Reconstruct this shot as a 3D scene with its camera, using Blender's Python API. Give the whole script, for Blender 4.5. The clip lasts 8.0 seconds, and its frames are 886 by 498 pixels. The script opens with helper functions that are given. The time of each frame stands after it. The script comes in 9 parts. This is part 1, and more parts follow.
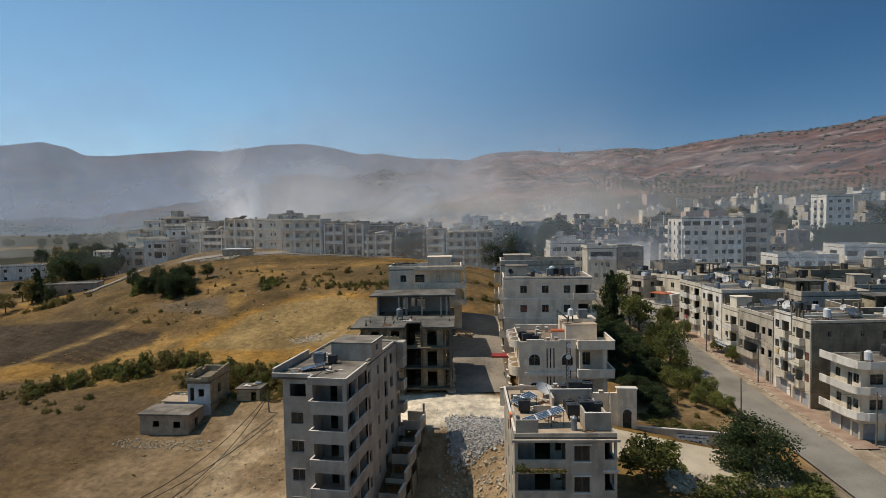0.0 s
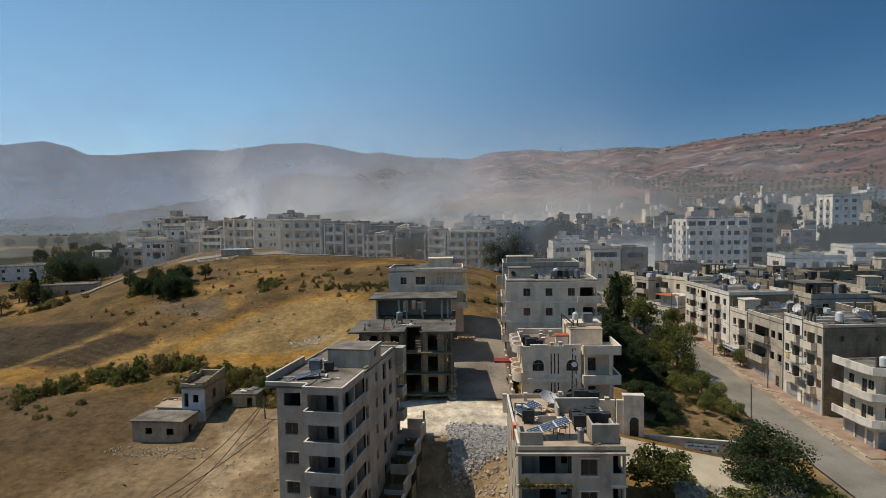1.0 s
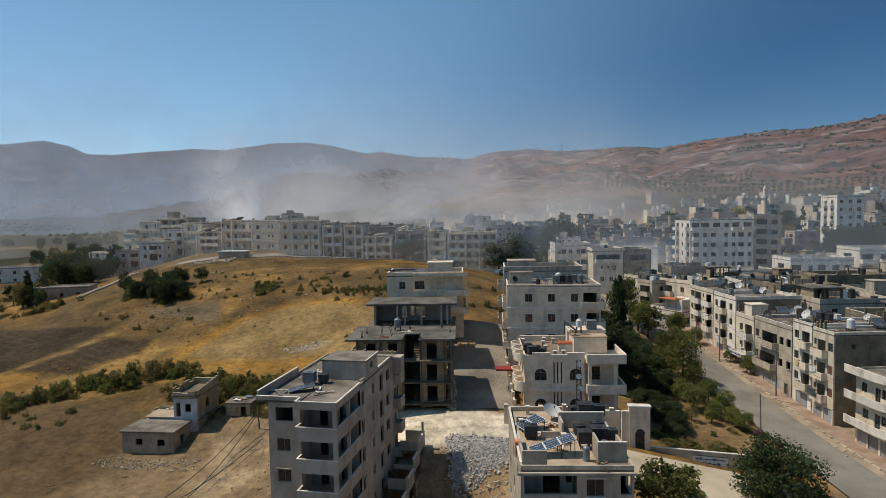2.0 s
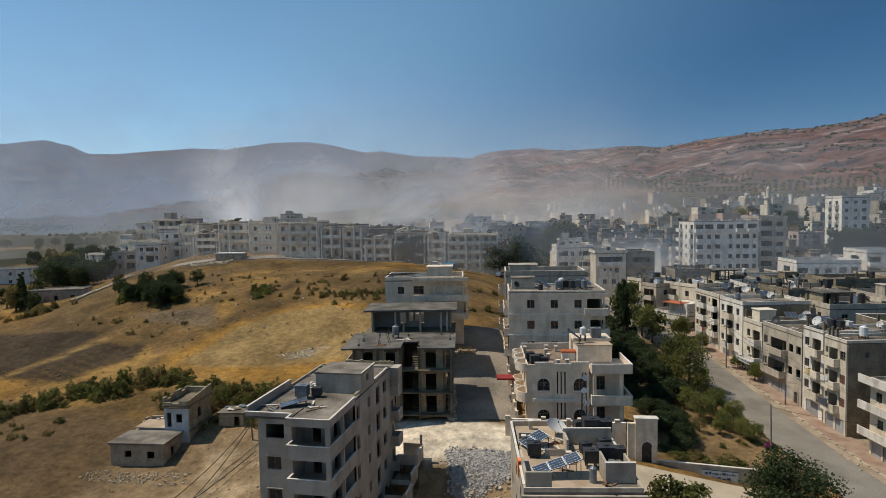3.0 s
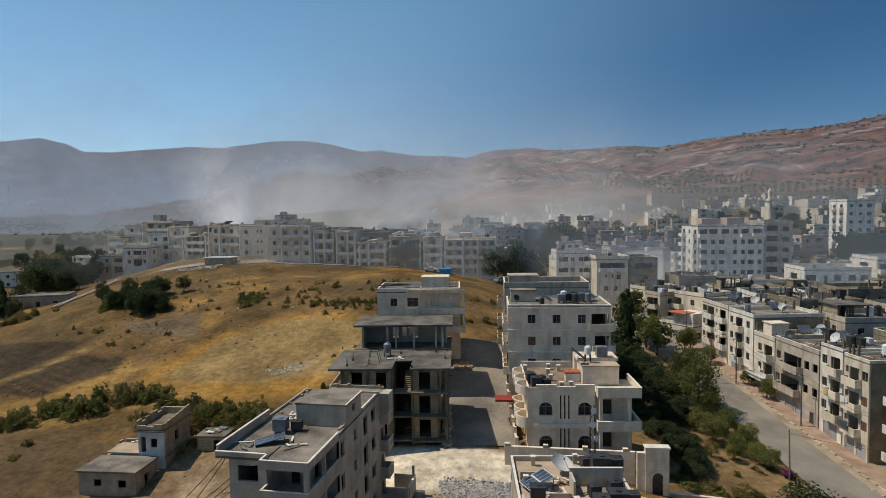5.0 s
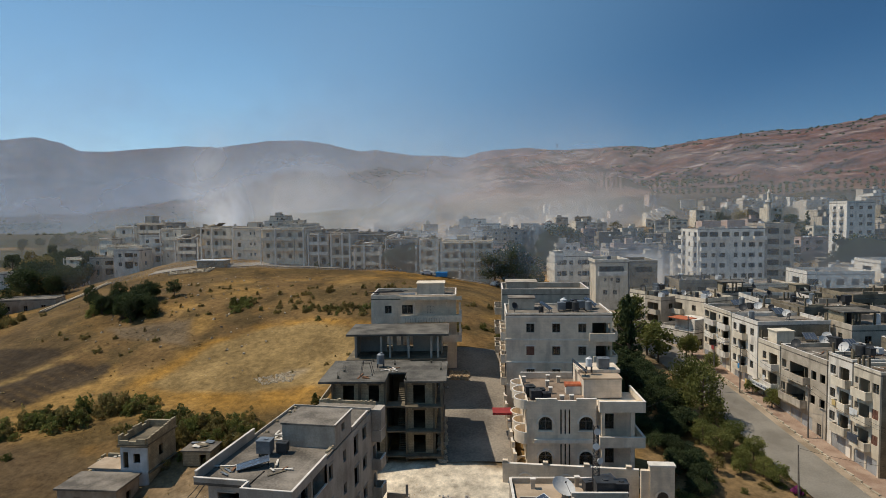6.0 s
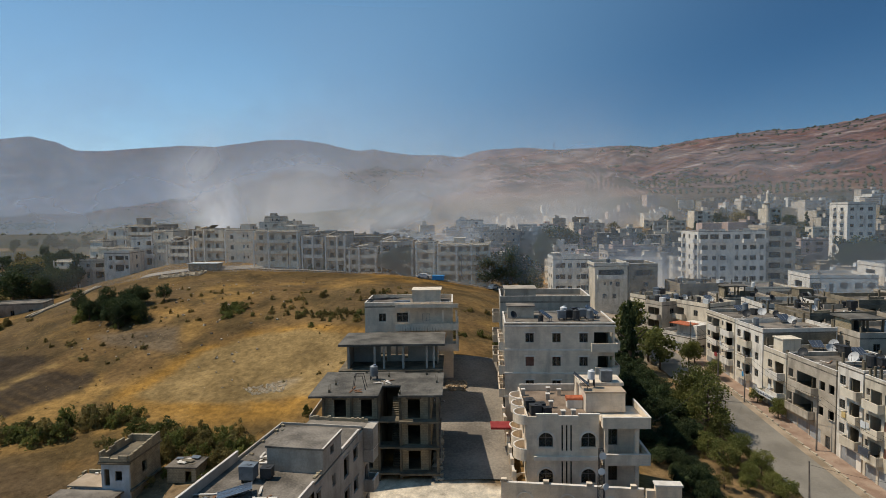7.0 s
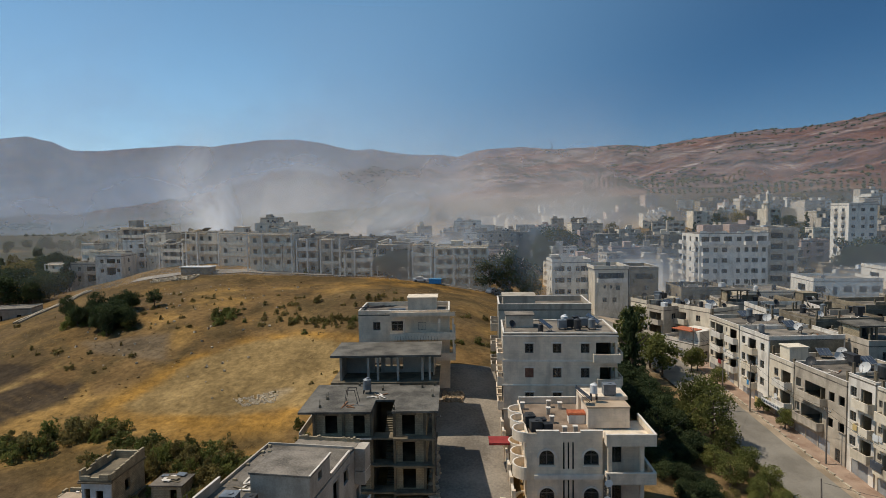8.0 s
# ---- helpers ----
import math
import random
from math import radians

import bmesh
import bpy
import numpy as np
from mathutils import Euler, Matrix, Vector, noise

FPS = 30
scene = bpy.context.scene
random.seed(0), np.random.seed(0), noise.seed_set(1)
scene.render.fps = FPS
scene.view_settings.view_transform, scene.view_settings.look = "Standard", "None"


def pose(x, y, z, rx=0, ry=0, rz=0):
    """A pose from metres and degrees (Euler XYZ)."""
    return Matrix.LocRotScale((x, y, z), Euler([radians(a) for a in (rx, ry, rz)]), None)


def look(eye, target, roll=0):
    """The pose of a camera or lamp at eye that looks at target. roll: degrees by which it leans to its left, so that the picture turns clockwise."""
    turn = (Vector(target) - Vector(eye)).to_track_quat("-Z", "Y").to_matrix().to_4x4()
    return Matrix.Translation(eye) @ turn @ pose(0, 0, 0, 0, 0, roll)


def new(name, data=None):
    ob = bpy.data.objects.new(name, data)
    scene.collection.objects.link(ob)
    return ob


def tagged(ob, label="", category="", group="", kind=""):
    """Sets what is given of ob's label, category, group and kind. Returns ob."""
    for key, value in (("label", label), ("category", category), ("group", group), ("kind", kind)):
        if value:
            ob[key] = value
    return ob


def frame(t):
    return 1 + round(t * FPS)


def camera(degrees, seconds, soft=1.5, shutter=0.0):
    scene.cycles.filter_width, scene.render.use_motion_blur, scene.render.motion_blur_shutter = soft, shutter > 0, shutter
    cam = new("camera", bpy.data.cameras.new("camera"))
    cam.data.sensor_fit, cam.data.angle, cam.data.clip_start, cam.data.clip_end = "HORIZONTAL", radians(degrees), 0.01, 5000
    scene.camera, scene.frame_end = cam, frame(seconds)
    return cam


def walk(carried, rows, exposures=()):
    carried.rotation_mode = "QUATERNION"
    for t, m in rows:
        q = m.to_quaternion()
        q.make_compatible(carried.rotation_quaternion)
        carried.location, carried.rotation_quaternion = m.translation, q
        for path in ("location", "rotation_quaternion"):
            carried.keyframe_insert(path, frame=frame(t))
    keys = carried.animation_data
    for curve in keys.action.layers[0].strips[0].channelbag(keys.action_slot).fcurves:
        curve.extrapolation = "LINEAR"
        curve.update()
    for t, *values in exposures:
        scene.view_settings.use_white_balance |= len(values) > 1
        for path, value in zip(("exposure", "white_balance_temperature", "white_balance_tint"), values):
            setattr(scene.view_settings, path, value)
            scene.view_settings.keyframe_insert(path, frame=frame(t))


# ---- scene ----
cam = camera(73.7, 8.0, soft=0.65)
PATH = [
    (0, (1.198, 1.356, 37.31), (0.829, 3.319, 37.203), -1.0),
    (0.5, (1.049, 2.614, 37.392), (0.677, 4.577, 37.284), -1.0),
    (1, (0.855, 3.924, 37.611), (0.48, 5.885, 37.501), -1.0),
    (1.5, (0.693, 5.213, 37.94), (0.317, 7.174, 37.829), -1.0),
    (3, (0.159, 9.4, 38.953), (-0.22, 11.361, 38.839), -1.0),
    (3.5, (-0.026, 10.797, 39.31), (-0.404, 12.758, 39.195), -1.0),
    (4, (-0.175, 12.157, 39.667), (-0.552, 14.118, 39.552), -0.9),
    (4.5, (-0.396, 13.622, 40.033), (-0.77, 15.583, 39.917), -0.9),
    (6, (-0.987, 18.288, 41.191), (-1.347, 20.251, 41.073), -0.8),
    (6.5, (-1.166, 19.829, 41.612), (-1.521, 21.793, 41.493), -0.9),
    (7, (-1.419, 21.485, 42.01), (-1.769, 23.45, 41.89), -0.8),
    (7.5, (-1.608, 23.12, 42.45), (-1.955, 25.086, 42.328), -0.8),
    (8, (-1.713, 24.622, 42.868), (-2.056, 26.589, 42.746), -0.9),
]
walk(cam, [(t, look(eye, target, roll)) for t, eye, target, roll in PATH])
# ---- light ----
SUN_EL, SUN_AZ = 59.0, 270.0          # degrees; azimuth clockwise from +y
to_sun = Vector((math.sin(radians(SUN_AZ)) * math.cos(radians(SUN_EL)), math.cos(radians(SUN_AZ)) * math.cos(radians(SUN_EL)), math.sin(radians(SUN_EL))))
world = bpy.data.worlds.new("sky")
scene.world = world
world.use_nodes = True
wn = world.node_tree
sky = wn.nodes.new("ShaderNodeTexSky")
sky.sky_type, sky.sun_disc = "NISHITA", False
sky.sun_elevation, sky.sun_rotation = radians(SUN_EL), radians(SUN_AZ)
sky.air_density, sky.dust_density, sky.ozone_density, sky.altitude = 1.0, 0.10, 2.6, 2600
tint = wn.nodes.new("ShaderNodeHueSaturation")
tint.inputs["Saturation"].default_value = 1.06
tint.inputs["Hue"].default_value = 0.486
wn.links.new(sky.outputs[0], tint.inputs["Color"])
# clear air: the sky deepens away from the sun and pales in the dust towards it
way, toward, depth, deep = wn.nodes.new("ShaderNodeTexCoord"), wn.nodes.new("ShaderNodeVectorMath"), wn.nodes.new("ShaderNodeMapRange"), wn.nodes.new("ShaderNodeMix")
toward.operation = "DOT_PRODUCT"
toward.inputs[1].default_value = to_sun
wn.links.new(way.outputs["Generated"], toward.inputs[0])
wn.links.new(toward.outputs["Value"], depth.inputs[0])
depth.interpolation_type = "SMOOTHSTEP"
depth.inputs[1].default_value, depth.inputs[2].default_value = 0.0, 0.45
deep.data_type, deep.blend_type = "RGBA", "MULTIPLY"
deep.inputs[0].default_value = 1.0
tone = wn.nodes.new("ShaderNodeMix")
tone.data_type = "RGBA"
tone.inputs[6].default_value, tone.inputs[7].default_value = (0.40, 0.58, 0.73, 1), (1.55, 1.52, 1.45, 1)
wn.links.new(depth.outputs[0], tone.inputs[0])
wn.links.new(tint.outputs[0], deep.inputs[6])
wn.links.new(tone.outputs[2], deep.inputs[7])
wn.links.new(deep.outputs[2], wn.nodes["Background"].inputs[0])
wn.nodes["Background"].inputs[1].default_value = 0.112
sun = new("sun", bpy.data.lights.new("sun", "SUN"))
sun.data.energy, sun.data.angle, sun.data.color = 4.5, radians(0.6), (1.0, 0.90, 0.76)
sun.matrix_world = look(to_sun * 300, (0, 0, 0))
scene.view_settings.exposure = -0.38


# ---- materials ----
def mk(name, a, b, scale=1.0, rough=0.9, bump=0.15, c=None, streak=0.0, metal=0.0, fine=14.0, vary=0.0, spec=0.3, course=None):
    """Two colours mixed by coarse and fine noise in world space; c and streak: stains that run down."""
    m = bpy.data.materials.new(name)
    m.use_nodes = True
    nt = m.node_tree
    N, L = nt.nodes, nt.links
    bs = N["Principled BSDF"]
    bs.inputs["Roughness"].default_value, bs.inputs["Metallic"].default_value = rough, metal
    bs.inputs["Specular IOR Level"].default_value = spec
    geo = N.new("ShaderNodeNewGeometry")
    n1, n2 = N.new("ShaderNodeTexNoise"), N.new("ShaderNodeTexNoise")
    n1.inputs["Scale"].default_value, n1.inputs["Detail"].default_value = scale, 5
    n2.inputs["Scale"].default_value, n2.inputs["Detail"].default_value = scale * fine, 4
    for n in (n1, n2):
        L.new(geo.outputs["Position"], n.inputs["Vector"])
    add = N.new("ShaderNodeMath")
    add.operation = "MULTIPLY_ADD"
    add.inputs[1].default_value = 0.45
    L.new(n2.outputs[0], add.inputs[0])
    L.new(n1.outputs[0], add.inputs[2])
    ramp = N.new("ShaderNodeMapRange")
    ramp.inputs[1].default_value, ramp.inputs[2].default_value = 0.56, 0.88
    L.new(add.outputs[0], ramp.inputs[0])
    mix = N.new("ShaderNodeMix")
    mix.data_type = "RGBA"
    mix.inputs[6].default_value, mix.inputs[7].default_value = (*a, 1), (*b, 1)
    L.new(ramp.outputs[0], mix.inputs[0])
    out = mix.outputs[2]
    if streak:
        mp = N.new("ShaderNodeMapping")
        mp.inputs["Scale"].default_value = (0.55, 0.55, 0.13)
        n3 = N.new("ShaderNodeTexNoise")
        n3.inputs["Scale"].default_value, n3.inputs["Detail"].default_value = 1.6, 6
        L.new(geo.outputs["Position"], mp.inputs[0])
        L.new(mp.outputs[0], n3.inputs["Vector"])
        r3 = N.new("ShaderNodeMapRange")
        r3.inputs[1].default_value, r3.inputs[2].default_value, r3.inputs[4].default_value = 0.5, 0.72, streak
        L.new(n3.outputs[0], r3.inputs[0])
        m3 = N.new("ShaderNodeMix")
        m3.data_type = "RGBA"
        m3.inputs[7].default_value = (*(c or (0.12, 0.1, 0.08)), 1)
        L.new(r3.outputs[0], m3.inputs[0])
        L.new(out, m3.inputs[6])
        out = m3.outputs[2]
    if course:
        sep, cmb, add2, bk = N.new("ShaderNodeSeparateXYZ"), N.new("ShaderNodeCombineXYZ"), N.new("ShaderNodeMath"), N.new("ShaderNodeTexBrick")
        L.new(geo.outputs["Position"], sep.inputs[0])
        L.new(sep.outputs[0], add2.inputs[0])
        L.new(sep.outputs[1], add2.inputs[1])
        L.new(add2.outputs[0], cmb.inputs[0])
        L.new(sep.outputs[2], cmb.inputs[1])
        L.new(cmb.outputs[0], bk.inputs["Vector"])
        for k, v in (("Scale", 1.0), ("Brick Width", course[0]), ("Row Height", course[1]), ("Mortar Size", course[2]), ("Mortar Smooth", 0.3)):
            bk.inputs[k].default_value = v
        bk.inputs["Color1"].default_value, bk.inputs["Color2"].default_value, bk.inputs["Mortar"].default_value = (1.12, 1.1, 1.06, 1), (0.86, 0.85, 0.84, 1), (0.62, 0.6, 0.57, 1)
        mc = N.new("ShaderNodeMix")
        mc.data_type, mc.blend_type = "RGBA", "MULTIPLY"
        mc.inputs[0].default_value = course[3]
        L.new(out, mc.inputs[6])
        L.new(bk.outputs[0], mc.inputs[7])
        out = mc.outputs[2]
    if vary:
        info = N.new("ShaderNodeObjectInfo")
        hsv = N.new("ShaderNodeHueSaturation")
        rv = N.new("ShaderNodeMapRange")
        rv.inputs[3].default_value, rv.inputs[4].default_value = 1 - vary, 1 + vary
        L.new(info.outputs["Random"], rv.inputs[0])
        L.new(rv.outputs[0], hsv.inputs["Value"])
        L.new(out, hsv.inputs["Color"])
        out = hsv.outputs[0]
    L.new(out, bs.inputs["Base Color"])
    if bump:
        bp = N.new("ShaderNodeBump")
        bp.inputs["Strength"].default_value, bp.inputs["Distance"].default_value = bump, 0.1
        L.new(n2.outputs[0], bp.inputs["Height"])
        L.new(bp.outputs[0], bs.inputs["Normal"])
    return m


M = dict(
    concrete=mk("concrete_rendered", (0.37, 0.318, 0.25), (0.53, 0.465, 0.375), 0.5, 0.92, 0.2, (0.22, 0.19, 0.15), 0.55),
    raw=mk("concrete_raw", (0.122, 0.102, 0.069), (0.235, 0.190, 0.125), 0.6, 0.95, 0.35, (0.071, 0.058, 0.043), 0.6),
    block=mk("concrete_block", (0.33, 0.275, 0.18), (0.47, 0.39, 0.26), 1.1, 0.95, 0.4, (0.143, 0.117, 0.086), 0.4, course=(0.42, 0.21, 0.02, 0.9)),
    stone=mk("limestone", (0.68, 0.565, 0.42), (0.85, 0.725, 0.56), 0.7, 0.85, 0.15, (0.33, 0.28, 0.22), 0.45, course=(0.7, 0.32, 0.012, 0.3)),
    cream=mk("plaster_cream", (0.62, 0.53, 0.395), (0.77, 0.675, 0.52), 0.6, 0.9, 0.15, (0.22, 0.18, 0.135), 0.6, vary=0.1),
    white=mk("plaster_white", (0.68, 0.615, 0.515), (0.84, 0.775, 0.665), 0.6, 0.9, 0.15, (0.27, 0.23, 0.185), 0.6, vary=0.1),
    grey=mk("plaster_grey", (0.40, 0.338, 0.258), (0.57, 0.49, 0.38), 0.6, 0.92, 0.2, (0.17, 0.145, 0.115), 0.6, vary=0.12),
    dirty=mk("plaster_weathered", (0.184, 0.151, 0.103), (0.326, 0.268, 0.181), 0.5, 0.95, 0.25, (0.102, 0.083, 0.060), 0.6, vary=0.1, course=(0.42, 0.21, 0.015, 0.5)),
    pink=mk("plaster_pink", (0.46, 0.33, 0.26), (0.56, 0.42, 0.34), 0.6, 0.9, 0.15, (0.25, 0.18, 0.14), 0.4, vary=0.08),
    ochre=mk("plaster_ochre", (0.55, 0.38, 0.14), (0.65, 0.47, 0.2), 0.6, 0.9, 0.15),
    hutwall=mk("hut_plaster", (0.27, 0.21, 0.145), (0.43, 0.345, 0.25), 0.9, 0.95, 0.3, (0.15, 0.115, 0.08), 0.5),
    bluewash=mk("plaster_blue_wash", (0.42, 0.46, 0.47), (0.60, 0.62, 0.62), 0.9, 0.9, 0.15, (0.3, 0.25, 0.2), 0.4),
    roof=mk("roof_concrete", (0.10, 0.086, 0.068), (0.26, 0.222, 0.175), 0.45, 0.95, 0.35, vary=0.2),
    roofdark=mk("roof_dark", (0.075, 0.068, 0.056), (0.19, 0.172, 0.14), 0.45, 0.95, 0.35),
    roofdirt=mk("roof_dusty", (0.36, 0.27, 0.18), (0.52, 0.40, 0.28), 0.5, 0.95, 0.3),
    edge=mk("coping", (0.66, 0.60, 0.51), (0.82, 0.755, 0.655), 1.2, 0.85, 0.1, (0.3, 0.26, 0.2), 0.3),
    asphalt=mk("asphalt_dusty", (0.18, 0.16, 0.128), (0.28, 0.252, 0.205), 0.18, 0.95, 0.25, fine=30),
    lane=mk("lane_dusty", (0.16, 0.138, 0.11), (0.33, 0.285, 0.225), 0.14, 0.95, 0.08, fine=22),
    sand=mk("verge_sand", (0.25, 0.19, 0.125), (0.43, 0.335, 0.235), 0.3, 0.97, 0.4, fine=12),
    roofbrown=mk("roof_brown_screed", (0.16, 0.115, 0.08), (0.30, 0.225, 0.16), 0.5, 0.95, 0.3),
    dust=mk("dust_road", (0.408, 0.336, 0.241), (0.571, 0.478, 0.344), 0.25, 0.97, 0.3, fine=25),
    paving=mk("paving_red", (0.27, 0.175, 0.12), (0.40, 0.29, 0.21), 0.5, 0.95, 0.3),
    kerb=mk("kerb_stone", (0.388, 0.322, 0.232), (0.510, 0.439, 0.327), 1.0, 0.95, 0.3, vary=0.15),
    shutter=mk("shutter_metal", (0.34, 0.35, 0.35), (0.46, 0.46, 0.45), 0.8, 0.6, 0.05, (0.25, 0.17, 0.11), 0.5, metal=0.3, vary=0.2),
    frame=mk("window_frame", (0.14, 0.12, 0.10), (0.22, 0.19, 0.16), 1.5, 0.6, 0.05),
    wood=mk("shutter_wood", (0.16, 0.075, 0.05), (0.24, 0.12, 0.08), 2.0, 0.7, 0.1),
    iron=mk("iron", (0.04, 0.04, 0.042), (0.09, 0.08, 0.075), 2.0, 0.55, 0.1, metal=0.6),
    rust=mk("rust", (0.16, 0.075, 0.04), (0.27, 0.14, 0.07), 2.0, 0.85, 0.2),
    panel=mk("solar_cells", (0.045, 0.055, 0.075), (0.08, 0.095, 0.12), 0.6, 0.22, 0.0, spec=0.8),
    tank=mk("tank_dark", (0.026, 0.027, 0.028), (0.06, 0.06, 0.06), 1.0, 0.5, 0.05),
    tankgrey=mk("tank_galvanised", (0.15, 0.17, 0.185), (0.26, 0.28, 0.29), 1.2, 0.5, 0.05, metal=0.4),
    tankwhite=mk("tank_white", (0.62, 0.62, 0.60), (0.76, 0.76, 0.73), 1.0, 0.5, 0.05),
    dish=mk("dish_paint", (0.50, 0.49, 0.46), (0.62, 0.61, 0.58), 1.5, 0.5, 0.05),
    redtile=mk("red_tile", (0.40, 0.10, 0.045), (0.55, 0.18, 0.08), 2.5, 0.8, 0.3),
    redcloth=mk("red_awning", (0.24, 0.03, 0.03), (0.34, 0.05, 0.045), 1.0, 0.8, 0.1),
    orange=mk("orange_cloth", (0.75, 0.18, 0.05), (0.85, 0.26, 0.08), 2.0, 0.8, 0.1),
    bluetarp=mk("blue_tarp", (0.03, 0.22, 0.50), (0.06, 0.32, 0.62), 1.5, 0.6, 0.3),
    gold=mk("gold_dome", (0.55, 0.36, 0.10), (0.70, 0.48, 0.16), 1.0, 0.4, 0.05, metal=0.6),
    pole=mk("pole", (0.12, 0.10, 0.085), (0.22, 0.19, 0.155), 2.0, 0.8, 0.1),
    bark=mk("bark", (0.09, 0.065, 0.045), (0.17, 0.13, 0.09), 4.0, 0.95, 0.4),
    leaf=mk("leaf", (0.08, 0.098, 0.022), (0.23, 0.23, 0.065), 0.5, 0.75, 0.0, vary=0.35),
    leafdry=mk("leaf_olive", (0.135, 0.115, 0.036), (0.29, 0.225, 0.078), 0.5, 0.8, 0.0, vary=0.3),
    pine=mk("needles", (0.026, 0.044, 0.017), (0.075, 0.095, 0.034), 0.8, 0.8, 0.0, vary=0.25),
    grass=mk("dry_grass", (0.32, 0.21, 0.075), (0.5, 0.34, 0.13), 0.3, 0.95, 0.0),
    weed=mk("dry_weed", (0.15, 0.105, 0.042), (0.27, 0.185, 0.07), 0.4, 0.95, 0.0),
    dirt=mk("dug_earth", (0.30, 0.215, 0.13), (0.46, 0.345, 0.22), 0.4, 0.97, 0.5, fine=8),
    gravel=mk("crushed_stone", (0.30, 0.285, 0.26), (0.50, 0.47, 0.43), 2.5, 0.95, 0.3),
    rubble=mk("rubble", (0.306, 0.249, 0.172), (0.510, 0.429, 0.310), 1.2, 0.95, 0.3),
    carpaint=mk("car_paint", (0.55, 0.55, 0.54), (0.62, 0.62, 0.60), 1.0, 0.3, 0.0, spec=0.5),
    tyre=mk("tyre", (0.02, 0.02, 0.02), (0.04, 0.04, 0.04), 2.0, 0.9, 0.1),
    cable=mk("cable", (0.02, 0.02, 0.02), (0.05, 0.05, 0.045), 2.0, 0.8, 0.0),
    signwhite=mk("sign_panel", (0.55, 0.55, 0.53), (0.68, 0.68, 0.66), 2.0, 0.7, 0.05, (0.3, 0.28, 0.25), 0.4),
    signblue=mk("sign_marks", (0.05, 0.07, 0.11), (0.09, 0.11, 0.16), 2.0, 0.7, 0.0),
    flower=mk("bougainvillea", (0.22, 0.03, 0.14), (0.36, 0.07, 0.24), 2.0, 0.8, 0.0),
)
for key in ("leaf", "leafdry", "pine", "flower", "grass"):
    nt = M[key].node_tree
    bs = nt.nodes["Principled BSDF"]
    tl, mx = nt.nodes.new("ShaderNodeBsdfTranslucent"), nt.nodes.new("ShaderNodeMixShader")
    mx.inputs[0].default_value = 0.4
    nt.links.new(bs.inputs["Base Color"].links[0].from_socket, tl.inputs[0])
    nt.links.new(bs.outputs[0], mx.inputs[1])
    nt.links.new(tl.outputs[0], mx.inputs[2])
    nt.links.new(mx.outputs[0], nt.nodes["Material Output"].inputs[0])
glass = bpy.data.materials.new("window_glass")
glass.use_nodes = True
gb = glass.node_tree.nodes["Principled BSDF"]
gb.inputs["Base Color"].default_value = (0.20, 0.22, 0.22, 1)
gb.inputs["Specular IOR Level"].default_value = 0.25
gb.inputs["Roughness"].default_value = 0.06
gb.inputs["Transmission Weight"].default_value = 0.85
M["glass"] = glass


# ---- mesh helpers ----
class Mesh:
    def __init__(self):
        self.v, self.f = [], []

    def box(self, x0, x1, y0, y1, z0, z1, m=None):
        n = len(self.v)
        pts = [(x0, y0, z0), (x1, y0, z0), (x1, y1, z0), (x0, y1, z0), (x0, y0, z1), (x1, y0, z1), (x1, y1, z1), (x0, y1, z1)]
        self.v += [tuple(m @ Vector(p)) for p in pts] if m else pts
        self.f += [tuple(n + i for i in q) for q in ((3, 2, 1, 0), (4, 5, 6, 7), (0, 1, 5, 4), (1, 2, 6, 5), (2, 3, 7, 6), (3, 0, 4, 7))]
        return self

    def prism(self, ring, z0, z1, m=None):
        """A closed outline (x, y), counterclockwise, raised from z0 to z1."""
        n, k = len(self.v), len(ring)
        pts = [(x, y, z0) for x, y in ring] + [(x, y, z1) for x, y in ring]
        self.v += [tuple(m @ Vector(p)) for p in pts] if m else pts
        self.f += [tuple(n + i for i in reversed(range(k))), tuple(n + k + i for i in range(k))]
        self.f += [(n + i, n + (i + 1) % k, n + k + (i + 1) % k, n + k + i) for i in range(k)]
        return self

    def tube(self, a, b, r0, r1=None, k=7):
        a, b = Vector(a), Vector(b)
        r1 = r0 if r1 is None else r1
        d = (b - a).normalized()
        s = d.orthogonal().normalized()
        q = d.cross(s)
        n = len(self.v)
        for p, r in ((a, r0), (b, r1)):
            for i in range(k):
                w = 2 * math.pi * i / k
                self.v.append(tuple(p + r * (math.cos(w) * s + math.sin(w) * q)))
        self.f += [(n + i, n + (i + 1) % k, n + k + (i + 1) % k, n + k + i) for i in range(k)]
        self.f += [tuple(n + i for i in reversed(range(k))), tuple(n + k + i for i in range(k))]
        return self

    def dome(self, c, r, h, k=14, rings=5):
        n = len(self.v)
        for j in range(rings):
            w = math.pi / 2 * j / rings
            for i in range(k):
                q = 2 * math.pi * i / k
                self.v.append((c[0] + r * math.cos(w) * math.cos(q), c[1] + r * math.cos(w) * math.sin(q), c[2] + h * math.sin(w)))
        self.v.append((c[0], c[1], c[2] + h))
        top = len(self.v) - 1
        for j in range(rings - 1):
            for i in range(k):
                a, b = n + j * k + i, n + j * k + (i + 1) % k
                self.f.append((a, b, b + k, a + k))
        self.f += [(n + (rings - 1) * k + i, n + (rings - 1) * k + (i + 1) % k, top) for i in range(k)]
        return self

    def data(self, name, mat):
        me = bpy.data.meshes.new(name)
        me.from_pydata(self.v, [], self.f)
        me.materials.append(mat)
        me.update()
        return me


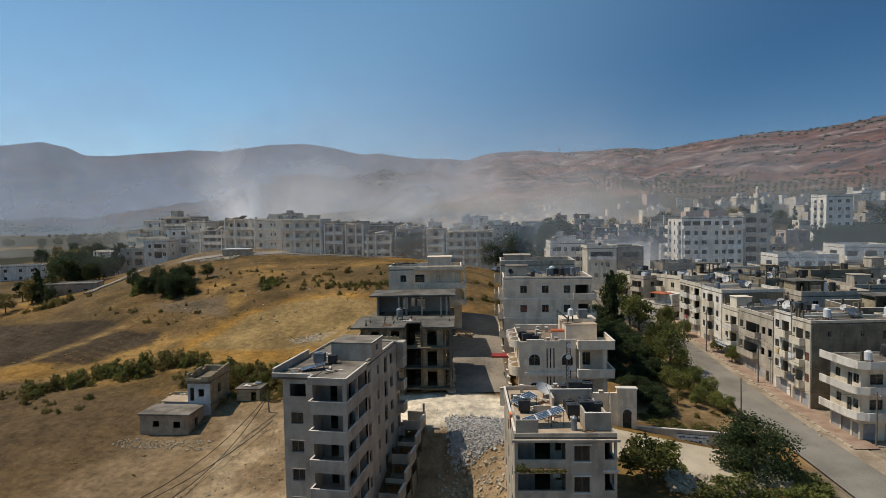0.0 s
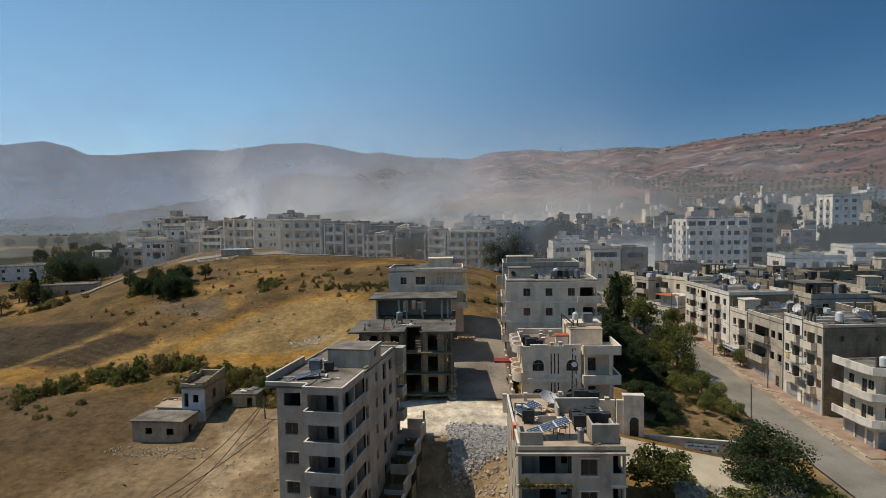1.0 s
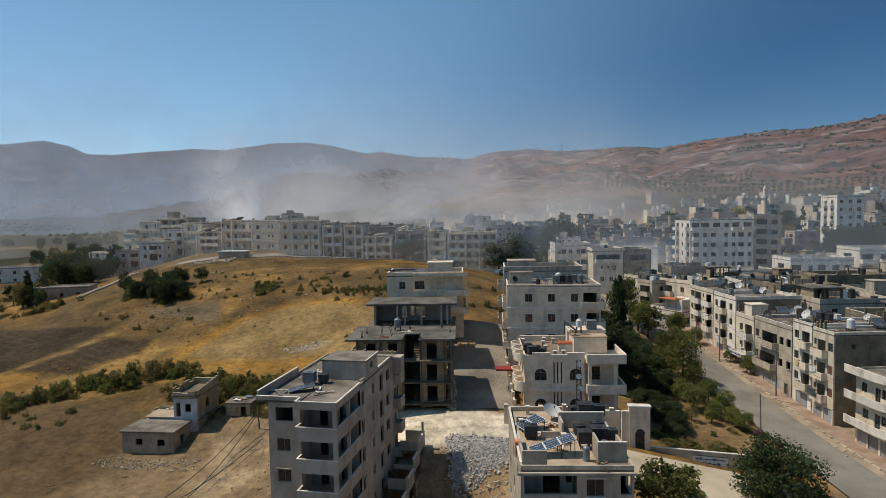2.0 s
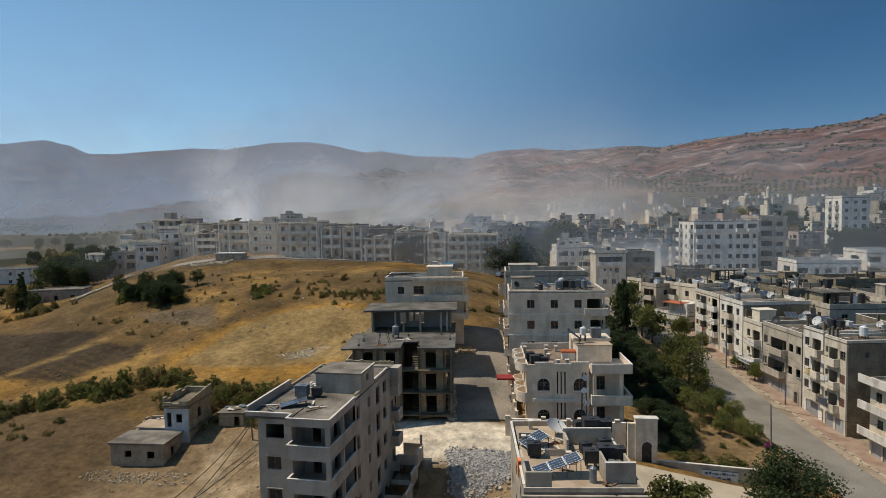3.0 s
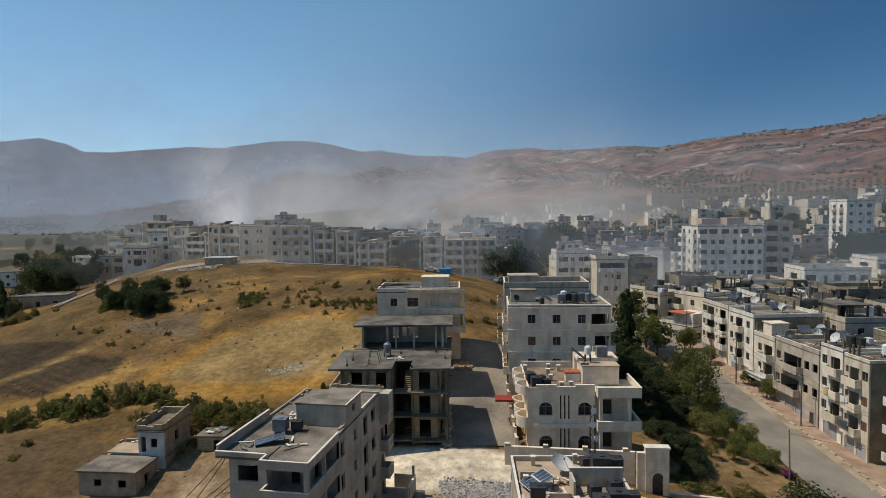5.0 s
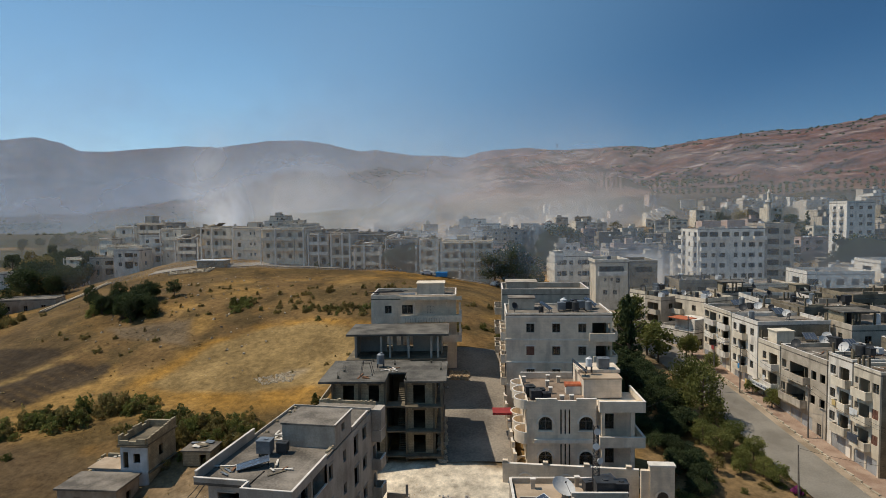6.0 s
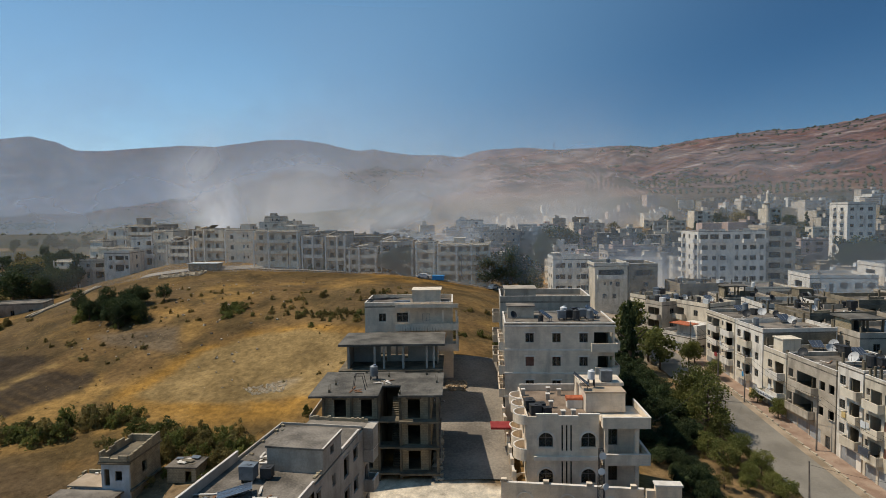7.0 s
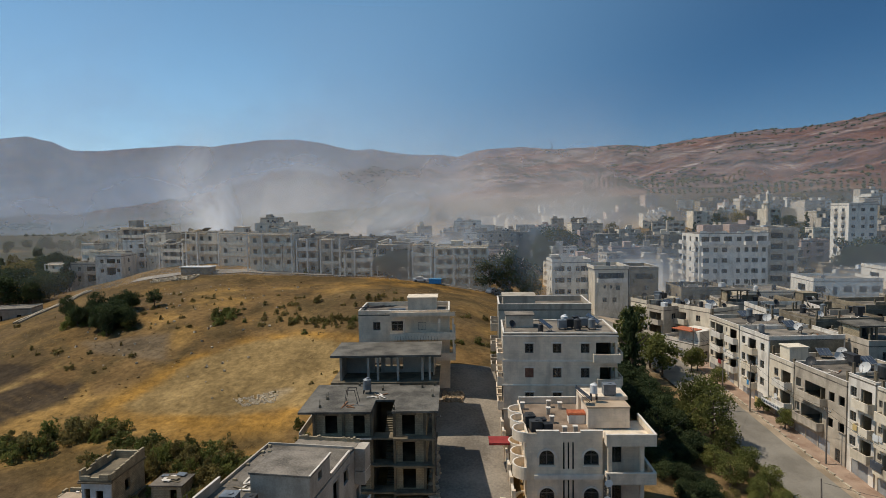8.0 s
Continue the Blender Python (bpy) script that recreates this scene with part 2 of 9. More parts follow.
def part(name, mesh, mat, parent=None, label="", m=None):
    """One mesh object, under a thing or a part."""
    ob = new(name, mesh.data(name, mat) if isinstance(mesh, Mesh) else mesh)
    if parent:
        ob.parent = parent
    if m is not None:
        ob.matrix_basis = m
    return tagged(ob, label)


def thing(name, label, category, m, group="", kind=""):
    ob = new(name)
    ob.empty_display_size = 0.5
    ob.matrix_basis = m
    return tagged(ob, label, category, group, kind)


def solo(name, mesh, mat, label, category, m=None, group="", kind=""):
    """A thing of one mesh."""
    ob = new(name, mesh.data(name, mat) if isinstance(mesh, Mesh) else mesh)
    if m is not None:
        ob.matrix_basis = m
    return tagged(ob, label, category, group, kind)


# ---- the lie of the land ----
def lattice(x, y, seed):
    """Smooth value noise, 0 to 1."""
    x, y = np.asarray(x, float), np.asarray(y, float)
    ix, iy = np.floor(x).astype(np.int64), np.floor(y).astype(np.int64)
    fx, fy = x - ix, y - iy
    fx, fy = fx * fx * (3 - 2 * fx), fy * fy * (3 - 2 * fy)

    def h(a, b):
        k = (a * 374761393 + b * 668265263 + seed * 974711) & 0x7FFFFFFF
        k = ((k ^ (k >> 13)) * 1274126177) & 0x7FFFFFFF
        return ((k ^ (k >> 16)) & 0xFFFF) / 65535.0

    top = h(ix, iy) * (1 - fx) + h(ix + 1, iy) * fx
    low = h(ix, iy + 1) * (1 - fx) + h(ix + 1, iy + 1) * fx
    return top * (1 - fy) + low * fy


def fbm(x, y, size, octaves=4, seed=1):
    total, amp, norm = 0.0, 1.0, 0.0
    for o in range(octaves):
        total = total + amp * lattice(np.asarray(x) / size * 2**o + 17.3 * o, np.asarray(y) / size * 2**o - 9.1 * o, seed + o)
        norm += amp
        amp *= 0.5
    return total / norm


def step(a, b, v):
    t = np.clip((np.asarray(v, float) - a) / (b - a), 0, 1)
    return t * t * (3 - 2 * t)


ROAD_Y, ROAD_Z = (0, 60, 80, 96, 125, 152, 175, 230, 290, 400), (3.0, 3.6, 4.6, 5.4, 8.0, 10.5, 11.0, 12.5, 14, 20)
# rounded swells: x, y, spread, height
SWELLS = (
    (-140, 60, 26, -0.3), (-105, 60, 26, 0.7), (-75, 60, 26, -0.6), (-45, 60, 26, -0.9), (-15, 60, 26, -3.0), (-140, 90, 26, -0.1),
    (-105, 90, 26, 1.2), (-75, 90, 26, 1.0), (-45, 90, 26, 2.7), (-15, 90, 26, 2.2), (-140, 120, 26, -0.7), (-105, 120, 26, 0.2),
    (-75, 120, 26, 0.3), (-45, 120, 26, -0.3), (-15, 120, 26, 0.1), (-140, 150, 26, 1.4), (-105, 150, 26, 4.5), (-75, 150, 26, 3.8),
    (-45, 150, 26, 5.4), (-15, 150, 26, 6.2), (-140, 180, 26, 1.3), (-105, 180, 26, 2.6), (-75, 180, 26, 0.3), (-45, 180, 26, 2.4),
    (-15, 180, 26, 0.5), (-140, 215, 26, 7.2), (-105, 215, 26, 8.1), (-75, 215, 26, 5.4), (-45, 215, 26, 5.1), (-15, 215, 26, 1.8),
    (8, 80, 15, 1.8), (10, 110, 15, -0.9), (5, 150, 15, -3.7), (-10, 100, 15, 2.6), (-12, 78, 15, 1.7), (-12, 125, 15, 2.4),
)
# the far slopes by compass angle: angle, height angle of the crest, its distance, height angle of the foot, its distance, level at 320 m
FAR = (
    (-180, 3.0, 3000, -0.5, 1500, 3), (-90, 5.0, 4000, -0.4, 2300, 8), (-47.1, 6.15, 4300, -0.27, 2300, 15), (-44.6, 6.6, 4300, -0.27, 2300, 15), (-43.1, 6.32, 4350, -0.27, 2300, 16), (-41.6, 5.66, 4400, -0.27, 2300, 16),
    (-39.5, 5.69, 4400, -0.2, 2200, 18), (-37.4, 5.95, 4400, -0.1, 2100, 20), (-33.6, 6.36, 4400, 0.1, 1900, 22), (-31, 6.26, 4350, 0.25, 1750, 23), (-28.6, 6.63, 4300, 0.4, 1550, 24), (-26.6, 6.92, 4300, 0.5, 1350, 24),
    (-23.5, 7.06, 4300, 0.6, 1200, 24), (-20.9, 6.66, 4250, 0.7, 1150, 23), (-18.3, 6.08, 4200, 0.8, 1100, 22), (-16.6, 6.23, 4150, 0.85, 1050, 21), (-15, 5.96, 4100, 0.9, 1000, 20), (-12.9, 5.67, 3950, 1.0, 940, 18), (-10.2, 5.62, 3750, 1.15, 880, 17), (-8.3, 5.42, 3500, 1.2, 850, 16),
    (-6.9, 5.82, 3100, 1.25, 820, 15), (-5.3, 6.1, 2900, 1.3, 800, 15), (-2.3, 6.17, 2800, 1.4, 780, 15), (1.1, 5.89, 2700, 1.6, 760, 14), (4.2, 5.97, 2650, 1.7, 750, 14), (6.2, 6.08, 2600, 1.8, 740, 14), (7.7, 6.0, 2550, 1.8, 730, 14), (9.1, 5.77, 2500, 1.8, 720, 14),
    (11, 6.01, 2430, 1.78, 710, 14), (13.3, 6.26, 2360, 1.75, 700, 14), (17.7, 6.65, 2220, 1.7, 700, 16), (20, 6.62, 2150, 1.7, 700, 17), (22.5, 6.7, 2050, 1.65, 700, 18), (26.1, 7.26, 1950, 1.6, 700, 19), (45, 8.5, 1700, 1.6, 700, 20), (90, 6, 1700, 1.2, 800, 14), (180, 3.0, 3000, -0.5, 1500, 3),
)


def ground(x, y):
    """Height of the ground, for numbers or arrays."""
    x, y = np.asarray(x, float), np.asarray(y, float)
    near = np.interp(y, ROAD_Y, ROAD_Z)
    for cx, cy, s, h in SWELLS:
        near = near + h * np.exp(-((x - cx) ** 2 + (y - cy) ** 2) / (2 * s * s))
    # the level yard of the farm hut
    near = near - 1.25 * np.exp(-((x + 55) ** 2 + (y - 79) ** 2) / 140)
    # the cut below the little square, between the two blocks
    near = near - 4.2 * step(79.5, 73.5, y) * step(-20, -17, x) * step(-3.4, -11.0, x) * step(52, 60, y)
    r, az = np.hypot(x, y - 12), np.degrees(np.arctan2(x, y - 12))
    table = np.array(FAR).T
    el, rr, ef, rf, z0 = (np.interp(az, table[0], row) for row in table[1:])
    zf, zr = 38 + rf * np.tan(np.radians(ef)), 38 + rr * np.tan(np.radians(el))
    u = (r - rf) / (rr - rf)
    rise = np.where(u < 1, np.clip(u, 0, 1) ** 1.15, np.maximum(1 - (u - 1) * 1.2, 0.6))
    plain = z0 + (zf - z0) * np.clip((r - 320) / (rf - 320), 0, None).clip(0, 1)
    relief = (fbm(x, y, 520, 5, 3) - 0.5) * 0.34 * (zr - zf) * np.clip(u * 4, 0, 1) * np.clip((1.02 - u) * 2.2, 0.06, 1)
    # gullies that run down the slopes, and ledges of hard rock across them
    gully = np.abs(fbm(az * 60, r * 0.16, 170, 4, 14) - 0.5) * 2
    ledge = np.abs(fbm(x + 0.3 * y, y * 1.7, 260, 4, 15) - 0.5) * 2
    relief = relief + (gully * 0.8 + ledge * 0.2 - 0.28) * 0.11 * (zr - zf) * np.clip(u * 5, 0, 1) * np.clip((1.0 - u) * 3, 0.0, 1)
    far = np.where(u > 0, zf + (zr - zf) * rise + relief, plain) + (fbm(x, y, 90, 4, 8) - 0.5) * 5 * step(240, 500, r)
    w = step(215, 400, r)
    rough = (fbm(x, y, 9, 4, 5) - 0.5) * 0.9 * step(8, 20, np.abs(x - 33) + 0 * y) * step(-24, -34, x + 0 * y)
    return near * (1 - w) + far * w + rough


def gz(x, y):
    return float(ground(x, y))


# ---- ground, roads ----
def facade_x(y):
    """The line of the house fronts along the road."""
    return 41.6 - 0.206 * (y - 96)


def road_mid(y):
    return facade_x(y) - 8.6 + 0.00035 * max(0, 60 - abs(y - 60)) - (0.004 * (y - 150) ** 2 if y > 150 else 0)


def lane_mid(y):
    """The lane that climbs between the unfinished block and the villas."""
    return -10.3 - 0.155 * (y - 86)


def on_road(x, y):
    mid = 41.6 - 0.206 * (y - 96) - 8.6 - np.where(y > 150, 0.004 * (y - 150) ** 2, 0)
    return (step(8.2, 7.4, x - mid) * step(-3.6, -3.0, x - mid) * step(200, 190, y))


def on_lane(x, y):
    return step(6.4, 5.8, np.abs(x - (-10.3 - 0.155 * (y - 86)))) * step(88.3, 89.3, y) * step(122, 121, y)


def make_ground():
    az = np.radians(np.concatenate([np.arange(-180, -62, 5.0), np.arange(-62, 46, 0.31), np.arange(46, 180.1, 5.0)]))
    az[-1] = math.pi
    rs = [0.05]
    while rs[-1] < 4900:
        rs.append(rs[-1] * (1.0125 if rs[-1] > 40 else 1.06) + 0.1)
    rs = np.array(rs)
    R, A = np.meshgrid(rs, az, indexing="ij")
    X, Y = R * np.sin(A), 12 + R * np.cos(A)
    Z = ground(X, Y) - 0.3 * np.maximum(on_road(X, Y), on_lane(X, Y))
    nr, na = R.shape
    verts = np.stack([X, Y, Z], -1).reshape(-1, 3)
    i = np.arange(nr - 1)[:, None] * na + np.arange(na - 1)[None]
    faces = np.stack([i, i + na, i + na + 1, i + 1], -1).reshape(-1, 4)
    me = bpy.data.meshes.new("ground")
    me.from_pydata(verts.tolist(), [], faces[:, ::-1].tolist())
    x, y = verts[:, 0], verts[:, 1]
    r, a = np.hypot(x, y - 12), np.degrees(np.arctan2(x, y - 12))
    big, mid_n, fine = fbm(x, y, 38, 4, 21), fbm(x, y, 11, 4, 33), fbm(x, y, 3.2, 3, 41)

    def mixc(base, col, w):
        w = np.clip(w, 0, 1)[:, None]
        return base * (1 - w) + np.array(col) * w

    def patch(corners, soft=2.5):
        """1 inside a convex outline, clockwise, fading out at its ragged edge."""
        d = np.full(len(x), 1e6)
        for (xa, ya), (xb, yb) in zip(corners, corners[1:] + corners[:1]):
            q = math.hypot(xb - xa, yb - ya)
            d = np.minimum(d, ((yb - ya) * (x - xa) - (xb - xa) * (y - ya)) / q)
        return step(-soft * 0.5, soft * 0.5, d + 2.5 * (mid_n - 0.5) + 1.5 * (fine - 0.5))

    tuft = fbm(x, y, 5.0, 4, 45)
    col = np.tile(np.array([0.19, 0.12, 0.052]), (len(x), 1))
    col = mixc(col, (0.30, 0.185, 0.065), step(0.44, 0.62, mid_n))
    col = mixc(col, (0.36, 0.20, 0.05), step(0.54, 0.68, fbm(x, y, 17, 5, 27)) * 0.7)
    col = mixc(col, (0.12, 0.085, 0.045), step(0.5, 0.66, big) * 0.65)
    col = mixc(col, (0.11, 0.078, 0.036), step(0.52, 0.64, tuft) * 0.75)
    # the stony band, the mown golden field with its rough orange border, and two ploughed plots with a grassy baulk between
    col = mixc(col, (0.17, 0.13, 0.088), patch([(-99.6, 134), (-79.8, 135.9), (-72.9, 124.6), (-92.1, 128)]) * 0.9)
    field_edge = [(-74, 108), (-69.5, 125.5), (-61, 133.5), (-47, 135), (-33, 131), (-32, 104), (-50, 102.5), (-68, 104)]
    col = mixc(col, (0.37, 0.205, 0.05), patch(field_edge, 4) * (0.35 + 0.65 * step(0.4, 0.6, tuft)))
    mown = patch([(-69.7, 109.5), (-66.7, 123.5), (-60.6, 130.9), (-48.5, 132.5), (-36.6, 129.4), (-36.2, 117.5), (-36.3, 108.8), (-46.5, 107.4), (-57.3, 107.4), (-66, 107.6)], 2)
    rows = 0.5 + 0.5 * np.sin(np.hypot((x + 48) * 0.72, y - 118) * 2.1 + 3 * mid_n)
    col = mixc(col, (0.315, 0.22, 0.10), mown)
    col = mixc(col, (0.25, 0.17, 0.075), mown * rows * 0.35)
    col = mixc(col, (0.50, 0.41, 0.29), patch([(-50, 111), (-46, 115), (-42.5, 114), (-46, 110)], 2) * step(0.45, 0.6, fine) * 0.8)
    col = mixc(col, (0.40, 0.29, 0.15), patch([(-41, 109), (-38, 124), (-33.5, 124), (-33, 108)], 3) * step(0.42, 0.6, mid_n) * 0.6)
    plough = np.maximum(patch([(-141.6, 130.9), (-102.5, 124.4), (-98.6, 121.8), (-106.8, 101.7), (-116, 97)], 1.5), patch([(-104.7, 102.2), (-95.7, 118.3), (-83.6, 117), (-82.8, 112.2), (-89, 101.4)], 1.5))
    furrow = 0.5 + 0.5 * np.sin((x * 0.34 + y * 0.94) * 3.2 + 4 * mid_n)
    col = mixc(col, (0.052, 0.039, 0.027), plough * (0.8 + 0.2 * furrow))
    col = mixc(col, (0.085, 0.062, 0.04), plough * step(0.5, 0.7, tuft) * 0.7)
    track = 0.8 * step(1.0, 0.4, np.abs((y - 102) - 2.0 * (x + 105.6) - 1.5 * np.sin(x / 3)) / 2.2) * step(-109, -106, x) * step(-94, -96, x)
    col = mixc(col, (0.31, 0.21, 0.085), track)
    bare = step(90, 84, y + 0.15 * (x + 60)) * step(-48, -56, x)
    col = mixc(col, (0.125, 0.086, 0.049), bare * (0.75 + 0.25 * mid_n))
    col = mixc(col, (0.14, 0.098, 0.056), bare * (0.5 + 0.5 * np.sin((0.42 * x - y) * 1.15 + 1.5 * mid_n)) * 0.35)
    pale = step(92, 86, y) * step(-64, -54, x) * step(2, -6, x)
    col = mixc(col, (0.23, 0.165, 0.10), pale * (0.5 + 0.5 * step(0.35, 0.6, mid_n)))
    dug = patch([(-53, 85), (-44, 87.5), (-30, 82), (-30, 62), (-41, 62)], 6)
    col = mixc(col, (0.31, 0.225, 0.14), dug * (0.45 + 0.55 * step(0.4, 0.62, tuft)))
    col = mixc(col, (0.44, 0.34, 0.225), dug * step(0.52, 0.66, fbm(x, y, 4.0, 3, 47)) * 0.7)
    pit = step(82, 80, y) * step(56, 60, y) * step(-19, -17, x) * step(-1, -3, x)
    col = mixc(col, (0.36, 0.26, 0.16), pit * (0.75 + 0.25 * mid_n))
    plaza = step(78.8, 79.8, y) * step(88, 87, y) * step(-23, -20, x) * step(0, -2, x)
    col = mixc(col, (0.78, 0.70, 0.59), plaza)
    col = mixc(col, (0.27, 0.19, 0.105), step(9, 12, x) * step(86, 89, y) * step(200, 170, y) * (0.5 + 0.5 * mid_n))
    col = mixc(col, (0.36, 0.31, 0.25), step(30, 36, x) * step(260, 200, y) * 0.8)
    col = mixc(col, (0.30, 0.26, 0.21), step(-4, 4, x) * step(140, 150, y) * step(420, 300, r))
    # far fields and slopes
    strips = fbm(x + 0.4 * y, (y - 0.2 * x) * 3.2, 210, 3, 51)
    field = mixc(mixc(np.tile(np.array([0.095, 0.066, 0.036]), (len(x), 1)), (0.165, 0.115, 0.06), step(0.5, 0.6, strips)), (0.032, 0.036, 0.02), step(0.46, 0.54, fbm(x, y, 120, 4, 61)) * 0.9)
    w = step(230, 330, r)[:, None]
    col = col * (1 - w) + field * w
    # distance haze put into the colour: land to the left turns dark blue-green
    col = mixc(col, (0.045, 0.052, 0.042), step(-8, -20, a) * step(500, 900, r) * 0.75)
    zz = verts[:, 2]
    bands = fbm(zz * 5.5 + x * 0.02, (x - y) * 0.14, 60, 4, 71)
    rock = mixc(np.tile(np.array([0.105, 0.06, 0.04]), (len(x), 1)), (0.19, 0.12, 0.083), step(0.42, 0.6, bands))
    rock = mixc(rock, (0.25, 0.18, 0.13), step(0.6, 0.7, fbm(x, y, 150, 5, 77)) * 0.7)
    rock = mixc(rock, (0.05, 0.045, 0.028), step(0.47, 0.6, fbm(x, y, 210, 5, 81)) * 0.7)
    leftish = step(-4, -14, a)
    # the left slopes carry the blue of the haze in their rock colour
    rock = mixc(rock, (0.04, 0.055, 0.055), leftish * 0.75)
    rf = np.interp(a, [f[0] for f in FAR], [f[4] for f in FAR])
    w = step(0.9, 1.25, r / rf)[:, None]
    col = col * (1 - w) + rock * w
    quarry = step(1, 0.6, np.abs(a + 3.5) / 4.5) * step(1, 0.5, np.abs(r - 1130 - 20 * (a + 3.5)) / 120)
    col = mixc(col, (0.50, 0.43, 0.34), quarry * step(0.4, 0.55, fbm(x, y, 60, 4, 85)))
    col *= (0.74 + 0.24 * fine)[:, None] * np.array([1.04, 1.0, 0.9])
    layer = me.color_attributes.new("zone", "FLOAT_COLOR", "POINT")
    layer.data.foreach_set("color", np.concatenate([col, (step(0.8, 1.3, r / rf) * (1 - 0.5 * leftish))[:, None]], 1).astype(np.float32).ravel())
    m = mk("earth", (0.3, 0.2, 0.1), (0.4, 0.3, 0.2), 0.5, 0.97, 0.0)
    nt = m.node_tree
    for n in list(nt.nodes):
        if n.type not in ("BSDF_PRINCIPLED", "OUTPUT_MATERIAL"):
            nt.nodes.remove(n)
    N, L = nt.nodes, nt.links
    bs = N["Principled BSDF"]
    at = N.new("ShaderNodeAttribute")
    at.attribute_name = "zone"
    geo = N.new("ShaderNodeNewGeometry")
    n1, n2 = N.new("ShaderNodeTexNoise"), N.new("ShaderNodeTexNoise")
    n1.inputs["Scale"].default_value, n1.inputs["Detail"].default_value, n1.inputs["Roughness"].default_value = 0.9, 9, 0.72
    n2.inputs["Scale"].default_value, n2.inputs["Detail"].default_value, n2.inputs["Roughness"].default_value = 0.07, 8, 0.72
    vmix = N.new("ShaderNodeMath")
    vmix.operation = "MULTIPLY"
    L.new(geo.outputs["Position"], n1.inputs["Vector"])
    L.new(geo.outputs["Position"], n2.inputs["Vector"])
    r1, r2 = N.new("ShaderNodeMapRange"), N.new("ShaderNodeMapRange")
    r1.inputs[1].default_value, r1.inputs[2].default_value, r1.inputs[3].default_value, r1.inputs[4].default_value = 0.3, 0.7, 0.55, 1.45
    r2.inputs[1].default_value, r2.inputs[2].default_value, r2.inputs[3].default_value, r2.inputs[4].default_value = 0.32, 0.68, 0.55, 1.4
    L.new(n1.outputs[0], r1.inputs[0])
    L.new(n2.outputs[0], r2.inputs[0])
    L.new(r1.outputs[0], vmix.inputs[0])
    L.new(r2.outputs[0], vmix.inputs[1])
    hs = N.new("ShaderNodeHueSaturation")
    L.new(at.outputs["Color"], hs.inputs["Color"])
    L.new(vmix.outputs[0], hs.inputs["Value"])
    # bare rock, red soil and dark scrub in strata on the mountains
    lay, n3, n4 = N.new("ShaderNodeMapping"), N.new("ShaderNodeTexNoise"), N.new("ShaderNodeTexNoise")
    lay.inputs["Scale"].default_value = (0.014, 0.014, 0.012)
    n3.inputs["Scale"].default_value, n3.inputs["Detail"].default_value, n3.inputs["Roughness"].default_value = 1.0, 12, 0.74
    n4.inputs["Scale"].default_value, n4.inputs["Detail"].default_value, n4.inputs["Roughness"].default_value = 0.0035, 7, 0.6
    L.new(geo.outputs["Position"], lay.inputs[0])
    L.new(lay.outputs[0], n3.inputs["Vector"])
    L.new(geo.outputs["Position"], n4.inputs["Vector"])
    rr, hue = N.new("ShaderNodeValToRGB"), N.new("ShaderNodeMix")
    stops = ((0.36, (0.018, 0.017, 0.016)), (0.44, (0.055, 0.031, 0.026)), (0.51, (0.13, 0.062, 0.046)), (0.57, (0.17, 0.10, 0.078)), (0.64, (0.34, 0.275, 0.235)))
    ramp = rr.color_ramp
    while len(ramp.elements) < len(stops):
        ramp.elements.new(0.5)
    for e, (q, c) in zip(ramp.elements, stops):
        e.position, e.color = q, (*c, 1)
    L.new(n3.outputs[0], rr.inputs[0])
    r4, dull = N.new("ShaderNodeMapRange"), N.new("ShaderNodeHueSaturation")
    r4.inputs[1].default_value, r4.inputs[2].default_value, r4.inputs[3].default_value, r4.inputs[4].default_value = 0.4, 0.62, 0.55, 1.2
    L.new(n4.outputs[0], r4.inputs[0])
    L.new(r4.outputs[0], dull.inputs["Saturation"])
    L.new(rr.outputs[0], dull.inputs["Color"])
    hue.data_type = "RGBA"
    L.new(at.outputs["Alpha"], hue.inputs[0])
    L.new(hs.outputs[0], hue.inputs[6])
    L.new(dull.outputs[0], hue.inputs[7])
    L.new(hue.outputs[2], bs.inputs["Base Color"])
    bp, bq, bd = N.new("ShaderNodeBump"), N.new("ShaderNodeBump"), N.new("ShaderNodeMath")
    bp.inputs["Strength"].default_value, bp.inputs["Distance"].default_value = 0.7, 0.35
    bd.operation, bd.inputs[1].default_value = "MULTIPLY", 0.8
    L.new(at.outputs["Alpha"], bd.inputs[0])
    L.new(bd.outputs[0], bq.inputs["Strength"])
    bq.inputs["Distance"].default_value = 5.0
    L.new(n1.outputs[0], bp.inputs["Height"])
    L.new(n3.outputs[0], bq.inputs["Height"])
    L.new(bp.outputs[0], bq.inputs["Normal"])
    L.new(bq.outputs[0], bs.inputs["Normal"])
    bs.inputs["Roughness"].default_value, bs.inputs["Specular IOR Level"].default_value = 0.97, 0.1
    me.materials.append(m)
    for p in me.polygons:
        p.use_smooth = True
    tagged(new("ground", me), "dry grassy hill, bare fields, plain and far mountains", "ground", kind="structure")


make_ground()


def strip(name, mids, half, mat, label, lift=0.05, category="road", across=6, kind="structure"):
    """A ribbon along (x, y) points that lies on the ground; half: one width or (left, right)."""
    ms = Mesh()
    left, right = half if isinstance(half, tuple) else (half, half)
    for i, (x, y) in enumerate(mids):
        a, b = mids[max(0, i - 1)], mids[min(len(mids) - 1, i + 1)]
        d = Vector((b[0] - a[0], b[1] - a[1])).normalized()
        for j in range(across + 1):
            s = -left + (left + right) * j / across
            px, py = x + d.y * s, y - d.x * s
            ms.v.append((px, py, gz(px, py) + lift))
    k = across + 1
    ms.f = [(i * k + j, i * k + j + 1, (i + 1) * k + j + 1, (i + 1) * k + j) for i in range(len(mids) - 1) for j in range(across)]
    return solo(name, ms, mat, label, category, kind=kind)


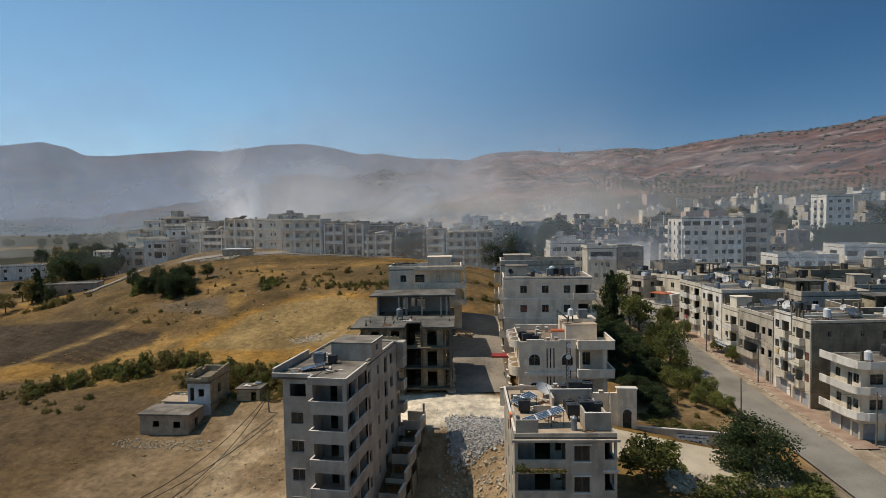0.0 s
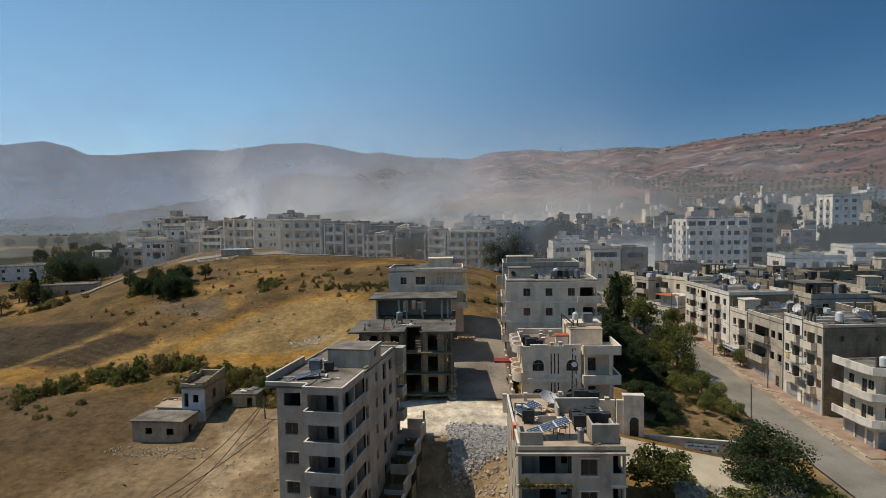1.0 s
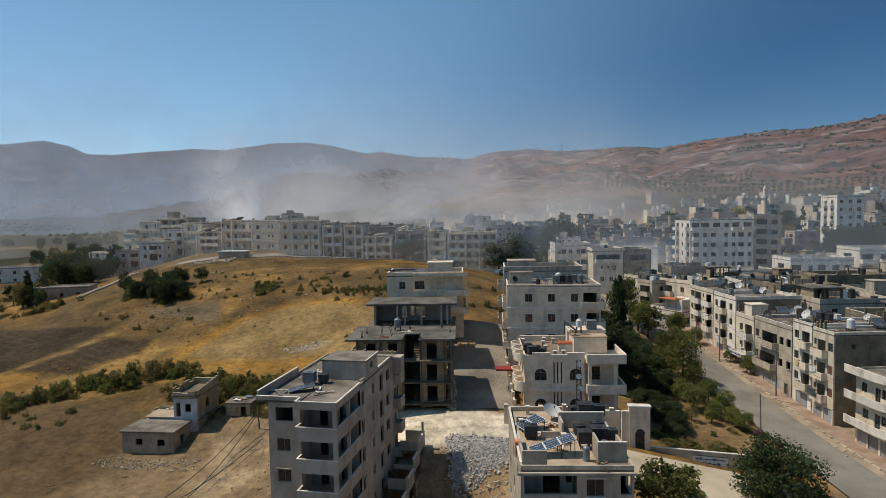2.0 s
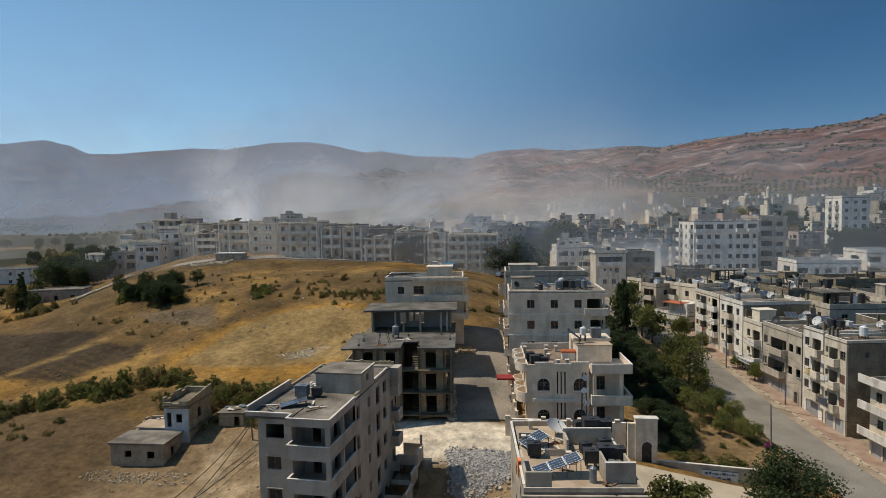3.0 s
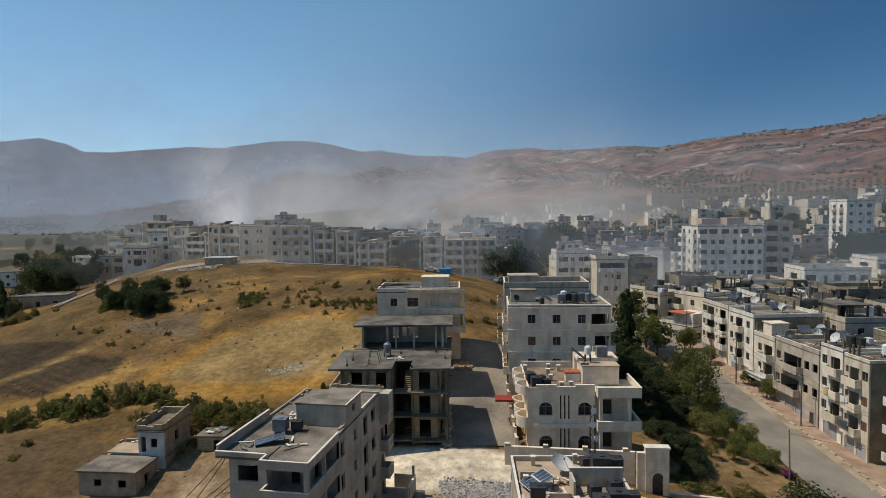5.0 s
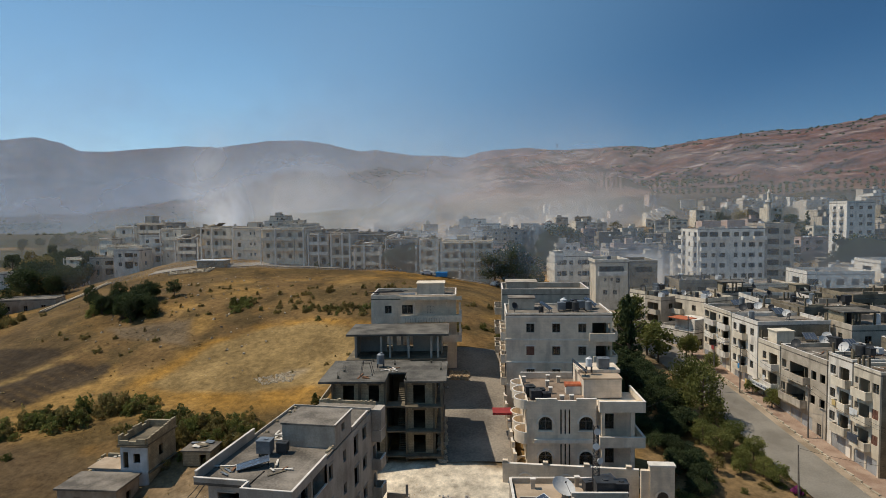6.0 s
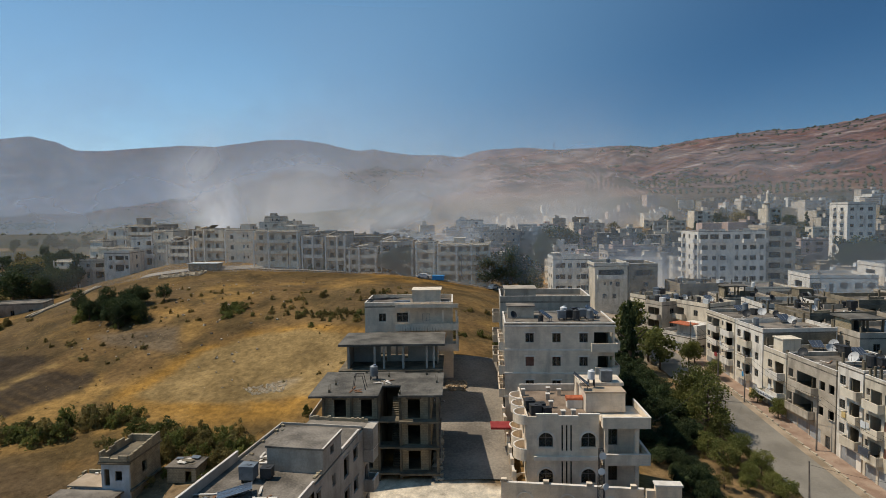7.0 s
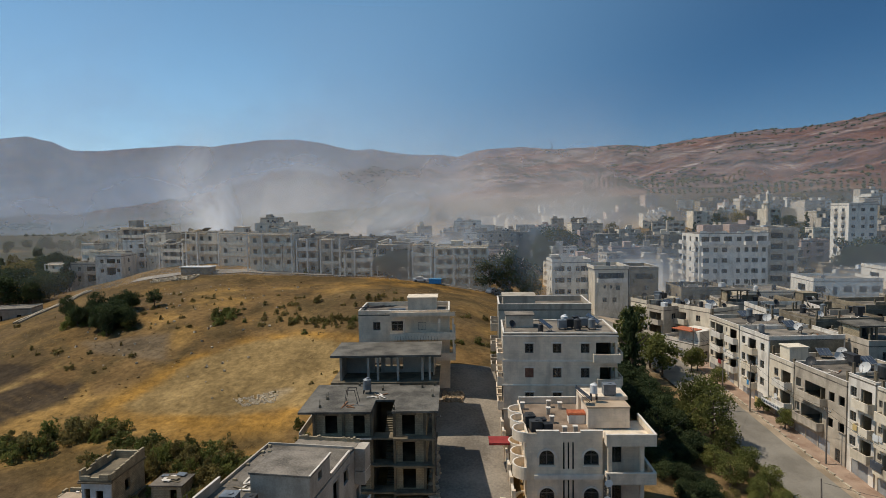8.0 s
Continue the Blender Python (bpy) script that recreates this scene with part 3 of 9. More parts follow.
road_line = [(road_mid(y), y) for y in np.arange(20, 196, 1.5)]
strip("road", road_line, (2.7, 5.0), M["asphalt"], "dusty grey asphalt road that runs past the houses")
strip("road_shoulder", [(road_mid(y) + 6.15, y) for y in np.arange(20, 196, 1.5)], 1.5, M["sand"], "sandy strip along the road's edge", 0.06, "road", 3)
strip("pavement", [(facade_x(y) - 0.9, y) for y in np.arange(88, 156, 1.5)], 1.75, M["paving"], "worn reddish pavement before the shop fronts", 0.17, "pavement", 3)
strip("lane", [(lane_mid(y), y) for y in np.arange(88.2, 122, 1.2)], (4.3, 5.6), M["lane"], "steep grey lane between two rows of houses", 0.05)
strip("side_road", [(x, 79.5 - 0.05 * (x - 8)) for x in np.arange(6.5, 30, 1.2)], 3.9, M["dust"], "pale dusty side road by the gate", 0.08)
strip("ridge_road", [(x, 191.5 + 0.087 * (x + 92.7)) for x in np.arange(-128, 12, 3)], 2.2, M["lane"], "pale road along the hill's crest", 0.25)
# kerb stones along the pavement
kerb_me = Mesh().box(-0.14, 0.14, -0.7, 0.7, -0.3, 0.16).data("kerb_stone", M["kerb"])
pav = bpy.data.objects["pavement"]
for i in range(44):
    y = 89 + i * 1.5
    k = part("kerb_stone", kerb_me, None, pav, m=pose(facade_x(y) - 2.72, y, gz(facade_x(y) - 2.7, y) + 0.06, 0, random.uniform(-2, 2), 11.6 + random.uniform(-1.5, 1.5)))


# ---- houses ----
cache = {}


def shared(key, make):
    if key not in cache:
        cache[key] = make()
    return cache[key]


SIDES = {
    "front": lambda w, d: (Matrix.Identity(4), w),
    "right": lambda w, d: (pose(w, 0, 0, rz=90), d),
    "back": lambda w, d: (pose(w, d, 0, rz=180), w),
    "left": lambda w, d: (pose(0, d, 0, rz=-90), d),
}
# each kind of opening: width, height, sill, what fills it
OPEN = {"w": (1.15, 1.3, 0.95, "pane"), "W": (1.9, 1.5, 0.85, "pane"), "n": (0.6, 0.9, 1.4, "pane"), "d": (1.0, 2.15, 0.02, "pane"), "o": (1.2, 1.35, 0.9, ""), "O": (1.1, 2.2, 0.02, ""),
        "s": (2.6, 2.5, 0.02, "shutter"), "b": (2.0, 2.2, 0.02, "pane"), "B": (2.2, 2.25, 0.02, ""), "r": (1.15, 1.3, 0.95, "wood"), "x": (3.0, 2.35, 0.02, ""), "L": (3.0, 1.65, 1.0, "")}


def wall_mesh(w, h, holes, t=0.24):
    """A wall from u = 0 to w with openings (u0, u1, v0, v1); outer face at y = 0, t thick towards +y."""
    us = sorted({0, w, *(q for o in holes for q in o[:2])})
    vs = sorted({0, h, *(q for o in holes for q in o[2:])})
    ms = Mesh()
    solid = lambda i, j: 0 <= i < len(us) - 1 and 0 <= j < len(vs) - 1 and not any(o[0] - 1e-6 <= us[i] and us[i + 1] <= o[1] + 1e-6 and o[2] - 1e-6 <= vs[j] and vs[j + 1] <= o[3] + 1e-6 for o in holes)
    for i in range(len(us) - 1):
        for j in range(len(vs) - 1):
            if not solid(i, j):
                continue
            a, b, c, d = us[i], us[i + 1], vs[j], vs[j + 1]

            def quad(*p):
                n = len(ms.v)
                ms.v.extend(p)
                ms.f.append((n, n + 1, n + 2, n + 3))

            quad((a, 0, c), (b, 0, c), (b, 0, d), (a, 0, d))
            quad((b, t, c), (a, t, c), (a, t, d), (b, t, d))
            if not solid(i - 1, j):
                quad((a, t, c), (a, 0, c), (a, 0, d), (a, t, d))
            if not solid(i + 1, j):
                quad((b, 0, c), (b, t, c), (b, t, d), (b, 0, d))
            if not solid(i, j - 1):
                quad((a, t, c), (b, t, c), (b, 0, c), (a, 0, c))
            if not solid(i, j + 1):
                quad((a, 0, d), (b, 0, d), (b, t, d), (a, t, d))
    return ms


def window_meshes(w, h, fill):
    def make():
        fr = Mesh()
        b = 0.07
        for q in ((0, w, 0, b), (0, w, h - b, h), (0, b, b, h - b), (w - b, w, b, h - b), (w / 2 - 0.03, w / 2 + 0.03, b, h - b)):
            fr.box(q[0], q[1], 0.1, 0.16, q[2], q[3])
        if w > 1.6:
            fr.box(b, w - b, 0.1, 0.16, h * 0.66 - 0.03, h * 0.66 + 0.03)
        both = fr.data("window", M["frame"])
        whole = Mesh()
        whole.v, whole.f = list(fr.v), list(fr.f)
        whole.box(b, w - b, 0.125, 0.135, b, h - b)
        whole = whole.data("window", M["frame"])
        whole.materials.append(M["glass"])
        for p in list(whole.polygons)[-6:]:
            p.material_index = 1
        return both, Mesh().box(b, w - b, 0.125, 0.135, b, h - b).data("pane", M["glass"]), whole

    def make_shutter():
        sh = Mesh()
        n = int(h / 0.16)
        line = [(0.1 + 0.025 * (i % 2), h * i / (2 * n)) for i in range(2 * n + 1)] + [(0.16, h), (0.16, 0)]
        k = len(line)
        sh.v = [(u, y, z) for u in (0, w) for y, z in line]
        sh.f = [(i, k + i, k + (i + 1) % k, (i + 1) % k) for i in range(k)] + [tuple(range(k)), tuple(reversed(range(k, 2 * k)))]
        return sh.data("shutter", M["shutter"])

    def make_wood():
        sh = Mesh()
        for k in (0, 1):
            sh.box(k * w / 2 + 0.02, (k + 1) * w / 2 - 0.02, 0.06, 0.1, 0.02, h - 0.02)
            for i in range(7):
                sh.box(k * w / 2 + 0.08, (k + 1) * w / 2 - 0.08, 0.03, 0.06, h * (i + 0.6) / 8, h * (i + 1.1) / 8)
        return sh.data("shutter", M["wood"])

    return shared((round(w, 2), round(h, 2), fill), {"pane": make, "shutter": make_shutter, "wood": make_wood}[fill])


def balcony_mesh(w, depth, h, t=0.14, slab=0.22, gap=0.0):
    """Slab with a solid parapet on three sides; outer face towards -y, from u = 0 to w, floor at z = 0."""
    ms = Mesh().box(0, w, -depth, 0.0, -slab, 0)
    ms.box(0, w, -depth, -depth + t, 0.0, h).box(0, t, -depth + t, -0.003, 0, h).box(w - t, w, -depth + t, -0.003, 0, h)
    return ms


def fit_opening(root, S, u, z, kind, width=None, detail=True):
    w, h, sill, fill = OPEN[kind]
    w = width or w
    hole = (u - w / 2, u + w / 2, z + sill, z + sill + h)
    if fill:
        got = window_meshes(w, h, fill)
        m = S @ pose(hole[0], 0, hole[2])
        if fill == "pane":
            far = root.location.y > 175 or root.location.x < -120
            win = part("window", got[2] if far else got[0], None, root, m=m)
            if not far:
                part("pane", got[1], None, win)
        else:
            part("shutter", got, None, root, m=m)
    return hole


def house(name, label, x, y, z, yaw, w, d, n, fh, mat, sides, parapet=0.8, group="", category="building", skirt=2.5, roof="roof", coping=True, t=0.24, slab_out=0.0, balcony=1.2, bal_mat=None, stair=None, bal_h=0.95, worn="", far=False):
    """A block of n storeys, fh high, its front-left corner at x, y, floor at z. sides: for a side, a list of bays (along in 0..1, kind, width), or one list per storey."""
    root = thing(name, label, category, pose(x, y, z, rz=yaw), group)
    top = n * fh
    rest = Mesh()
    for key, place in SIDES.items():
        S, length = place(w, d)
        inset = 0 if key in ("front", "back") else t + 0.003
        bays = sides.get(key, [])
        floors = bays if bays and isinstance(bays[0], list) else [bays] * n
        holes = []
        for i, row in enumerate(floors[:n]):
            for bay in row:
                u, kind = bay[0] * length, bay[1]
                wide = bay[2] if len(bay) > 2 else None
                hole = fit_opening(root, S, u, i * fh, kind, wide)
                hole = (max(hole[0], inset + 0.1), min(hole[1], length - inset - 0.1), hole[2], min(hole[3], (i + 1) * fh - 0.3))
                holes.append(hole)
                if kind in "bBx" and i > 0:
                    bw = (hole[1] - hole[0]) + 0.9
                    key_b = (round(bw, 1), balcony, bal_mat or mat, bal_h)
                    me = shared(("bal", *key_b), lambda: balcony_mesh(round(bw, 1), balcony, bal_h).data("balcony", M[bal_mat or mat]))
                    part("balcony", me, None, root, m=S @ pose((hole[0] + hole[1]) / 2 - round(bw, 1) / 2, -0.003, i * fh + 0.02))
        shifted = [(a - inset, b - inset, c + skirt, e + skirt) for a, b, c, e in holes]
        ms = wall_mesh(length - 2 * inset, top + skirt, shifted, t)
        if far and not holes:
            k, T = len(rest.v), S @ pose(inset, 0, -skirt)
            rest.v += [tuple(T @ Vector(p)) for p in ms.v]
            rest.f += [tuple(k + i for i in q) for q in ms.f]
        else:
            # the worn side's darker plaster holds both its stains and its shade
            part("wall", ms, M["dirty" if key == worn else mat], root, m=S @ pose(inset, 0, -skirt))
    if rest.v:
        part("blank_wall", rest, M[mat], root)
    o = slab_out
    for i in range(1, 1 if far else n):
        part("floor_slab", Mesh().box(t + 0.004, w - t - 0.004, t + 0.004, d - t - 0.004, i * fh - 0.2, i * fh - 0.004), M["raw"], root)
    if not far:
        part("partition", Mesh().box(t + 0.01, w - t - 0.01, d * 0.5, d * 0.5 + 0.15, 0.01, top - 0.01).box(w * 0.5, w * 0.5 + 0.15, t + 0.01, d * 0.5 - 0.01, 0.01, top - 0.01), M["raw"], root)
    part("roof", Mesh().box(-o, w + o, -o, d + o, top + 0.002, top + 0.2), M[roof], root)
    if parapet:
        p, q = top + 0.202, top + 0.2 + parapet
        for q4 in ((-o, w + o, -o, 0.16 - o), (-o, w + o, d + o - 0.16, d + o), (-o, 0.16 - o, 0.162 - o, d + o - 0.162), (w + o - 0.16, w + o, 0.162 - o, d + o - 0.162)) if not far else ():
            part("parapet", Mesh().box(*q4, p, q), M[mat], root)
        if far:
            part("parapet", Mesh().box(-o, w + o, -o, 0.16 - o, p, q).box(-o, w + o, d + o - 0.16, d + o, p, q).box(-o, 0.16 - o, 0.162 - o, d + o - 0.162, p, q).box(w + o - 0.16, w + o, 0.162 - o, d + o - 0.162, p, q), M[mat], root)
        if coping:
            c0, c1 = q + 0.002, q + 0.06
            for q4 in ((-o - 0.04, w + o + 0.04, -o - 0.04, 0.2 - o), (-o - 0.04, w + o + 0.04, d + o - 0.2, d + o + 0.04), (-o - 0.04, 0.2 - o, 0.202 - o, d + o - 0.202), (w + o - 0.2, w + o + 0.04, 0.202 - o, d + o - 0.202)) if not far else ((-o - 0.04, w + o + 0.04, -o - 0.04, 0.2 - o),):
                part("coping", Mesh().box(*q4, c0, c1), M["edge"], root)
    if stair:
        sx, sy, sw, sd, sh = stair
        part("stair_head", Mesh().box(sx, sx + sw, sy, sy + sd, top + 0.202, top + 0.2 + sh).box(sx - 0.15, sx + sw + 0.15, sy - 0.15, sy + sd + 0.15, top + 0.2 + sh, top + 0.35 + sh), M[mat], root)
    return root


# ---- the grey block beside the cut ----
def wall_part(root, name, m, w, h, holes, mat, t=0.22):
    return part(name, wall_mesh(w, h, holes, t), M[mat], root, m=m)


CRUMB = random.Random(77)


def grey_block():
    fh, n = 3.06, 6
    top = fh * n
    root = thing("apartment_block", "unfinished grey rendered apartment block with empty window openings and wrap-round balconies", "building", pose(-27.0, 58.6, 2.3))
    front, side_a, side_b, left, back, recess = [], [], [], [], [], []
    for i in range(n):
        z = i * fh
        front += [(0.8, 2.2, z + 1.3, z + 2.55)] if i < 5 else [(0.75, 2.55, z + 1.2, z + 2.6)]
        side_a += [(0.5, 1.7, z + 0.02, z + 2.25)]
        recess += [(0.9, 1.75, z + 0.02, z + 2.1)]
        side_b += [(0.5, 1.4, z + 0.95, z + 2.35)] if i < 5 else [(0.5, 1.4, z + 0.95, z + 2.3)]
        side_b += [(4.0, 4.75, z + 1.15, z + 2.2), (6.9, 8.2, z + 0.5, z + 2.45), (9.5, 10.8, z + 1.0, z + 2.3)]
        back += [(1.5, 2.7, z + 1.0, z + 2.3), (4.6, 5.8, z + 1.0, z + 2.3)]
    wall_part(root, "wall", pose(0, 0, 0), 3.3, top, front, "concrete")
    wall_part(root, "wall", pose(3.3, 0.225, 0, rz=90), 2.3, top, [], "concrete")
    wall_part(root, "wall", pose(3.3, 2.53, 0), 2.8, top, recess, "concrete")
    wall_part(root, "wall", pose(6.1, 2.76, 0, rz=90), 2.83, top, side_a, "concrete")
    wall_part(root, "wall", pose(6.104, 5.6, 0), 1.29, top, [], "concrete")
    wall_part(root, "wall", pose(7.4, 5.6, 0, rz=90), 12.5, top, side_b, "concrete")
    wall_part(root, "wall", pose(0, 17.876, 0, rz=-90), 17.65, top, left, "concrete")
    wall_part(root, "wall", pose(7.176, 18.1, 0, rz=180), 7.176, top, back, "concrete")
    part("footing", Mesh().box(-0.1, 7.5, 0.05, 18.1, -3, -0.004), M["raw"], root)
    for i in range(1, n + 1):
        z = i * fh
        if i < n:
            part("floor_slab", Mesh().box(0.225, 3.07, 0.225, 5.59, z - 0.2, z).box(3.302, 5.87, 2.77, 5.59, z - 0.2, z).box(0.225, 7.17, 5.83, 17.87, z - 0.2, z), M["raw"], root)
        b = Mesh()
        b.box(3.3, 7.46, -1.22, 2.52, z - 0.22, z - 0.002).box(6.104, 7.46, 2.522, 5.59, z - 0.22, z - 0.002)
        ph = 1.1 if i < n else 0.5
        b.box(3.3, 7.46, -1.22, -1.08, z, z + ph).box(3.3, 3.44, -1.078, -0.004, z, z + ph).box(7.32, 7.46, -1.078, 5.59, z, z + ph)
        bal = part("balcony", b, M["concrete"], root)
        part("coping", Mesh().box(3.28, 7.48, -1.24, -1.06, z + ph, z + ph + 0.05).box(3.28, 3.46, -1.058, -0.006, z + ph, z + ph + 0.05).box(7.3, 7.48, -1.058, 5.58, z + ph, z + ph + 0.05), M["edge"], bal)
    for i in range(n):
        z = i * fh
        part("column", Mesh().box(7.02, 7.4, -1.16, -0.8, z + (0 if i == 0 else 0.003), z + fh - 0.224), M["concrete"], root)
        part("column", Mesh().box(7.12, 7.4, 2.3, 2.6, z + (0 if i == 0 else 0.003), z + fh - 0.224), M["concrete"], root)
        if 0 < i:
            for v in (2.0, 11.5):
                lb = part("balcony", shared("lb", lambda: balcony_mesh(3.4, 1.0, 0.95).data("balcony", M["concrete"])), None, root, m=pose(0, v + 3.4, 0, rz=-90) @ pose(0, -0.003, z + 0.02))
                part("coping", shared("lbc", lambda: Mesh().box(-0.02, 3.42, -1.02, -0.84, 0.95, 1.0).data("coping", M["edge"])), None, lb)
            rb = part("balcony", shared("rb", lambda: balcony_mesh(1.8, 1.0, 1.0).data("balcony", M["concrete"])), None, root, m=pose(7.4, 18.11, 0, rz=90) @ pose(0, -0.003, z + 0.02))
            part("coping", shared("rbc", lambda: Mesh().box(-0.02, 1.82, -1.02, -0.84, 1.0, 1.05).data("coping", M["edge"])), None, rb)
    # the rear bay, with its balconies
    wall_part(root, "wall", pose(7.4, 18.104, 0, rz=90), 1.8, top, [(0.4, 1.3, i * fh + 0.02, i * fh + 2.2) for i in range(n)], "concrete")  # doors to the rear balconies
    wall_part(root, "wall", pose(7.176, 19.9, 0, rz=180), 6.0, top, [(1.5, 2.7, i * fh + 1.0, i * fh + 2.3) for i in range(n)], "concrete")
    part("wall", Mesh().box(1.18, 1.4, 18.104, 19.67, 0, top), M["concrete"], root)
    part("roof", Mesh().box(1.18, 7.4, 18.104, 19.9, top + 0.002, top + 0.18), M["roof"], root)
    part("upper_wall", Mesh().box(7.42, 8.42, 18.2, 19.9, top - 2.0, top + 0.15), M["concrete"], root)
    part("rubble_parapet", Mesh().box(1.2, 7.4, 19.7, 19.9, top + 0.183, top + 0.5), M["block"], root)
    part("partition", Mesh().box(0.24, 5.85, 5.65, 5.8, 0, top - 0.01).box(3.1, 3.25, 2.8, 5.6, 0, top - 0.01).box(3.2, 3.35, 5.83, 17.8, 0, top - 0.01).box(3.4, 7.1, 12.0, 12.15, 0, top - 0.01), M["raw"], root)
    for q in ((-1.15, 3.28, -0.12, 18.1), (3.284, 6.1, 2.53, 18.1), (6.104, 7.3, 5.6, 18.1)):
        part("roof", Mesh().box(*q, top - 0.02, top + 0.18), M["roof"], root)
    part("roof", Mesh().box(3.45, 7.31, -1.07, 2.52, top + 0.002, top + 0.18).box(6.11, 7.31, 2.522, 5.59, top + 0.002, top + 0.18), M["roof"], root)
    for k in range(26):
        u = CRUMB.uniform(0.05, 1.0)
        part("loose_block", Mesh().box(-0.2 * u, 0.2 * u, -0.12, 0.12, 0, 0.2 * u), M["block"], root, m=pose(*((CRUMB.uniform(1.4, 7.2), 19.75, top + 0.5) if k % 3 == 0 else (-0.9 + CRUMB.uniform(0, 0.9), CRUMB.uniform(9.4, 17.6), top + 0.183) if k % 3 == 1 else (7.3, CRUMB.uniform(6, 7.4), top + 0.52)), rz=CRUMB.uniform(0, 180)))
    par = Mesh().box(-1.15, 3.28, -0.12, 0.04, top + 0.182, top + 0.52).box(-1.15, -1.0, 0.042, 9.2, top + 0.182, top + 0.95).box(-1.15, -1.0, 9.202, 18.1, top + 0.182, top + 0.42).box(-1.0, 7.4, 17.96, 18.1, top + 0.182, top + 0.4)
    par.box(7.3, 7.46, 12.0, 16.8, top + 0.182, top + 0.5)
    part("parapet", par, M["concrete"], root)
    for q in ((-1.18, 3.28, -0.15, 0.07, 0.522), (-1.18, -0.97, 0.072, 9.2, 0.952), (7.28, 7.48, 12.0, 16.8, 0.502)):
        part("coping", Mesh().box(*q[:4], top + q[4], top + q[4] + 0.06), M["edge"], root)
    z0, z1 = top + 0.182, top + 2.15
    part("stair_head", wall_mesh(4.9, z1 - z0, [], 0.2), M["concrete"], root, m=pose(2.5, 7.6, z0))
    part("stair_head", wall_mesh(3.9, z1 - z0, [(1.5, 2.3, 0.9, 1.6)], 0.2), M["concrete"], root, m=pose(7.4, 7.804, z0, rz=90))
    part("stair_head", Mesh().box(2.5, 2.7, 7.804, 11.7, z0, z1).box(2.5, 7.4, 11.704, 11.9, z0, z1), M["concrete"], root)
    part("roof", Mesh().box(2.4, 7.5, 7.5, 12.0, z1 + 0.002, z1 + 0.16), M["roof"], root)
    part("coping", Mesh().box(7.38, 7.52, 7.48, 12.0, z1 + 0.162, z1 + 0.22), M["edge"], root)
    # window heads that stand proud over the openings
    for i in range(n):
        z = i * fh
        if i < 5:
            got = window_meshes(1.4, 1.25, "pane")
            win = part("window", got[0], None, root, m=pose(0.8, 0.06, z + 1.3))
            part("pane", got[1], None, win)
        part("lintel", Mesh().box(0.7, 2.3, -0.07, -0.003, z + 2.56, z + 2.66), M["concrete"], root)
        part("lintel", Mesh().box(7.403, 7.48, 12.4, 14.0, z + 2.46, z + 2.56), M["concrete"], root)
        part("lintel", Mesh().box(7.403, 7.48, 15.0, 16.6, z + 2.31, z + 2.4), M["concrete"], root)
        part("lintel", Mesh().box(7.403, 7.48, 6.0, 7.1, z + 2.36, z + 2.45), M["concrete"], root)


grey_block()


def ramp_frame():
    """Bare concrete terraces that step up beside the grey block, on columns."""
    root = thing("ramp_frame", "bare stepped concrete terraces on columns beside the grey block", "structure", pose(-19.2, 62.5, 2.0))
    n, run = 6, 2.85
    for i in range(n):
        y0, y1, z = i * run, (i + 1) * run - 0.03, 1.3 + i * 1.15
        part("deck", Mesh().box(0.3, 2.6, y0, y1, z - 0.2, z), M["raw"], root)
        par = part("parapet", Mesh().box(2.62, 2.82, y0, y1, z - 0.3, z + 1.35), M["concrete"], root)
        part("coping", Mesh().box(2.59, 2.85, y0, y1, z + 1.353, z + 1.43), M["edge"], par)
        part("cross_wall", Mesh().box(0.3, 2.6, y0, y0 + 0.18, z + 0.003, z + (1.2 if i % 2 else 0.5)), M["concrete"], root)
        for x in (0.35, 2.6):
            part("column", Mesh().box(x, x + 0.26, y0 + 0.05, y0 + 0.31, -4, z - 0.31), M["raw"], root)
        if i in (2, 4, 5):
            part("column", Mesh().box(2.6, 2.84, y0 + 2.2, y0 + 2.44, z + 1.435, z + 2.9), M["concrete"], root)
        if i > 1:
            part("infill", Mesh().box(2.66, 2.78, y0 + 0.33, y1 - 0.02, -4, z - 1.9), M["block"], root)
    part("cross_wall", Mesh().box(0.3, 2.82, n * run, n * run + 0.2, 1.0, 8.6), M["concrete"], root)


ramp_frame()


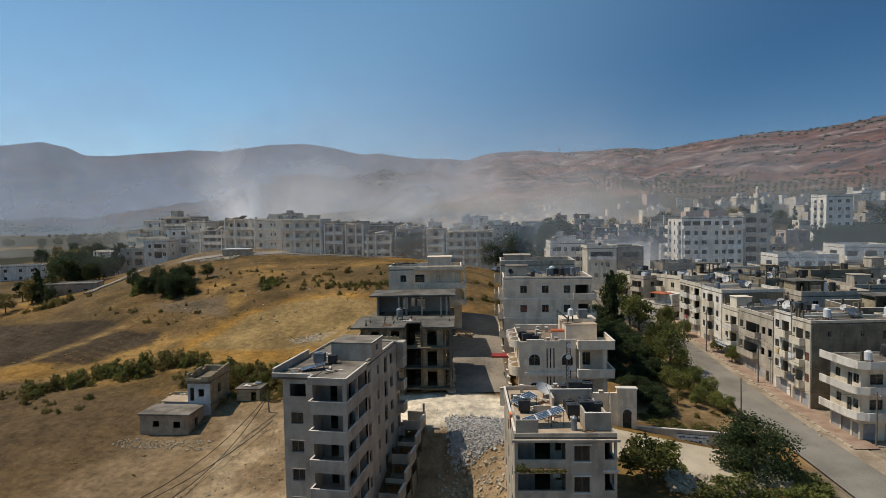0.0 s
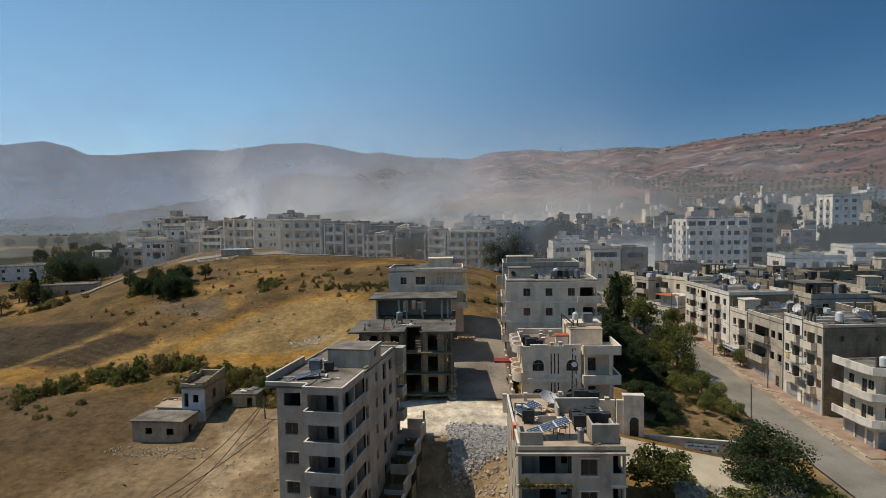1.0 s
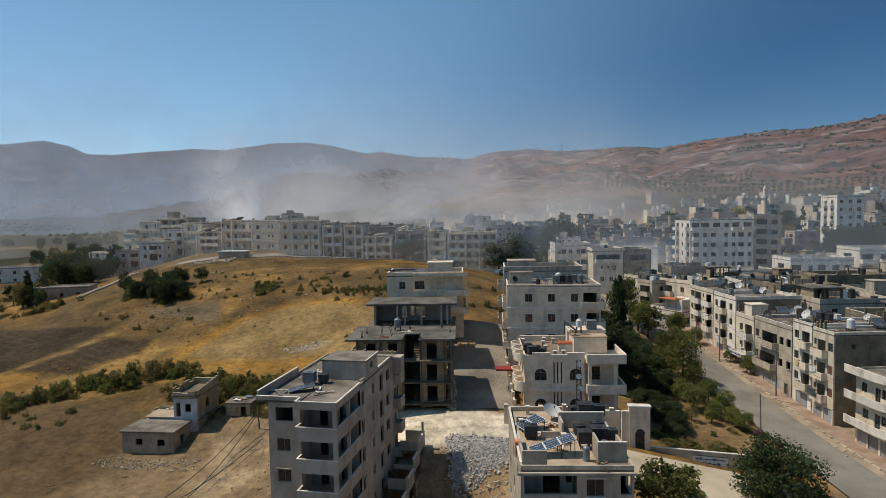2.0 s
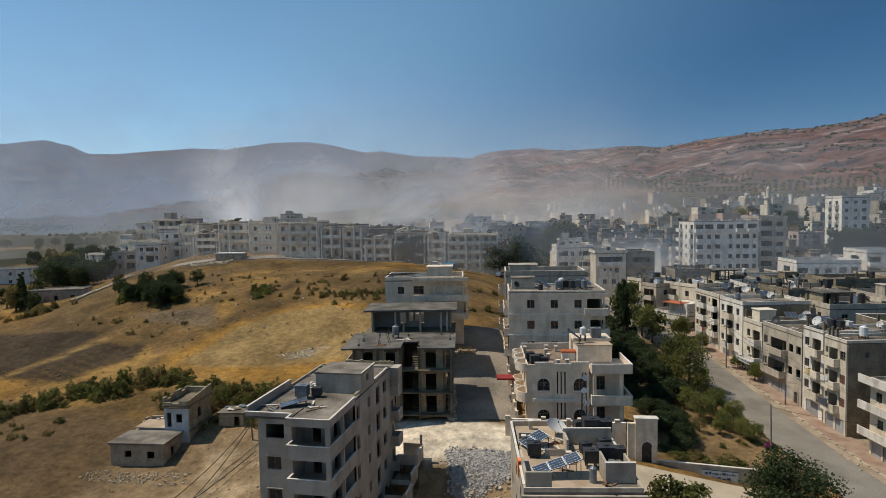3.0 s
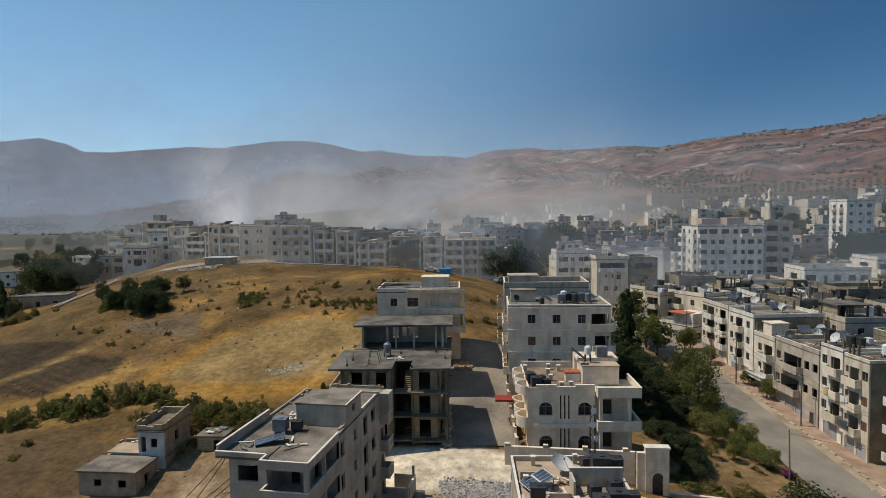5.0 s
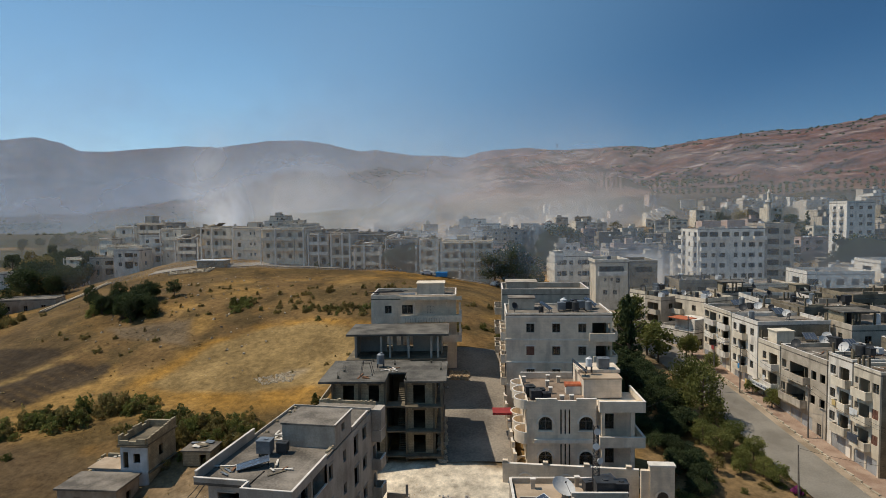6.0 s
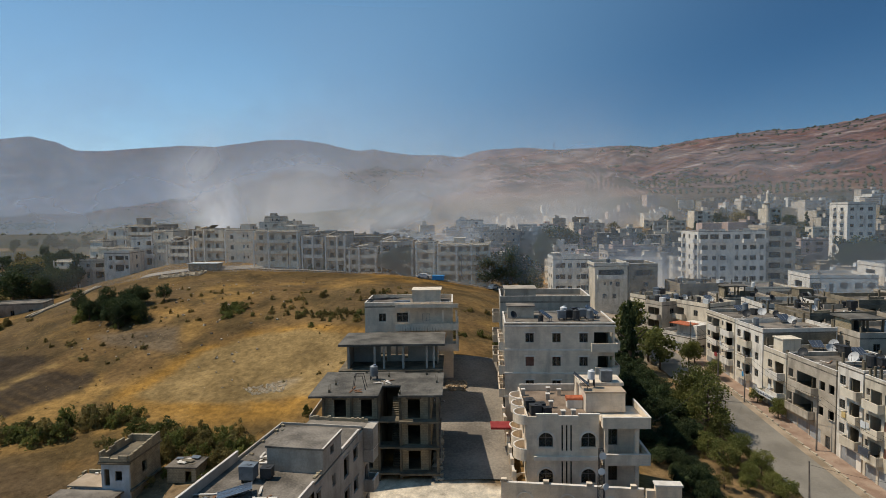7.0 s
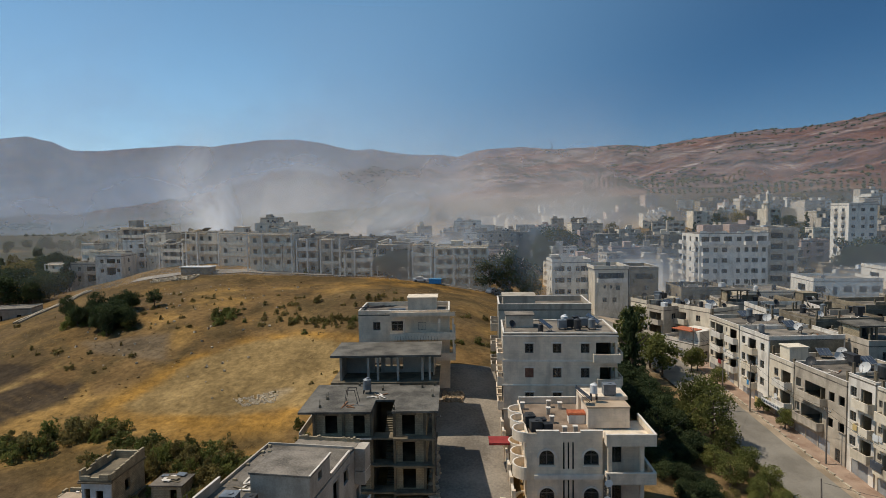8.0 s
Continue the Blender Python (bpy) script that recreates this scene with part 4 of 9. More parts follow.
def shell_block():
    """The concrete skeleton with block infill and an open stair."""
    fh = 3.12
    root = thing("concrete_shell", "unfinished dark concrete apartment shell with block walls and open stairwell", "building", pose(-29.1, 85.55, 8.4, rz=8.9))
    W, D, n = 15.7, 10.6, 4
    top = fh * n
    left_h, right_h, side_h = [], [], []
    for i in range(n):
        z = i * fh
        left_h += [(1.1, 2.5, z + 0.25, z + 2.35), (4.3, 5.6, z + 0.25, z + 2.35)]
        right_h += [(0.95, 2.4, z + 0.05, z + 2.35)] if i else []
        side_h += [(2.0, 3.1, z + 0.6, z + 2.3), (6.0, 7.2, z + 0.6, z + 2.3)]
    wall_part(root, "wall", pose(1.7, 1.1, 0), 6.5, top - 0.25, left_h, "block")
    wall_part(root, "wall", pose(10.6, 1.1, 0), 3.5, top - 0.25, right_h, "block")
    wall_part(root, "wall", pose(14.1, 1.33, 0, rz=90), 9.0, top - 0.25, side_h, "block")
    wall_part(root, "wall", pose(1.7, 10.3, 0, rz=-90), 8.96, top - 0.25, side_h, "block")
    part("wall", Mesh().box(1.7, 14.1, 10.33, 10.55, 0, top - 0.25), M["block"], root)
    part("wall", Mesh().box(8.0, 8.2, 1.35, 9, 0, top - 0.25).box(10.6, 10.8, 1.35, 9, 0, top - 0.25).box(8.2, 10.6, 9.0, 9.2, 0, top - 0.25), M["raw"], root)
    part("footing", Mesh().box(1.5, 14.3, 1.0, 10.5, -4, -0.01), M["raw"], root)
    for i in range(1, n):
        z = i * fh
        part("floor_slab", Mesh().box(0.1 if i == 3 else 1.2, 8.2, -0.1 if i == 3 else 0.5, 1.09, z - 0.22, z).box(1.93, 7.99, 1.34, 10.3, z - 0.22, z), M["raw"], root)
        part("floor_slab", Mesh().box(10.6, 15.3, 0.0, 1.09, z - 0.22, z).box(14.33, 15.3, 1.092, 10.3, z - 0.22, z).box(10.82, 13.86, 1.34, 10.3, z - 0.22, z), M["raw"], root)
        if i == 3:
            part("parapet", Mesh().box(0.1, 0.24, -0.1, 8, z + 0.002, z + 0.9), M["concrete"], root)
            part("coping", Mesh().box(0.1, 8.2, -0.14, -0.02, z + 0.003, z + 0.16), M["edge"], root)
        part("landing", Mesh().box(8.22, 10.58, 0.3, 2.2, z - 0.2, z - 0.02), M["raw"], root)
    for i in range(n):
        z = i * fh
        for k in range(9):
            if i or k > 1:
                part("stair_tread", Mesh().box(9.5, 10.57, 2.2 + k * 0.3, 2.56 + k * 0.3, z + k * 0.175, z + k * 0.175 + 0.16), M["raw"], root)
        for x, y in ((1.45, 0.7), (4.75, 0.85), (7.95, 0.8), (10.55, 0.7), (13.95, 0.85), (14.95, 0.2)):
            part("column", Mesh().box(x, x + 0.3, y, y + 0.24, z + 0.002, z + fh - 0.224), M["raw"], root)
        if i:
            for lx in (2.6, 5.8, 11.4):
                part("lintel", Mesh().box(lx, lx + 1.75, 1.03, 1.097, z + 2.36, z + 2.6), M["raw"], root)
    r = Mesh().box(0, 8.2, 0, D, top - 0.24, top).box(10.5, W, 0.1, D - 0.6, top - 0.24, top).box(8.2, 10.5, 4.2, D, top - 0.24, top)
    part("roof", r, M["roofdark"], root)
    for x, y in ((2.2, 1.5), (2.4, 4.5), (10.7, 0.6), (13.5, 8.9), (8.6, 8.0), (14.9, 5.2), (15.0, 9.8), (5.4, 9.9)):
        b = Mesh().box(x - 0.12, x + 0.12, y - 0.12, y + 0.12, top + 0.002, top + 0.35)
        for k in range(4):
            b.tube((x - 0.08 + 0.16 * (k % 2), y - 0.08 + 0.16 * (k // 2), top + 0.3), (x - 0.1 + 0.2 * (k % 2) + random.uniform(-0.08, 0.08), y - 0.1 + 0.2 * (k // 2), top + 1.0), 0.015, k=4)
        part("column_stub", b, M["raw"], root)


shell_block()


def pavilion():
    """Open slab on columns behind the shell."""
    root = thing("slab_pavilion", "unfinished flat slab on columns with an open rear wall", "building", pose(-30.0, 99.0, 20.4, rz=8.9))
    part("floor_slab", Mesh().box(-0.2, 14.3, -0.4, 9.0, -0.35, 0), M["raw"], root)
    part("base", Mesh().box(0.6, 12.6, 0.6, 8.6, -9, -0.36), M["block"], root)
    part("roof", Mesh().box(-0.3, 14.6, 0.1, 8.4, 3.25, 3.55), M["roofdark"], root)
    for x in (0.9, 4.6, 5.9, 8.6, 11.9, 12.9):
        part("column", Mesh().box(x, x + 0.3, 0.5, 0.8, 0.002, 3.248), M["concrete"], root)
    part("wall", wall_mesh(12.6, 3.24, [(4.1, 5.0, 0.02, 2.4), (5.6, 6.3, 0.9, 2.5), (6.6, 7.3, 0.9, 2.5), (7.6, 8.1, 0.5, 2.5)], 0.2), M["concrete"], root, m=pose(1.0, 4.6, 0.003))
    part("wall", Mesh().box(0.9, 1.1, 0.9, 4.59, 0.003, 3.24), M["concrete"], root)
    part("wall", Mesh().box(13.4, 13.6, 3.0, 8.3, 0.003, 3.24), M["concrete"], root)
    for k in range(16):
        part("rebar", shared("rebar", lambda: Mesh().tube((0, 0, 0), (0.06, 0.03, 0.8), 0.018, k=4).data("rebar", M["rust"])), None, root, m=pose(7.6 + k * 0.42, 8.6, 3.55, rz=k * 40))


pavilion()


def terrace_house():
    root = house("terrace_house", "pale rendered house with a deep balcony and a rooftop stair head", -30.2, 111.2, 17.6, 8.9, 14.0, 9.0, 3, 3.2, "stone",
                 {"front": [[(0.2, "w")], [(0.2, "w"), (0.43, "W")], [(0.2, "w"), (0.43, "W", 1.9)]], "left": [(0.3, "w"), (0.7, "w")], "right": [(0.3, "o"), (0.7, "o")]}, parapet=0.55, skirt=6, stair=(7.4, 3.2, 4.6, 3.8, 2.0))
    fh = 3.2
    for i in (1, 2):
        z = i * fh
        b = Mesh().box(5.0, 14.9, -1.7, -0.003, z - 0.24, z).box(5.0, 14.9, -1.7, -1.55, z + 0.002, z + 0.85).box(14.75, 14.9, -1.548, 4.5, z + 0.002, z + 0.85).box(14.003, 14.9, 0.0, 4.5, z - 0.24, z)
        part("balcony", b, M["stone"], root)
        for cx in (7.0, 12.3, 14.45):
            part("column", Mesh().box(cx, cx + 0.28, -1.5, -1.22, z + 0.003, z + fh - 0.25), M["stone"], root)
    part("balcony_roof", Mesh().box(5.0, 14.9, -1.7, -0.003, 2.98 * fh + 0.2, 3 * fh + 0.2), M["stone"], root)
    part("parapet", Mesh().box(5.0, 14.9, -1.7, -1.55, 3 * fh + 0.202, 3 * fh + 0.75), M["stone"], root)
    part("window", window_meshes(1.2, 1.2, "pane")[0], None, root, m=pose(9.2, -0.1, 2 * fh + 0.95))
    for k in range(9):
        part("pipe", Mesh().tube((-0.6 + 0.4 * k, 0.5 + 0.2 * (k % 3), 10.75 + 0.05 * (k % 2)), (3.2 + 0.35 * k, 0.9 + 0.3 * (k % 4), 10.8 + 0.1 * (k % 3)), 0.05, k=5), M["iron"], root)


terrace_house()


# ---- villas on the other side of the lane ----
def arch_window(root, u, z, w, h, mat="stone"):
    """Frame, pane and raised hood of a round-headed window on a front at y = 0; the wall has a square hole that the spandrel closes."""
    r, k = w / 2, 10
    sp = Mesh()
    for s in (-1, 1):
        pts = [(u + s * r, h)] + [(u + s * r * math.cos(math.pi / 2 * i / k), h - r + r * math.sin(math.pi / 2 * i / k)) for i in range(k + 1)]
        ring = pts if s < 0 else pts[::-1]
        ring = [(a, b) for a, b in ring]
        n = len(sp.v)
        m = len(ring)
        sp.v += [(a, 0.003, z + b) for a, b in ring] + [(a, 0.2, z + b) for a, b in ring]
        sp.f += [tuple(n + i for i in range(m)), tuple(n + m + i for i in reversed(range(m)))] + [(n + i, n + m + i, n + m + (i + 1) % m, n + (i + 1) % m) for i in range(m)]
    part("spandrel", sp, M[mat], root)
    hood = Mesh()
    for i in range(14):
        a0, a1 = math.pi * i / 14, math.pi * (i + 1) / 14
        p = lambda a, q: (u + q * math.cos(a), z + h - r + q * math.sin(a))
        ring = [p(a0, r + 0.06), p(a0, r + 0.26), p(a1, r + 0.26), p(a1, r + 0.06)]
        n = len(hood.v)
        hood.v += [(a, -0.1, b) for a, b in ring] + [(a, -0.003, b) for a, b in ring]
        hood.f += [tuple(n + q for q in c) for c in ((0, 3, 2, 1), (4, 5, 6, 7), (0, 1, 5, 4), (1, 2, 6, 5), (2, 3, 7, 6), (3, 0, 4, 7))]
    part("hood", hood, M["edge"], root)
    got = window_meshes(w, h, "pane")
    win = part("window", got[0], None, root, m=pose(u - r, 0.05, z))
    part("pane", got[1], None, win)
    part("sill", Mesh().box(u - r - 0.12, u + r + 0.12, -0.12, -0.003, z - 0.12, z - 0.002), M["edge"], root)


def villa():
    """Two-storey villa with round-headed windows, bowed corner balconies and a porch wing."""
    root = thing("villa", "pale limestone villa with round-headed windows, bowed balconies and porch wing", "house", pose(-4.3, 87.9, 9.9, rz=7.8))
    fh, W, D = 4.2, 8.6, 11.5
    top = 2 * fh
    holes = []
    for i in (0, 1):
        for u in (2.6, 7.4):
            holes.append((u - 0.82, u + 0.82, i * fh + 1.2, i * fh + 2.85))
        for k in range(3):
            holes.append((4.35 + k * 0.5, 4.53 + k * 0.5, i * fh + 0.75, i * fh + 3.75))
    wall_part(root, "wall", pose(0.4, 0, 0), W - 0.4, top, [(a - 0.4, b - 0.4, c, d) for a, b, c, d in holes], "stone")
    side = [(p, p + 1.2, i * fh + 1.1, i * fh + 2.6) for i in (0, 1) for p in (3.0, 7.0)]
    wall_part(root, "wall", pose(0.4, D, 0, rz=-90), D - 0.225, top, side, "stone")
    wall_part(root, "wall", pose(W, 0.225, 0, rz=90), D - 0.225, top, [], "stone")
    part("wall", Mesh().box(0.63, W - 0.225, D - 0.22, D, 0, top), M["stone"], root)
    part("footing", Mesh().box(0.3, 13.6, -0.6, D, -3, -0.004), M["stone"], root)
    for i in (0, 1):
        for u in (2.6, 7.4):
            arch_window(root, u, i * fh + 1.2, 1.64, 1.65)
        sl = part("slit_glass", Mesh().box(4.2, 5.7, 0.12, 0.14, i * fh + 0.7, i * fh + 3.8), M["glass"], root)
        part("floor_slab", Mesh().box(0.63, W - 0.23, 0.23, D - 0.23, (i + 1) * fh - 0.25, (i + 1) * fh - 0.01), M["raw"], root)
    part("partition", Mesh().box(0.64, W - 0.24, 4.0, 4.2, 0.01, top - 0.3), M["raw"], root)
    part("string_course", Mesh().box(1.2, W + 0.2, -0.28, -0.003, fh - 0.25, fh + 0.2), M["edge"], root)
    # parapet with raised piers
    par = Mesh().box(0.4, W, 0.0, 0.2, top + 0.002, top + 0.55).box(0.4, 0.6, 0.202, D, top + 0.002, top + 0.55).box(0.6, W, D - 0.2, D, top + 0.002, top + 0.9)
    par.box(1.5, 3.9, -0.06, 0.0, top - 0.6, top + 0.8).box(6.3, 8.6, -0.06, 0.0, top - 0.6, top + 0.8)
    part("parapet", par, M["stone"], root)
    for q in ((1.45, 3.95, -0.1, 0.24, 0.802), (6.25, 8.65, -0.1, 0.24, 0.802), (3.97, 6.23, -0.04, 0.24, 0.552), (0.6, W, D - 0.24, D + 0.04, 0.902)):
        part("coping", Mesh().box(*q[:4], top + q[4], top + q[4] + 0.07), M["edge"], root)
    part("roof", Mesh().box(0.62, W - 0.01, 0.21, D - 0.22, top - 0.008, top + 0.12), M["roofbrown"], root)
    # bowed balconies at the corner by the lane
    for i in (0, 1, 2):
        for y0 in ((1.2,) if i == 0 else (1.2, 4.4, 7.6)):
            z = i * fh if i else 0.2
            ring_o = [(0.4 + 1.45 * math.cos(a), y0 + 1.55 * math.sin(a)) for a in np.linspace(math.pi * 0.5, math.pi * 1.5, 14)]
            ring_i = [(0.4 + 1.29 * math.cos(a), y0 + 1.39 * math.sin(a)) for a in np.linspace(math.pi * 0.5, math.pi * 1.5, 14)]
            b = Mesh()
            b.prism([(x - 0.004, y) for x, y in ring_o], z - 0.3, z)
            for j in range(13):
                b.prism([ring_o[j], ring_o[j + 1], ring_i[j + 1], ring_i[j]], z + 0.002, z + (1.0 if i < 2 else 0.7))
            bal = part("balcony", b, M["stone"], root)
            c = Mesh()
            for j in range(13):
                q0, q1 = ring_o[j], ring_o[j + 1]
                c.prism([q0, q1, ring_i[j + 1], ring_i[j]], z + (1.003 if i < 2 else 0.703), z + (1.07 if i < 2 else 0.77))
            part("coping", c, M["edge"], bal)
    # porch wing
    x0, x1, y0, y1 = 9.0, 13.7, -0.9, 5.4
    for i in (0, 1):
        z = i * fh
        for x, y in ((x0, y0), (12.4, y0), (x1 - 0.35, 3.5)):
            part("column", Mesh().box(x, x + 0.4, y, y + 0.4, z + 0.002, z + fh - 0.45), M["stone"], root)
        b = Mesh().box(8.75, x1 + 0.3, y0 - 0.3, y1, z + fh - 0.44, z + fh)
        b.box(8.75, x1 + 0.3, y0 - 0.3, y0 - 0.12, z + fh + 0.002, z + fh + 0.8).box(x1 + 0.12, x1 + 0.3, y0 - 0.118, y1, z + fh + 0.002, z + fh + 0.8).box(8.75, 8.93, y0 - 0.118, -0.1, z + fh + 0.002, z + fh + 0.8)
        pb = part("balcony", b, M["stone"], root)
        part("coping", Mesh().box(8.7, x1 + 0.35, y0 - 0.35, y0 - 0.08, z + fh + 0.803, z + fh + 0.87).box(x1 + 0.08, x1 + 0.35, y0 - 0.078, y1, z + fh + 0.803, z + fh + 0.87), M["edge"], pb)
        wall_part(root, "wall", pose(8.605, 1.4, z), 4.9, fh - 0.45, [(1.0, 2.4, 0.9, 2.8)], "stone")
        got = window_meshes(1.4, 1.9, "pane")
        win = part("window", got[0], None, root, m=pose(9.605, 1.4, z + 0.9))
        part("pane", got[1], None, win)
    part("wall", Mesh().box(8.605, 13.5, 5.42, 5.6, 0, 2 * fh - 0.45).box(13.3, 13.5, 1.65, 5.41, 0, 2 * fh - 0.45), M["stone"], root)
    # rooms on the roof
    z = top + 0.13
    wall_part(root, "stair_head", pose(7.6, 2.6, z), 4.6, 2.3, [], "stone")
    part("stair_head", Mesh().box(7.6, 7.82, 2.83, 6.6, z, z + 2.3).box(11.98, 12.2, 2.83, 6.6, z, z + 2.3).box(7.6, 12.2, 6.604, 6.8, z, z + 2.3), M["stone"], root)
    part("roof", Mesh().box(7.5, 12.3, 2.5, 6.9, z + 2.303, z + 2.45), M["roofdirt"], root)
    part("upper_room", Mesh().box(7.3, 12.6, 4.9, 8.4, z + 2.5, z + 2.9).box(7.3, 12.6, 6.905, 8.4, z - 0.1, z + 2.49), M["stone"], root)
    part("awning", Mesh().box(-3.4, -0.9, 6.6, 8.8, 5.2, 5.26).box(-3.4, -0.9, 6.55, 6.6, 5.0, 5.26), M["redcloth"], root, "faded red awning")
    return root


villa()


def tenement():
    """The tall pale house behind the villa."""
    root = house("stone_apartment_house", "pale stone apartment house with small hooded windows and corner loggias", -7.4, 102.7, 13.2, 6.0, 15.0, 9.5, 4, 3.3, "stone",
                 {"front": [[(0.25, "w"), (0.5, "w"), (0.75, "w")], [(0.23, "w"), (0.475, "w"), (0.72, "w")], [(0.23, "r"), (0.475, "w"), (0.72, "w"), (0.92, "x", 2.2)], [(0.23, "w"), (0.475, "w"), (0.72, "w"), (0.9, "x", 2.6)]],
                  "left": [(0.15, "b", 1.6), (0.5, "b", 1.6), (0.85, "b", 1.6)], "right": [(0.2, "B"), (0.6, "w")]}, parapet=0.18, skirt=4, balcony=0.8, roof="roof")
    fh = 3.3
    for i in range(1, 5):
        part("string_course", Mesh().box(-0.1, 15.1, -0.14, -0.003, i * fh - 0.16, i * fh + 0.05), M["edge"], root)
    for i in range(4):
        for u in (3.45, 7.12, 10.8):
            part("hood", Mesh().box(u - 0.75, u + 0.75, -0.13, -0.003, i * fh + 2.28, i * fh + 2.42), M["edge"], root)
    part("pilaster", Mesh().box(5.9, 6.2, -0.12, -0.003, 0.2, 3 * fh - 0.17), M["stone"], root)
    part("pilaster", Mesh().box(8.1, 8.4, -0.12, -0.003, 0.2, 3 * fh - 0.17), M["stone"], root)
    house("apartment_house", "grey stone house with a blank rear parapet", -8.9, 114.3, 15.0, 6.0, 14.0, 9.0, 4, 3.2, "grey", {"front": [[], [], [], []], "left": [(0.25, "b", 1.6), (0.7, "b", 1.6)], "right": [(0.3, "w"), (0.7, "w")]}, parapet=0.8, skirt=4, stair=(0.8, 2.5, 5.0, 4.0, 1.6))


tenement()


def front_house():
    """The house with solar panels on its roof."""
    n, fh, W, D = 5, 3.0, 9.6, 15.5
    root = house("solar_house", "weathered grey apartment house with deep loggias and a crowded roof", -2.6, 56.3, 1.3, 8.4, W, D, n, fh, "grey",
                 {"front": [[(0.66, "W", 1.5)]] + [[(0.265, "L", 4.5), (0.66, "W", 1.5), (0.93, "L", 0.95)]] * 4,
                  "left": [[(0.2, "w"), (0.5, "w"), (0.8, "w")]] * 4 + [[(0.06, "n", 0.8), (0.5, "w"), (0.8, "w")]], "right": [[(0.07, "L", 1.6), (0.6, "w")]] * 5}, parapet=0.35, skirt=3, coping=False)
    for i in range(1, 5):
        z = i * fh
        wall_part(root, "recess_wall", pose(0.25, 2.2, z), 4.7, fh - 0.21, [(1.9, 3.4, 0.02, 2.1), (3.9, 4.5, 1.0, 2.1)], "grey")
        part("recess_wall", Mesh().box(4.97, 5.12, 0.25, 2.19, z, z + fh - 0.21), M["grey"], root)
        part("ledge", Mesh().box(-0.12, 4.95, -0.16, -0.003, z - 0.16, z + 0.06), M["edge"], root)
        part("ledge", Mesh().box(8.3, 9.72, -0.16, -0.003, z - 0.16, z + 0.06), M["edge"], root)
        part("hood", Mesh().box(5.45, 7.25, -0.12, -0.003, z + 2.4, z + 2.52), M["edge"], root)
        part("sill", Mesh().box(5.5, 7.2, -0.1, -0.003, z + 0.73, z + 0.82), M["edge"], root)
    part("cornice", Mesh().box(-0.25, 9.85, -0.3, -0.003, 14.78, 15.0), M["grey"], root)
    ac = part("cooler", Mesh().box(3.9, 4.6, 2.0, 2.19, 10.4, 10.95), M["tankwhite"], root, "white air conditioner box")
    # low walls that divide the roof
    z = 15.205
    for q in ((0.17, 2.3, 0.3, 0.5, 1.5), (0.17, 0.37, 0.51, 6, 1.1), (6.9, 9.4, 1.6, 1.8, 1.7), (6.9, 7.1, 1.81, 4.2, 1.7), (9.2, 9.4, 1.81, 7.0, 1.2), (4.7, 9.3, 9.8, 10.0, 1.6), (4.7, 4.9, 7.8, 9.79, 1.3), (0.2, 4.6, 15.0, 15.2, 0.5), (2.6, 4.4, 7.0, 7.15, 0.7), (0.5, 2.2, 10.6, 10.75, 0.9)):
        part("roof_wall", Mesh().box(*q[:4], z, z + q[4]), M["grey"], root)
    for q in ((-0.03, 0.2, 0.5, 15.4, 0.36), (0.2, 9.6, 15.25, 15.5, 0.36), (9.4, 9.62, 7.2, 15.2, 0.36), (6.88, 9.42, 1.58, 1.82, 1.703), (4.68, 9.32, 9.78, 10.02, 1.603)):
        part("coping", Mesh().box(*q[:4], z + q[4], z + q[4] + 0.06), M["edge"], root)
    part("roof_floor", Mesh().box(0.4, 6.8, 0.6, 14.9, z - 0.002, z + 0.05), M["roofdirt"], root)


front_house()


